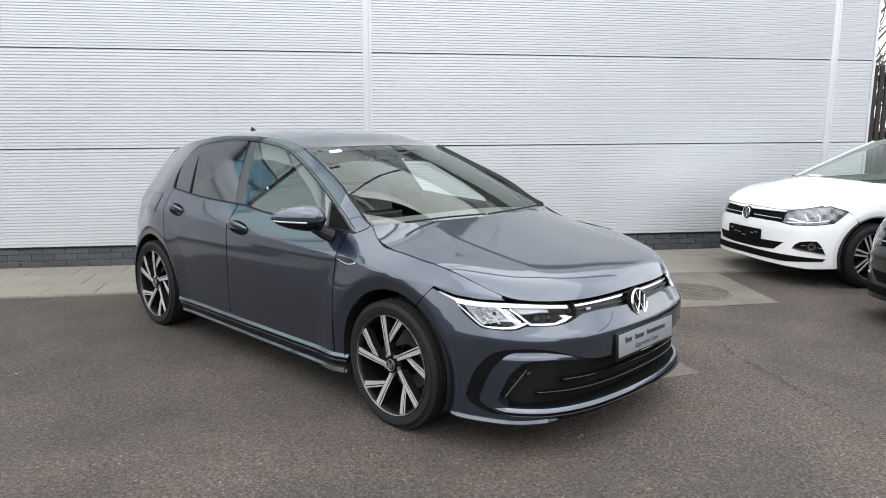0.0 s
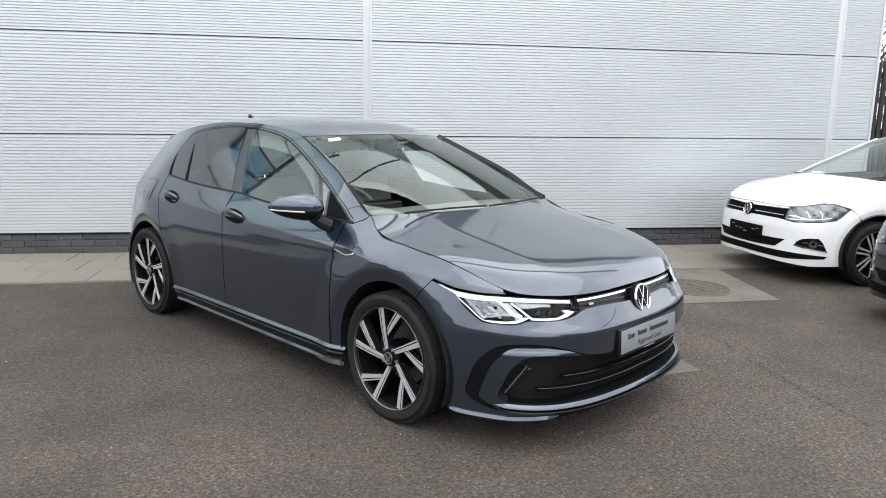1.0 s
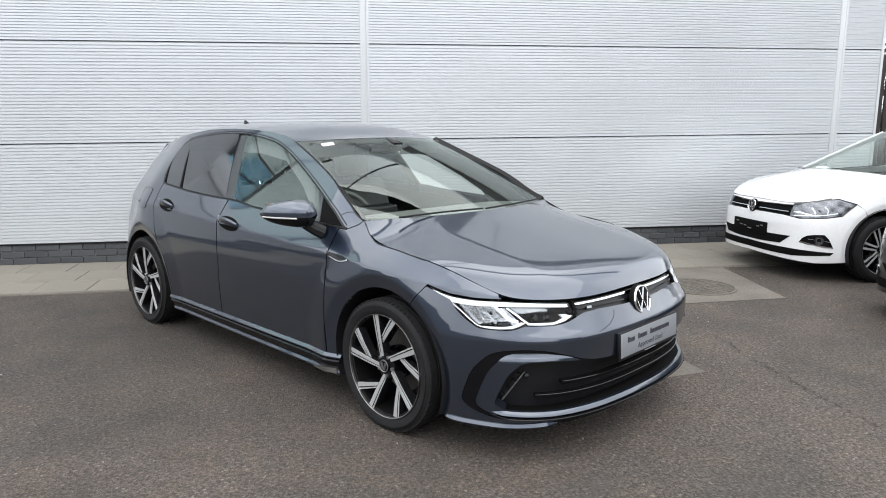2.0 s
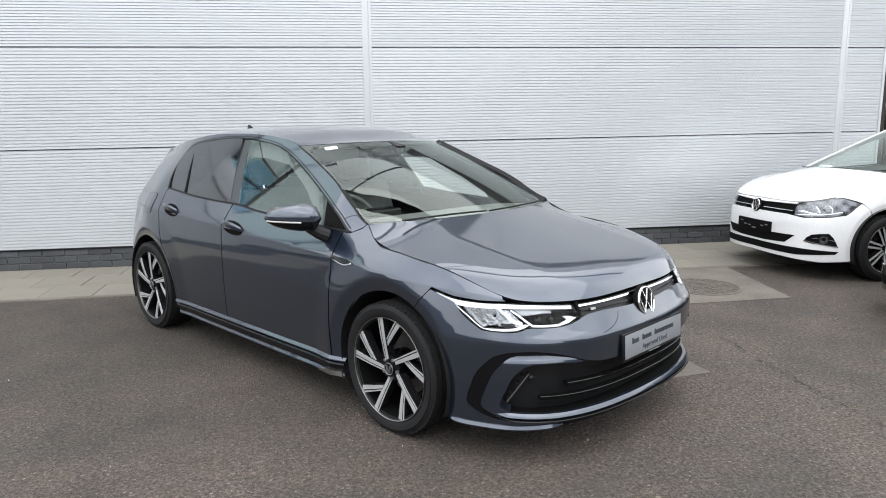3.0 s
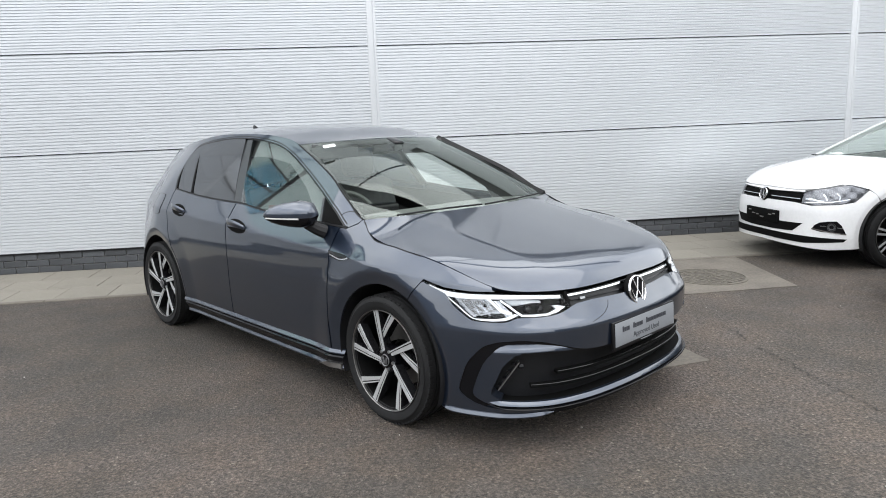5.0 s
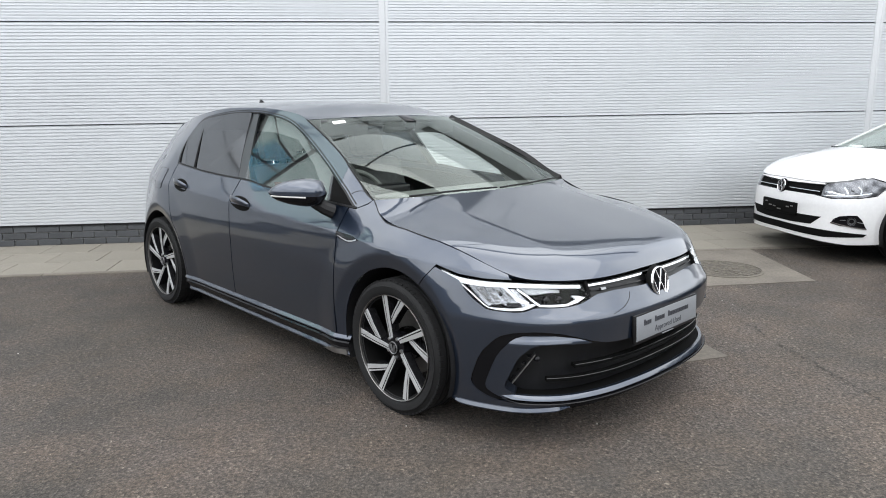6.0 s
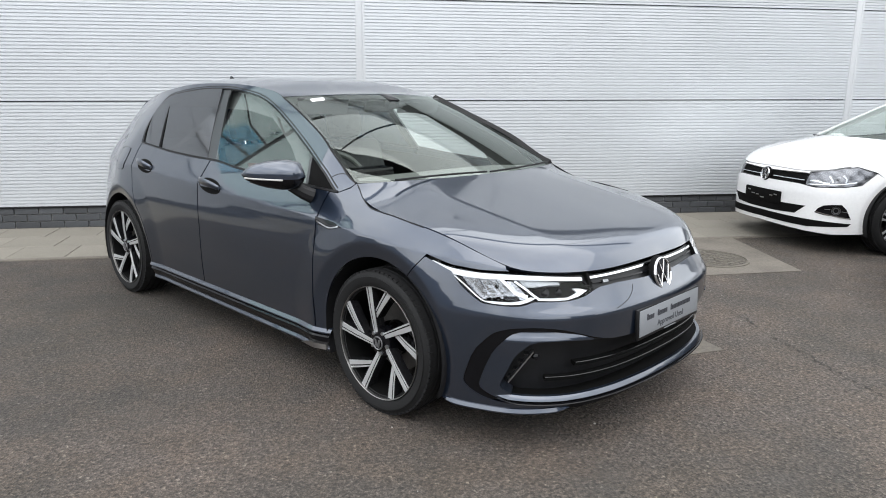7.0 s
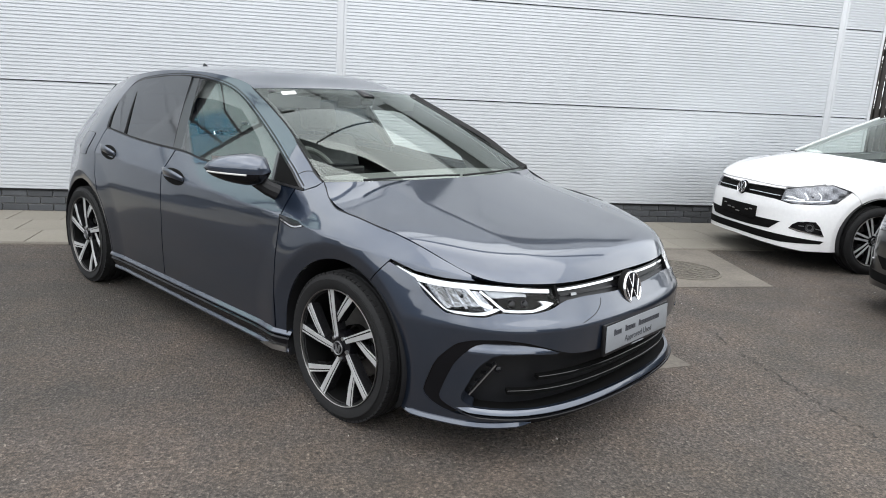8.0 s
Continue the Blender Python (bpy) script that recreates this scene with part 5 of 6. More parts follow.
    skin("light_strip", F, [(0.757, 0.607), (0.823, 0.604), (0.885, 0.604), (0.943, 0.613), (0.988, 0.628), (0.950, 0.637), (0.918, 0.640), (0.928, 0.634), (0.938, 0.626), (0.885, 0.612), (0.823, 0.612), (0.768, 0.614)], M_LED, lamp, (s,), -0.007, 0.010, 0.02, "white daytime light strip")
    strip_along("chrome_blade", F, [(0.604, 0.681), (0.639, 0.652), (0.670, 0.629), (0.716, 0.620)], 0.011, M_CHROME, lamp, s, -0.014, 0.012)
    strip_along("chrome_blade", F, [(0.660, 0.674), (0.703, 0.649), (0.739, 0.625), (0.764, 0.611)], 0.008, M_CHROME, lamp, s, -0.010, 0.012)


def mirror(car, s):
    root = new("door_mirror")
    root.parent = car
    root["label"] = "grey door mirror with black base"
    bm = bmesh.new()
    a, b = Vector((-0.500, 0.855 * s, 0.978)), Vector((-0.700, 1.065 * s, 0.985))
    if s > 0:  # folded in
        a, b = Vector((-0.60, 0.875, 0.972)), Vector((-0.83, 0.905, 0.985))
    ax = (b - a).normalized()
    fw = Vector((ax.y * s, -ax.x * s, 0)) if s > 0 else Vector((-ax.y, ax.x, 0))
    fw = Vector((1, 0, 0)) - ax * ax.x if s < 0 else Vector((0, 1, 0)) - ax * ax.y
    fw.normalize()

    def shell(lo, hi, grow=0.0):
        m2 = bmesh.new()
        rings = []
        N, K = 12, 24
        for i in range(N + 1):
            t = i / N
            c = a.lerp(b, t)
            e = (1 - t ** 2.6) ** 0.62 * (0.62 + 0.46 * min(1, t / 0.3) ** 0.6) if 0 < t < 1 else 0.02
            hgt, dep = 0.072 * e + grow, 0.090 * e + grow
            ring = []
            for k in range(K + 1):
                an = radians(lo + (hi - lo) * k / K)
                ca, sa = math.cos(an), math.sin(an)
                sh = (abs(ca) ** 2.6 + abs(sa) ** 2.6) ** (-1 / 2.6)
                ring.append(m2.verts.new(c + fw * (dep * ca * sh) + Vector((0, 0, hgt * sa * sh * (1.0 if sa > 0 else 0.85)))))
            rings.append(ring)
        for r0, r1 in zip(rings, rings[1:]):
            for k in range(K):
                m2.faces.new((r0[k], r0[k + 1], r1[k + 1], r1[k]))
        return m2
    part("cap", shell(-8, 180), M_GREY, root, "body-coloured mirror cap", sharp=60)
    part("lower_shell", shell(180, 352), M_GLOSS, root, "gloss black lower shell", sharp=60)
    bm = bmesh.new()
    pts = []
    for i in range(8):
        t = 0.30 + 0.62 * i / 7
        e = (1 - t ** 2.6) ** 0.62 * (0.62 + 0.46 * min(1, t / 0.3) ** 0.6)
        pts.append(a.lerp(b, t) + fw * (0.0905 * e) + Vector((0, 0, -0.012)))
    tube(bm, pts, 0.0042, 8)
    part("indicator", bm, M_LENS2, root, "clear indicator strip")
    bm = bmesh.new()
    tube(bm, [(-0.505, 0.82 * s, 0.885), (-0.52, 0.86 * s, 0.905), (-0.545, 0.90 * s, 0.935), (-0.56, 0.925 * s, 0.955)], 0.036, 10, 0.026)
    part("foot", bm, M_PLASTIC, root, "black mirror foot")
    bm = bmesh.new()
    g = [a.lerp(b, t) - fw * 0.045 + Vector((0, 0, h)) for t, h in ((0.12, -0.045), (0.90, -0.045), (0.92, 0.05), (0.14, 0.05))]
    bm.faces.new([bm.verts.new(q) for q in g])
    part("mirror_glass", bm, M_CHROME, root, "mirror glass")


M_LENS2 = mat("clear_indicator_plastic", (0.42, 0.41, 0.40), rough=0.18, vary=0.05, coat=0.6)
FRAME_OUT = [(1.06, 0.438), (0.99, 0.455), (0.935, 0.474), (0.850, 0.499), (0.754, 0.510), (0.66, 0.503), (0.605, 0.487), (0.575, 0.468), (0.512, 0.401), (0.470, 0.281), (0.478, 0.258), (0.501, 0.237), (0.545, 0.214), (0.588, 0.203)]
BLADE_OUT = [(1.05, 0.436), (0.984, 0.450), (0.885, 0.481), (0.780, 0.494), (0.700, 0.491), (0.655, 0.478), (0.592, 0.412), (0.560, 0.340), (0.536, 0.273), (0.541, 0.251), (0.575, 0.230), (0.622, 0.214)]
INTAKE = [(1.06, 0.430), (0.96, 0.446), (0.857, 0.455), (0.738, 0.453), (0.674, 0.398), (0.644, 0.330), (0.617, 0.272), (0.628, 0.256), (0.660, 0.243)]
LIP_TOP = [(0.622, 0.214), (0.70, 0.204), (0.881, 0.200), (1.17, 0.205), (1.4827, 0.208)]


def rounded(points, turns=2):
    """The same outline with its corners eased."""
    p = [np.array(q, float) for q in points]
    for _ in range(turns):
        q = [p[0]]
        for a, b in zip(p, p[1:]):
            q += [a * 0.8 + b * 0.2, a * 0.2 + b * 0.8]
        p = q + [p[-1]]
    return [tuple(map(float, q)) for q in p]


FRAME_OUT, BLADE_OUT, INTAKE = rounded(FRAME_OUT, 1), rounded([(0.985, 0.452), (0.94, 0.467)] + BLADE_OUT[2:], 1), rounded([(0.985, 0.446), (0.93, 0.450)] + INTAKE[2:], 1)


def front_end(F, car):
    both = (-1, 1)
    C = F.front
    arch_f = arc(*ARCH_F, ARCH, -20, 60.7, 16)
    low = [tuple(q) for q in smooth_line(LAMP_LOW, 3)]
    bumper = arch_f + [(0.277, 0.730), (0.284, 0.732)] + low + NOSE_LOW[1:] + [(C, 0.425), (1.285, 0.427), (1.12, 0.432)] + FRAME_OUT + [(0.65, 0.198), (0.78, 0.193), (0.905, 0.186), (0.78, 0.172), (0.65, 0.166), (0.50, 0.158), (0.374, 0.176)]
    b = skin("front_bumper", F, bumper, M_GREY, car, both, 0.0, 0.03, 0.013, "dark grey sport front bumper")
    for s in both:
        skin("black_frame", F, FRAME_OUT + BLADE_OUT[::-1], M_GLOSS, b, (s,), -0.004, 0.02, 0.03, "gloss black C-shaped frame")
    blade = BLADE_OUT + [(0.645, 0.222), (0.665, 0.236)] + INTAKE[::-1]
    for s in both:
        skin("blade", F, blade, M_GREY, b, (s,), lambda u, z: -0.012 + 0.015 * sstep(0.492, 0.452, z), 0.07, 0.012, "body-coloured C-shaped blade")
    for s in both:
        ledge("lower_blade", F, [(0.605, 0.229), (0.65, 0.225), (0.72, 0.222), (0.881, 0.219), (1.17, 0.221), (C, 0.222)],
              [(-0.012, 0.013), (0.000, 0.013), (0.003, 0.012), (0.0142, -0.003), (0.0148, -0.005), (0.009, -0.008)], M_GREY, b, s, "broad grey lower blade", 0.05)
        ledge("lower_blade_edge", F, [(0.605, 0.217), (0.65, 0.214), (0.72, 0.211), (0.881, 0.208), (1.17, 0.210), (C, 0.211)],
              [(0.008, 0.0), (0.022, -0.003), (0.024, -0.006), (0.0, -0.012)], M_GLOSS, b, s, "gloss black lower edge", 0.08)
    # chin lip
    skin("chin_lip", F, [(0.374, 0.176), (0.50, 0.158), (0.600, 0.176), (0.622, 0.208)] + inset(LIP_TOP[1:], 0, -0.006) + [(C, 0.172), (1.17, 0.165), (0.88, 0.160), (0.65, 0.150), (0.50, 0.140), (0.385, 0.152)], M_GLOSS, b, both, -0.012, 0.05, 0.04, "gloss black chin lip")
    for s in both:
        ledge("chin_edge", F, [(0.366, 0.180), (0.43, 0.172), (0.50, 0.168), (0.65, 0.166), (0.78, 0.170), (0.90, 0.176)],
              [(-0.004, 0.014), (0.006, 0.010), (0.012, -0.004), (0.011, -0.009), (0.0, -0.014)], M_GREY, b, s, "grey splitter edge", 0.06)
    # intake: dark cavity with bars
    skin("intake_back", F, [(0.60, 0.24), (0.60, 0.30), (0.74, 0.47), (C, 0.45), (C, 0.21), (0.70, 0.22)], M_INTAKE, b, both, -0.085, 0.01, 0.06, "black intake mesh")
    for s in both:
        skin("intake_roof", F, [(1.12, 0.44), (1.06, 0.45), (0.96, 0.462), (0.75, 0.468), (0.75, 0.456), (0.96, 0.446), (1.12, 0.432)], M_INTAKE, b, (s,), -0.01, 0.08, 0.06)
    for s in both:
        ledge("intake_floor", F, [(0.605, 0.229), (0.65, 0.225), (0.72, 0.222), (0.881, 0.219), (1.17, 0.221), (C, 0.222)], [(-0.11, 0.004), (-0.010, 0.010)], M_MESH, b, s)
    for z0, u0 in ((0.300, 0.80), (0.352, 0.93)):
        for s in both:
            ledge("intake_bar", F, [(u0, z0), (0.5 * (u0 + C), z0 - 0.004), (C, z0 - 0.002)], [(-0.024, 0.0005), (-0.0230, -0.0005), (-0.0234, -0.0008), (-0.026, -0.001)], M_RIMBLACK, b, s, "thin satin intake line")
            strip_along("intake_bar", F, [(u0, z0 - 0.012), (0.5 * (u0 + C), z0 - 0.016), (C, z0 - 0.014)], 0.014, M_MESH, b, s, -0.030, 0.03, "black intake bar")
    for s in both:
        strip_along("corner_blade", F, [(0.648, 0.275), (0.700, 0.345), (0.745, 0.405)], 0.0045, M_SATIN, b, s, -0.020, 0.03, "slanted satin silver blade")
        for k in range(4):
            strip_along("corner_fin", F, [(0.642 + 0.022 * k, 0.295 + 0.032 * k), (0.66 + 0.03 * k, 0.293 + 0.032 * k)], 0.003, M_RIMBLACK, b, s, -0.030, 0.03)
        p = F.at(0.775, 0.388) * np.array([1, s, 1])
        bm = bmesh.new()
        lathe(bm, [(0, 0.012), (0.011, 0.010), (0.012, -0.01)], axis="z", steps=16, m=Matrix.Translation(Vector(p) - Vector((0.03, 0, 0))) @ pose(0, 0, 0, 0, 75, 35 * s))
        part("parking_sensor", bm, M_GLOSS, b)
    # upper grille slot
    g = skin("grille", F, [(1.024, 0.626)] + NOSE_LOW[1:] + NOSE_TOP[::-1], M_PLATEBLACK, car, both, -0.022, 0.01, 0.04, "slim gloss black grille")
    for s in both:
        skin("grille_end", F, [(1.004, 0.624), (1.018, 0.626), (1.018, 0.687), (1.004, 0.688)], M_MESH, g, (s,), -0.004, 0.10, 0.03, "black end of the grille")
    for s in both:
        strip_along("grille_bar", F, [(1.014, 0.671), (1.215, 0.671), (1.380, 0.672), (1.445, 0.672)], 0.0078, M_CHROME, g, s, -0.010, 0.014, "chrome grille strip")
        strip_along("grille_slat", F, [(1.03, 0.652), (1.198, 0.650), (1.44, 0.645)], 0.006, M_GLOSS, g, s, -0.012, 0.012)
    skin("grille_mark", F, [(1.085, 0.645), (1.117, 0.645), (1.117, 0.654), (1.085, 0.655)], M_SMOKED, g, (-1,), -0.006, 0.006, 0.05, "small plain silver trim mark")
    badge(car, Matrix.Translation((0.842, -0.012, 0.624)) @ pose(0, 0, 0, 0, -14, 0), 0.077, "large round chrome and black nose badge")
    # tow eye cover line and dealer plate
    strip_along("tow_cover_line", F, [(1.247, 0.616), (1.231, 0.595), (1.192, 0.573), (1.145, 0.560), (1.105, 0.551)], 0.0022, M_SEAL, b, -1, 0.0006, 0.002, "fine seam of the tow cover")
    plate_at = Matrix.Translation((0.886, 0, 0.463)) @ pose(0, 0, 0, 0, -3, 0)
    root = new("front_plate")
    root.parent = car
    root.matrix_local = plate_at
    root["label"] = "silver-grey dealer plate in a black holder"
    bm = bmesh.new()
    box(bm, (-0.014, -0.272, -0.066), (0.0, 0.272, 0.062), 0.004)
    part("plate_holder", bm, M_PLATEBLACK, root, "black plate holder")
    bm = bmesh.new()
    box(bm, (0.0005, -0.262, -0.052), (0.004, 0.262, 0.056), 0.002)
    part("plate", bm, M_PLATE, root, "silver-grey plate")
    x = -0.205
    for w in (0.062, 0.085, 0.185):
        bm = bmesh.new()
        k = max(3, int(w / 0.014))
        for i in range(k):
            y0 = x + w * i / k
            box(bm, (0.0042, y0, 0.008), (0.0052, y0 + w / k * 0.80, 0.008 + (0.026 if i == 0 else 0.019)), 0.0)
        part("print_bar", bm, M_INK, root, "dark printed bars")
        x += w + 0.028
    txt = bpy.data.curves.new("plate_words", "FONT")
    txt.body, txt.size, txt.align_x, txt.extrude = "Approved Used", 0.036, "CENTER", 0.0004
    tob = new("plate_words_source", txt)
    dg = bpy.context.evaluated_depsgraph_get()
    me = bpy.data.meshes.new_from_object(tob.evaluated_get(dg))
    bpy.data.objects.remove(tob)
    me.materials.clear()
    me.materials.append(M_INK)
    words = new("plate_words", me)
    words.parent = root
    words["label"] = "small dark lettering"
    words.matrix_local = Matrix.Translation((0.0046, 0, -0.034)) @ Matrix(((0, 0, 1, 0), (1, 0, 0, 0), (0, 1, 0, 0), (0, 0, 0, 1)))
    bm = bmesh.new()
    box(bm, (0.0, -0.05, -0.0615), (0.005, 0.05, -0.0585), 0.001)
    part("plate_clip", bm, M_PLATE, root, "small white print strip")


def bonnet(F, car, coat, shut_line, lead, half, rear, bulge, words):
    na, nb = 30, 72
    edge = np.array(smooth_line(shut_line, 12))
    front = np.array(smooth_line(lead, 10))

    e3 = F.at(edge[:, 0], edge[:, 1]) - F.normal(edge[:, 0], edge[:, 1]) * 0.0 + np.array([0, -0.004, 0.002])
    e3 = even(e3, na + 1)
    e3[0] = (rear[0] - rear[1], half, rear[2] - rear[3])
    hooked = faired(e3, 5)
    e3 = faired(e3, 2)
    f3 = F.at(front[:, 0], front[:, 1])
    f3 = even(f3, nb // 2 + 1)
    R = [np.array([rear[0] - rear[1] * (y / half) ** 2, y, rear[2] - rear[3] * (y / half) ** 2]) for y in np.linspace(-half, half, nb + 1)]
    L = e3 * np.array([1, -1, 1])
    Rr = e3
    Fr = faired(np.vstack([f3 * np.array([1, -1, 1]), f3[::-1][1:]]), 8)
    L[-1], Rr[-1] = Fr[0], Fr[-1]
    R = np.array(R)
    L[0], Rr[0] = R[0], R[-1]
    def along(line, b):
        t = np.linspace(0, 1, len(line))
        return np.array([np.interp(b, t, line[:, i]) for i in range(3)])
    grid = []
    for i in range(na + 1):
        a = i / na
        fold = 0.555 + 0.11 * (1 - a) ** 2.5 + 0.05 * a ** 4
        row = []
        for j in range(nb + 1):
            # columns are drawn together so that one of them follows the fold
            q = 2 * j / nb - 1
            y = abs(q) / 0.5833 * fold if abs(q) < 0.5833 else fold + (abs(q) - 0.5833) / 0.4167 * (1 - fold)
            b = 0.5 + math.copysign(y, q) / 2
            p = (1 - a) * along(R, b) + a * along(Fr, b) + (1 - b) * L[i] + b * Rr[i] - ((1 - a) * ((1 - b) * R[0] + b * R[-1]) + a * ((1 - b) * Fr[0] + b * Fr[-1]))
            dome = bulge[0] * (1 - y ** 5) * (1 - a ** bulge[2]) * a ** 1.3
            fade = math.sin(math.pi * min(1.0, a * 1.08)) ** 0.7 if a * 1.08 < 1 else 0.0
            dome += bulge[1] * fade * (float(np.clip(1 - (y - fold) / 0.20, 0, 1)) ** 2 if y >= fold else float(np.clip(1 - (fold - y) / 0.42, 0, 1)) ** 1.5)
            row.append(p + np.array([0, 0, dome]) + (hooked[i] - e3[i]) * np.array([1, math.copysign(1, q), 1]) * y ** 4)
        grid.append(row)
    sheet("bonnet", grid, coat, car, words, 0.02, 50)




def screen_and_roof(F, car, coat, pillar, rail_line, crown, middle, seal=0.014, brow=0.12):
    se = np.array(smooth_line(pillar, 6))
    side = faired(even(F.at(se[:, 0], se[:, 1]) + np.array([0, -0.004, 0]), 37), 3)
    n = len(side)
    cen = np.stack([np.linspace(middle[0], middle[1], n), np.zeros(n), np.linspace(middle[2], middle[3], n) + 0.020 * np.sin(np.linspace(0, math.pi, n))], 1)
    grid = []
    for i in range(n):
        row = []
        for b in np.linspace(-1, 1, 33):
            w = 1 - b * b
            row.append((side[i][0] + (cen[i][0] - side[i][0]) * w, side[i][1] * b, side[i][2] + (cen[i][2] - side[i][2]) * w))
        grid.append(row)
    scr = sheet("windscreen", grid, M_SCREEN, car, "green tinted laminated windscreen", 0.0)
    # black printed border
    g = np.array(grid)
    down = np.array([0.004, 0, -0.004])
    sheet("screen_border", g[-3:, :] + down, M_SEAL, scr, "black printed header band")
    sheet("screen_border", g[:2, :] + down, M_SEAL, scr, "black printed lower band")
    for cols in (slice(0, 2), slice(31, 33)):
        if seal > 0.01:
            edge = g[:, cols].copy()
            edge[:, 1 if cols.start == 0 else 0] = edge[:, 0] * 0.6 + edge[:, 1] * 0.4 if cols.start == 0 else edge[:, 1] * 0.4 + edge[:, 0] * 0.6
            sheet("screen_border", edge + down, M_SEAL, scr)
        else:
            sheet("pillar_face", g[:, cols] + np.array([0.004, 0, 0.008]), coat, car, "painted screen pillar", 0.01)
    for s in (-1, 1):
        strip_along("screen_seal", F, pillar, seal * (0.45 if s < 0 else 1.6), M_SEAL, car, s, 0.003 if s < 0 else 0.014, 0.012 if s < 0 else 0.03)
    # cowl and wipers
    cow = [[(p[0] + dx, p[1], p[2] + dz) for p in g[0][4:-4]] for dx, dz in ((-0.015, 0.004), (0.03, -0.012), (0.07, -0.02))]
    sheet("cowl_panel", cow, M_PLASTIC, car, "black plastic cowl panel")
    for pts in ([(-0.150, -0.62, 0.975), (-0.15, -0.30, 0.975), (-0.13, -0.02, 0.972)], [(-0.14, 0.02, 0.968), (-0.16, 0.30, 0.972), (-0.20, 0.60, 0.978)]):
        bm = bmesh.new()
        tube(bm, smooth_line(pts, 6), 0.005, 6)
        part("wiper", bm, M_SEAL, car, "black wiper arm and blade")
    # roof
    ra = np.array(smooth_line(rail_line, 6))
    rs = F.at(ra[:, 0], ra[:, 1]) + np.array([0, -0.002, 0.0])
    zc = pchip(crown)
    rows, lining = [], []
    for p in rs:
        lead = 1 - float(sstep(0.0, 0.24, rs[0][0] - p[0]))
        bow = brow * float(sstep(-1.6, -1.08, p[0])) - 0.06 * float(sstep(-2.7, -3.05, p[0]))
        row = []
        for b in np.linspace(-1, 1, 41):
            w = 1 - abs(b) ** 2.8
            x = p[0] + bow * (1 - b * b)
            z = p[2] + (float(zc(x)) - p[2]) * w
            # the leading edge lies on the screen's top
            row.append((x, p[1] * b, z + (p[2] + (middle[3] + 0.002 - p[2]) * (1 - b * b) - z) * lead))
        rows.append(row)
    sheet("roof", rows, coat, car, "painted steel roof", 0.015, 50)
    r = np.array(rows)
    sheet("headliner", (r * np.array([1, 0.97, 1]) + np.array([0, 0, -0.045]))[2:], M_LINER, car, "black fabric headliner")
    # rear spoiler and aerial
    end = r[-1]
    sheet("roof_spoiler", [[(q[0] + dx, q[1] * 0.93, q[2] + dz) for q in end] for dx, dz in ((0.01, 0.003), (-0.06, -0.008), (-0.10, -0.022), (-0.10, -0.045), (-0.02, -0.08))], coat, car, "grey roof-edge spoiler")
    bm = bmesh.new()
    rings = []
    for t, hw, h in ((0.0, 0.004, 0.004), (0.3, 0.026, 0.026), (0.6, 0.032, 0.050), (0.85, 0.024, 0.066), (1.0, 0.012, 0.062)):
        x = AERIAL - 0.13 * t
        z0 = float(zc(x)) - 0.004
        rings.append([bm.verts.new((x, y * hw, z0 + hh * h)) for y, hh in ((-1, 0), (-0.55, 0.6), (0, 1), (0.55, 0.6), (1, 0))])
    for a, b in zip(rings, rings[1:]):
        for k in range(4):
            bm.faces.new((a[k], a[k + 1], b[k + 1], b[k]))
    bm.faces.new(rings[-1])
    part("aerial", bm, M_GLOSS, car, "black shark-fin aerial")


AERIAL = -2.52


def seat(car, x, y):
    root = new("seat")
    root.parent = car
    root.matrix_local = pose(x, y, 0)
    root["label"] = "dark grey cloth seat with headrest"
    bm = bmesh.new()
    box(bm, (-0.25, -0.25, 0.34), (0.27, 0.25, 0.50), 0.05)
    part("cushion", bm, M_CLOTH, root)
    bm = bmesh.new()
    box(bm, (-0.07, -0.25, 0.0), (0.07, 0.25, 0.60), 0.055, pose(-0.26, 0, 0.47, 0, -20, 0))
    part("backrest", bm, M_CLOTH, root)
    bm = bmesh.new()
    box(bm, (-0.05, -0.135, 0.0), (0.05, 0.135, 0.20), 0.045, pose(-0.485, 0, 1.055, 0, -12, 0))
    part("headrest", bm, M_CLOTH, root)
    for s in (-1, 1):
        bm = bmesh.new()
        tube(bm, [(-0.45, 0.05 * s, 0.98), (-0.49, 0.05 * s, 1.08)], 0.006, 6)
        part("headrest_post", bm, M_CHROME, root)


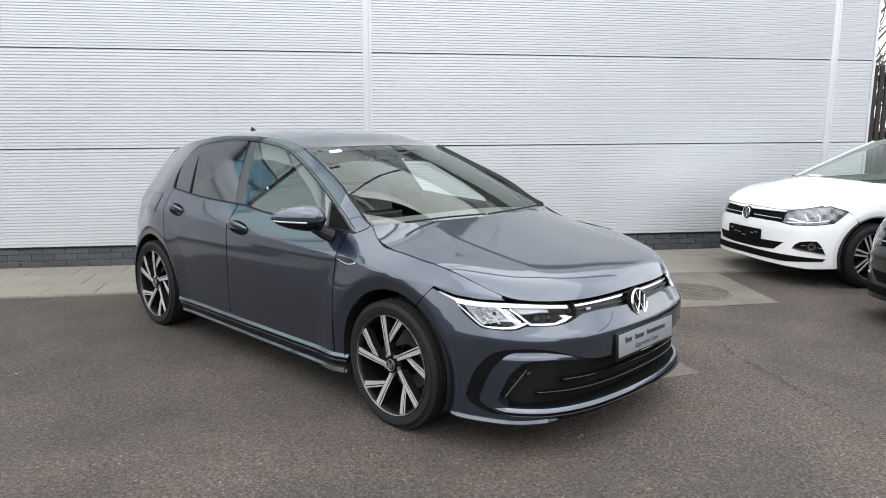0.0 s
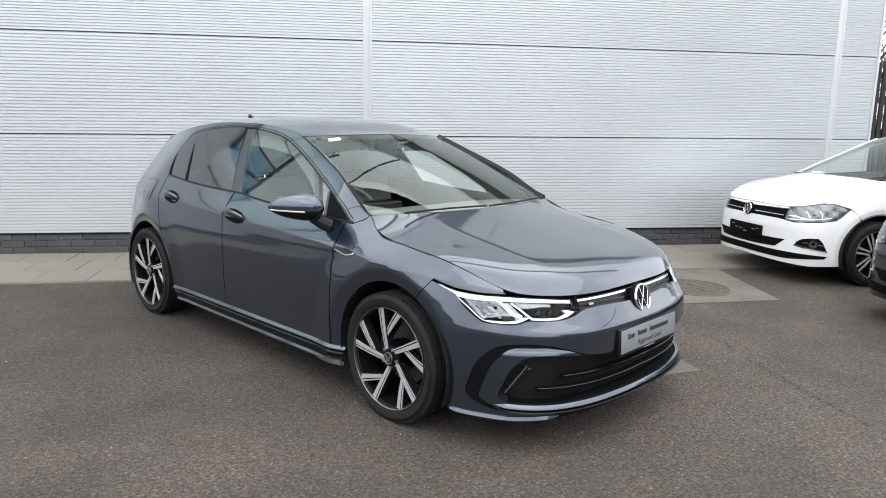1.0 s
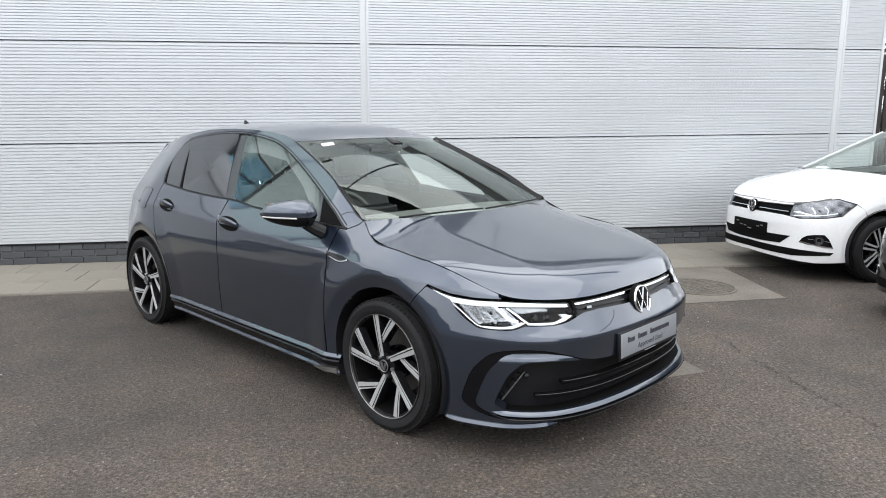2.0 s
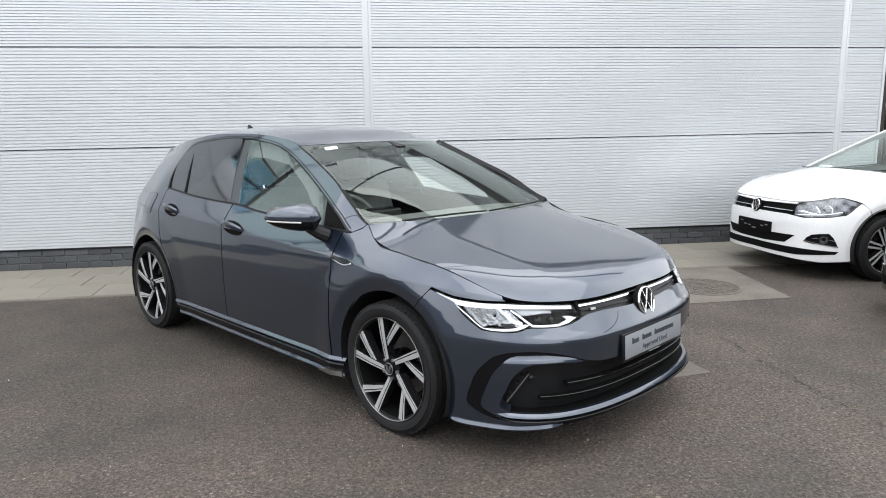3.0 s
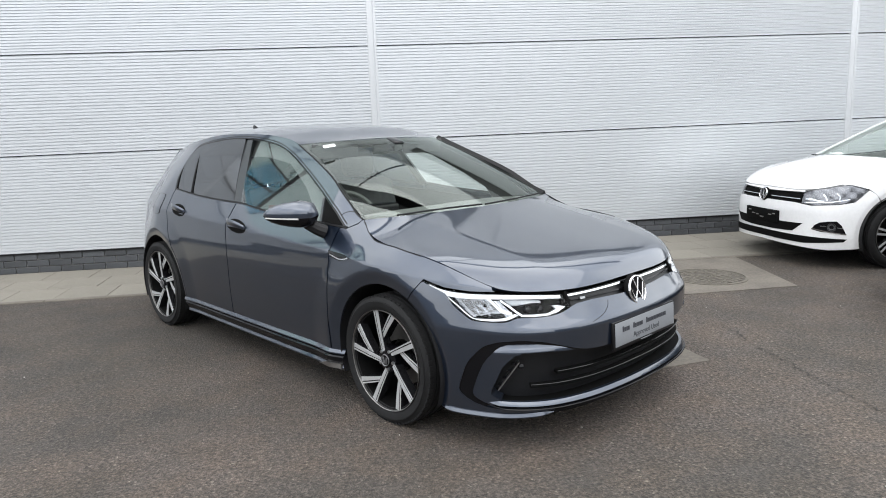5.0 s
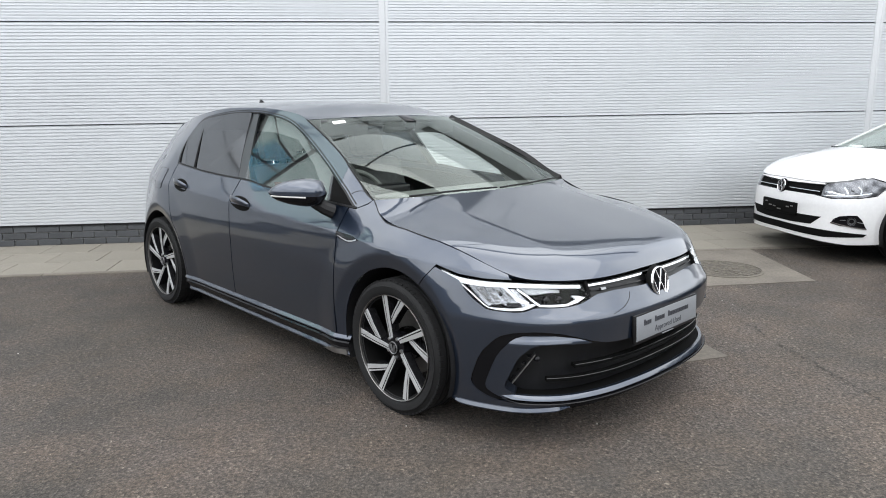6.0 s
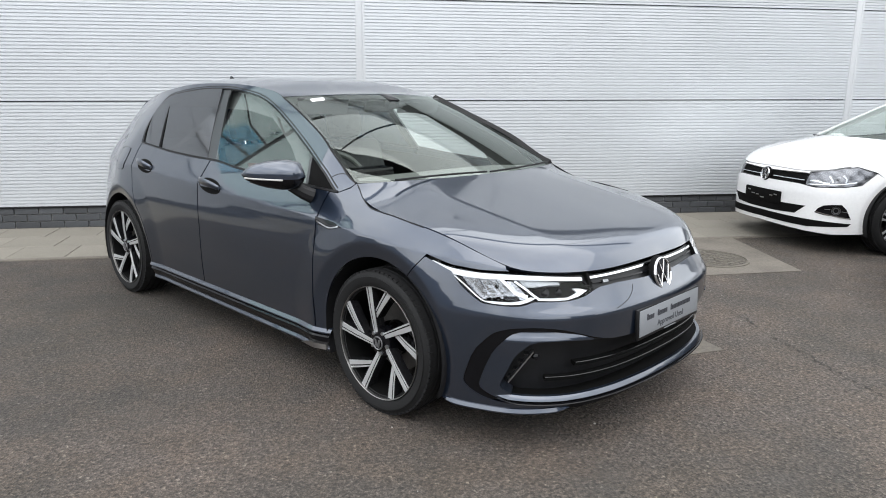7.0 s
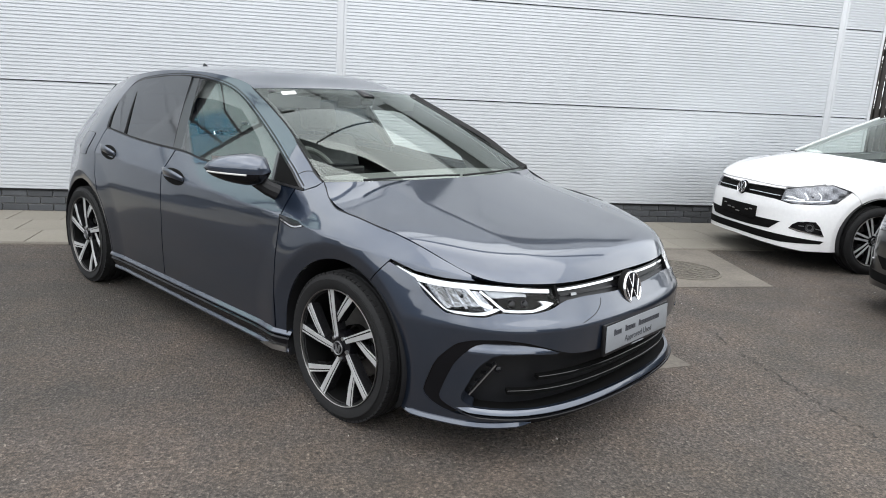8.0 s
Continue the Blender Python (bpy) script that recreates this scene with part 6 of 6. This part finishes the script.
def cabin(car):
    bm = bmesh.new()
    # dashboard: a swept section across the car
    prof = [(-0.22, 0.945), (-0.40, 0.958), (-0.58, 0.945), (-0.68, 0.905), (-0.70, 0.86), (-0.66, 0.78), (-0.60, 0.60), (-0.30, 0.55)]
    ys = np.linspace(-0.72, 0.72, 17)
    rows = []
    for y in ys:
        rows.append([(x + 0.06 * (1 - (y / 0.72) ** 2), y, z - 0.02 * abs(y / 0.72) ** 3) for x, z in prof])
    sheet("dashboard", rows, M_CABIN, car, "dark dashboard top")
    bm = bmesh.new()
    box(bm, (-0.72, -0.52, 0.905), (-0.60, -0.22, 0.975), 0.015)
    part("instrument_screen", bm, M_GLOSS, car, "black instrument display")
    bm = bmesh.new()
    m = pose(-0.86, -0.37, 0.865, 0, 62, 0)
    ring = [Vector((0.185 * math.cos(2 * math.pi * k / 40), 0.185 * math.sin(2 * math.pi * k / 40), 0)) for k in range(41)]
    tube(bm, [m @ q for q in ring], 0.015, 8, cap=False)
    for a in (0, 180, 270):
        tube(bm, [m @ Vector((0, 0, -0.02)), m @ Vector((0.18 * math.cos(radians(a + 90)), 0.18 * math.sin(radians(a + 90)), 0))], 0.02, 6)
    part("steering_wheel", bm, M_CABIN, car, "dark leather steering wheel")
    for y in (-0.37, 0.37):
        seat(car, -1.28, y)
    for y in (-0.36, 0.36):
        seat(car, -2.12, y)
    bm = bmesh.new()
    box(bm, (-3.0, -0.70, 0.24), (-0.40, 0.70, 0.27))
    box(bm, (-3.0, -0.68, 0.27), (-2.62, 0.68, 0.92), 0.02)
    part("cabin_floor", bm, M_CABIN, car, "dark carpet and parcel shelf")
    bm = bmesh.new()
    box(bm, (-0.01, -0.11, -0.03), (0.015, 0.11, 0.035), 0.012, pose(-0.98, 0, 1.275, 0, 15, 0))
    box(bm, (-0.02, -0.04, 0.0), (0.08, 0.04, 0.06), 0.01, pose(-0.93, 0, 1.29, 0, 20, 0))
    part("interior_mirror", bm, M_GLOSS, car, "black interior mirror")
    for s in (-1, 1):
        bm = bmesh.new()
        box(bm, (-0.17, -0.006, -0.07), (0.17, 0.006, 0.02), 0.005, pose(-1.02, 0.36 * s, 1.305, 0, 12, 0) @ pose(0, 0, 0, 0, 0, 90))
        part("sun_visor", bm, M_CLOTH, car, "grey sun visor")


golf()

# ---- the two smaller hatchbacks by the wall ----
P_ARCH_F, P_ARCH_R = (0.0, 0.305), (-2.551, 0.305)
P_RAIL = [(-1.135, 1.350), (-1.25, 1.368), (-1.45, 1.389), (-1.709, 1.400), (-2.05, 1.395), (-2.40, 1.362), (-2.70, 1.330), (-2.92, 1.300)]
P_SCREEN = [(-0.290, 0.945), (-0.365, 0.987), (-0.490, 1.050), (-0.655, 1.124), (-0.813, 1.206), (-1.008, 1.298), (-1.135, 1.350)]
P_SHUT = [(-0.235, 0.955), (-0.10, 0.915), (0.20, 0.875), (0.40, 0.820), (0.53, 0.778)]
P_LEAD = [(0.53, 0.778), (0.62, 0.758), (0.74, 0.738), (0.876, 0.722), (1.05, 0.720), (1.20, 0.722), (1.3939, 0.724)]
P_LAMP = [(0.893, 0.690), (0.876, 0.708), (0.70, 0.742), (0.60, 0.758), (0.471, 0.772), (0.314, 0.728), (0.433, 0.625), (0.568, 0.601), (0.795, 0.586), (0.90, 0.600)]
P_SLOT = [(0.482, 0.283), (0.843, 0.296), (1.329, 0.301), (1.3939, 0.302), (1.3939, 0.237), (0.832, 0.230), (0.509, 0.257)]
P_INTAKE = [(0.859, 0.411), (1.10, 0.408), (1.3939, 0.412), (1.3939, 0.322), (1.20, 0.322), (0.962, 0.332)]
P_FOG = [(0.778, 0.364), (0.751, 0.405), (0.709, 0.431), (0.640, 0.443), (0.570, 0.446), (0.532, 0.408), (0.494, 0.334), (0.588, 0.340), (0.698, 0.346)]


M_LAMPGREY = mat("grey_lamp_reflector", (0.20, 0.20, 0.21), rough=0.3, metal=0.9, vary=0.4, scale=25)


def sq(points):
    """The larger car's lines drawn in to the shorter wheelbase."""
    return [(u * 0.974 + (0.03 if u > -1.6 else 0.0), z + 0.012) for u, z in points]


def small_hatch(at, coat, label, group_words):
    F = POLO
    C = F.front
    car = empty("car", at, label, "car")
    both = (-1, 1)
    top, low = sq(DLO_TOP), sq(DLO_LOW)
    arch_f, arch_r = arc(*P_ARCH_F, 0.37, 192, 58, 22), arc(*P_ARCH_R, 0.37, 188, -6, 24)
    for s in both:
        wing = [(-0.41, 0.25), (-0.40, 0.915), (-0.32, 0.918), (-0.265, 0.945)] + P_SHUT + [(0.525, 0.768), (0.471, 0.777), (0.31, 0.733), (0.255, 0.69)] + arch_f[::-1] + [(-0.352, 0.25)]
        skin("front_wing", F, wing, coat, car, (s,), thick=0.02, step=0.016)
        skin("front_door", F, [(-0.418, 0.25), (-0.408, 0.918)] + [(u, z - 0.004) for u, z in between(low, -0.41, -1.43)] + [(-1.44, 0.25)], coat, car, (s,))
        rear = [(-1.447, 0.25)] + [(u, z - 0.004) for u, z in between(low, -1.437, -2.33)] + [(-2.33, 0.90), (-2.27, 0.64)] + arc(*P_ARCH_R, 0.42, 46, -7, 8)
        skin("rear_door", F, rear, coat, car, (s,))
        side = sq(P_SCREEN) + sq(P_RAIL)[1:] + [(-2.96, 1.285), (-3.05, 1.05), (-3.12, 0.92), (-3.12, 0.30), (-2.92, 0.262)] + arch_r + arc(*P_ARCH_R, 0.415, -7, 46, 8) + [(-2.278, 0.64), (-2.338, 0.90), (-2.345, 1.036)] + top + [(-0.312, 0.925), (-0.262, 0.950)]
        skin("side_frame", F, side, coat, car, (s,), thick=0.02)
        skin("tailgate", F, [(-2.967, 1.285), (-3.057, 1.05), (-3.127, 0.92), (-3.127, 0.25), (F.back, 0.25), (F.back, 1.28)], coat, car, (s,))
        skin("window_pane", F, [q for q in top] + low[::-1][1:-1], M_SIDEGLASS, car, (s,), -0.010, 0.004, 0.06, "tinted side glass")
        strip_along("belt_trim", F, low, 0.016, M_SEAL, car, s, 0.004, 0.012)
        skin("side_skirt", F, [(-2.16, 0.24), (-2.10, 0.16), (-0.38, 0.16), (-0.35, 0.24)], coat, car, (s,), 0.004, 0.04, 0.05)
        skin("inner_shell", F, [(-2.3, 0.96), (-2.3, 0.62), (-2.12, 0.2), (-0.40, 0.2), (-0.40, 0.9)], M_PLASTIC, car, (s,), -0.035, 0.004, 0.1)
        lamp = skin("headlamp", F, P_LAMP, M_LENS, car, (s,), 0.002, 0.005, 0.05, "clear headlamp lens")
        skin("lamp_housing", F, P_LAMP, M_LAMPGREY, lamp, (s,), lambda u, z: -0.014 + 0.004 * np.sin(u * 45) * np.sin(z * 60), 0.006, 0.03, "silver lamp reflector")
        for cu, cz, r in ((0.62, 0.672, 0.027), (0.75, 0.655, 0.023)):
            p, nrm = F.at(cu, cz) * np.array([1, s, 1]), F.normal(np.array([cu]), np.array([cz]))[0] * np.array([1, s, 1])
            bm = bmesh.new()
            lathe(bm, [(0, 0.004), (r * 0.7, 0.0), (r, -0.008), (r * 1.1, 0.0), (r * 1.1, -0.02)], axis="z", steps=24,
                  m=Matrix.Translation(Vector(p - nrm * 0.014)) @ Vector(nrm).to_track_quat("Z", "Y").to_matrix().to_4x4())
            part("projector", bm, M_LAMPGREY, lamp, "smoked round projector")
        strip_along("light_strip", F, [(0.87, 0.606), (0.72, 0.612), (0.60, 0.622), (0.47, 0.645)], 0.007, M_CHROME, lamp, s, -0.008, 0.01)
        strip_along("chrome_blade", F, [(0.87, 0.640), (0.80, 0.640), (0.74, 0.628), (0.69, 0.625)], 0.012, M_CHROME, lamp, s, -0.012, 0.01)
        strip_along("chrome_blade", F, [(0.70, 0.690), (0.675, 0.660), (0.66, 0.632)], 0.014, M_SATIN, lamp, s, -0.010, 0.01)
        strip_along("chrome_blade", F, [(0.585, 0.700), (0.555, 0.670), (0.56, 0.635)], 0.010, M_SATIN, lamp, s, -0.010, 0.01)
        fog = skin("fog_lamp_surround", F, P_FOG, M_GLOSS, car, (s,), 0.003, 0.01, 0.04, "black fog lamp surround")
        p, nrm = F.at(0.61, 0.392) * np.array([1, s, 1]), F.normal(np.array([0.61]), np.array([0.392]))[0] * np.array([1, s, 1])
        bm = bmesh.new()
        lathe(bm, [(0, 0.002), (0.018, 0.002), (0.021, 0.006), (0.026, 0.006), (0.028, 0.001), (0.036, 0.003), (0.038, -0.01)], axis="z", steps=24, m=Matrix.Translation(Vector(p)) @ Vector(nrm).to_track_quat("Z", "Y").to_matrix().to_4x4())
        part("fog_lamp", bm, M_LAMPGREY, fog, "round clear fog lamp")
        strip_along("fog_fin", F, [(0.70, 0.398), (0.655, 0.400)], 0.004, M_SATIN, fog, s, 0.004, 0.006)
        strip_along("fog_fin", F, [(0.565, 0.388), (0.515, 0.380)], 0.004, M_SATIN, fog, s, 0.004, 0.006)
        strip_along("fog_trim", F, [(0.775, 0.372), (0.617, 0.343), (0.49, 0.328)], 0.008, M_CHROME, fog, s, 0.006, 0.008)
        bm = bmesh.new()
        box(bm, (-0.07, -0.10, -0.06), (0.07, 0.10, 0.075), 0.05, pose(-0.50, 0.935, 1.0, 0, 0, 12) if s > 0 else pose(-0.64, -0.90, 0.90, 0, 0, 80), 4)
        mir = part("door_mirror", bm, coat, car, "painted door mirror")
        bm = bmesh.new()
        tube(bm, [(-0.47, 0.80 * s, 0.93), (-0.49, 0.88 * s, 0.955)], 0.028, 8)
        part("foot", bm, M_PLASTIC, mir)
    bumper = arc(*P_ARCH_F, 0.37, -18, 56, 14) + [(0.25, 0.684), (0.308, 0.722), (0.430, 0.618), (0.568, 0.594), (0.795, 0.579), (0.90, 0.593), (0.967, 0.600), (1.15, 0.602), (C, 0.602), (C, 0.204), (0.94, 0.192), (0.633, 0.177), (0.36, 0.196)]
    b = skin("front_bumper", F, bumper, coat, car, both, 0.0, 0.04, 0.016, "painted front bumper")
    skin("nose_panel", F, [(0.895, 0.700), (1.05, 0.698), (C, 0.690), (C, 0.716), (1.20, 0.714), (1.05, 0.712), (0.885, 0.712)], coat, b, both, 0.0, 0.02, 0.04)
    g = skin("grille", F, [(0.905, 0.602), (0.967, 0.608), (1.15, 0.610), (C, 0.610), (C, 0.684), (1.05, 0.692), (0.90, 0.692)], M_MESH, car, both, -0.018, 0.01, 0.04, "black slatted grille")
    for z0 in (0.636,):
        for s in both:
            strip_along("grille_bar", F, [(0.915, z0), (1.15, z0 + 0.002), (1.32, z0 + 0.002)], 0.006, M_CHROME, g, s, -0.006, 0.012, "thin chrome grille strip")
    skin("intake", F, P_INTAKE, M_MESH, b, both, 0.003, 0.006, 0.05, "black lower intake")
    skin("lower_slot", F, P_SLOT, M_MESH, b, both, 0.003, 0.006, 0.05, "black lower slot")
    badge(car, Matrix.Translation((0.792, 0, 0.648)) @ pose(0, 0, 0, 0, -10, 0), 0.066)
    root = new("front_plate")
    root.parent = car
    root.matrix_local = Matrix.Translation((0.806, 0, 0.445))
    root["label"] = "black plate holder with faint grey bars"
    bm = bmesh.new()
    box(bm, (-0.02, -0.262, -0.058), (0.004, 0.262, 0.058), 0.005)
    part("plate_holder", bm, M_MESH, root)
    for y, z, w in ((-0.215, 0.020, 0.040), (-0.155, -0.010, 0.050), (-0.085, -0.014, 0.040), (-0.020, -0.032, 0.060), (0.120, 0.004, 0.045), (0.185, 0.018, 0.040)):
        bm = bmesh.new()
        box(bm, (0.004, y, z), (0.007, y + w, z + 0.010), 0.001)
        part("print_bar", bm, M_DISC, root)
    bonnet(F, car, coat, P_SHUT, P_LEAD, 0.735, (-0.075, 0.165, 0.990, 0.030), (0.062, 0.006, 8), "smooth painted bonnet")
    screen_and_roof(F, car, coat, sq(P_SCREEN), sq(P_RAIL), [(-3.1, 1.345), (-2.85, 1.375), (-2.5, 1.42), (-2.0, 1.455), (-1.6, 1.458), (-1.2, 1.432), (-0.90, 1.378)], (-0.10, -0.93, 0.962, 1.375), 0.004)
    rows = [[(x + 0.05 * (1 - (y / 0.72) ** 2), y, z) for x, z in ((-0.24, 0.955), (-0.45, 0.965), (-0.64, 0.93), (-0.66, 0.80), (-0.60, 0.60))] for y in np.linspace(-0.72, 0.72, 13)]
    sheet("dashboard", rows, M_CABIN, car, "dark dashboard")
    for y in (-0.36, 0.36):
        seat(car, -1.26, y)
    bm = bmesh.new()
    box(bm, (-3.0, -0.62, 0.16), (0.5, 0.62, 0.24), 0.01)
    box(bm, (-0.40, -0.56, 0.24), (0.55, 0.56, 0.62), 0.03)
    box(bm, (-3.0, -0.62, 0.24), (-2.5, 0.62, 0.90), 0.03)
    part("underbody", bm, M_PLASTIC, car, "black underbody")
    liner(car, F, 0.0, 0.855, 0.372)
    liner(car, F, -2.551, 0.855, 0.372)
    for x in (0.0, -2.551):
        for s in both:
            wheel("wheel", car, pose(x, 0.745 * s, 0.305, 0, 7 if x else 0, 0 if s < 0 else 180), radius=0.308, rim=0.222, width=0.20, style="seven", label="silver multi-spoke alloy wheel")
    return car


small_hatch(pose(7.70, -1.53, 0, 0, 0, -181), M_WHITE, "white five-door hatchback parked beside the wall", "white")
small_hatch(pose(7.50, -3.86, 0, 0, 0, -181), M_BLACKCAR, "black hatchback parked next to a white car", "black")

# ---- bricks of the wall base and slabs of the footway ----
def piece_mesh(name, lo, hi, bevel, material):
    bm = bmesh.new()
    box(bm, lo, hi, bevel, segments=1)
    bmesh.ops.recalc_face_normals(bm, faces=bm.faces)
    me = bpy.data.meshes.new(name)
    bm.to_mesh(me)
    bm.free()
    me.materials.append(material)
    return me


def bricks():
    base = bpy.data.objects["baseboard"]
    rng = random.Random(2)
    me = piece_mesh("brick", (0.004, -0.006, 0.0), (0.221, 0.02, 0.063), 0.004, M_BRICK)
    for row in range(3):
        for k in range(50):
            x = -1.62 + 0.225 * k + (0.1125 if row % 2 else 0.0)
            if x + 0.221 > WALL_END - 0.02:
                continue
            b = new("brick", me)
            b.parent = base
            b.location = (x, rng.uniform(-0.002, 0.002), 0.004 + row * 0.0705)
    bm = bmesh.new()
    for row in range(3):
        for k in range(56):
            x = -14.3 + 0.225 * k + (0.1125 if row % 2 else 0.0)
            if x < -1.75:
                z = 0.004 + row * 0.0705
                box(bm, (x + 0.004, -0.006, z), (x + 0.221, 0.02, z + 0.063))
    tagged(part("brick_run", bm, M_BRICK, base, smooth=False), kind="stuff")


def slabs():
    rng = random.Random(3)
    me = piece_mesh("slab", (0.003, 0.003, -0.03), (0.447, 0.452, 0.009), 0.003, M_SLAB)
    for row in range(3):
        for k in range(34):
            x = -3.0 + 0.45 * k + 0.225 * (row % 2)
            s = new("slab", me)
            s.parent = PAVEMENT
            s.location = (x, -1.398 + 0.4565 * row, rng.uniform(-0.0012, 0.0012))
    bm = bmesh.new()
    for row in range(3):
        for k in range(84):
            x = -14.3 + 0.45 * k + 0.225 * (row % 2)
            if x < -3.2 or x > 12.4:
                y = -1.398 + 0.4565 * row
                box(bm, (x + 0.003, y + 0.003, -0.03), (x + 0.447, y + 0.452, 0.009))
    tagged(part("slab_run", bm, M_SLAB, PAVEMENT, smooth=False), kind="stuff")


bricks()
slabs()
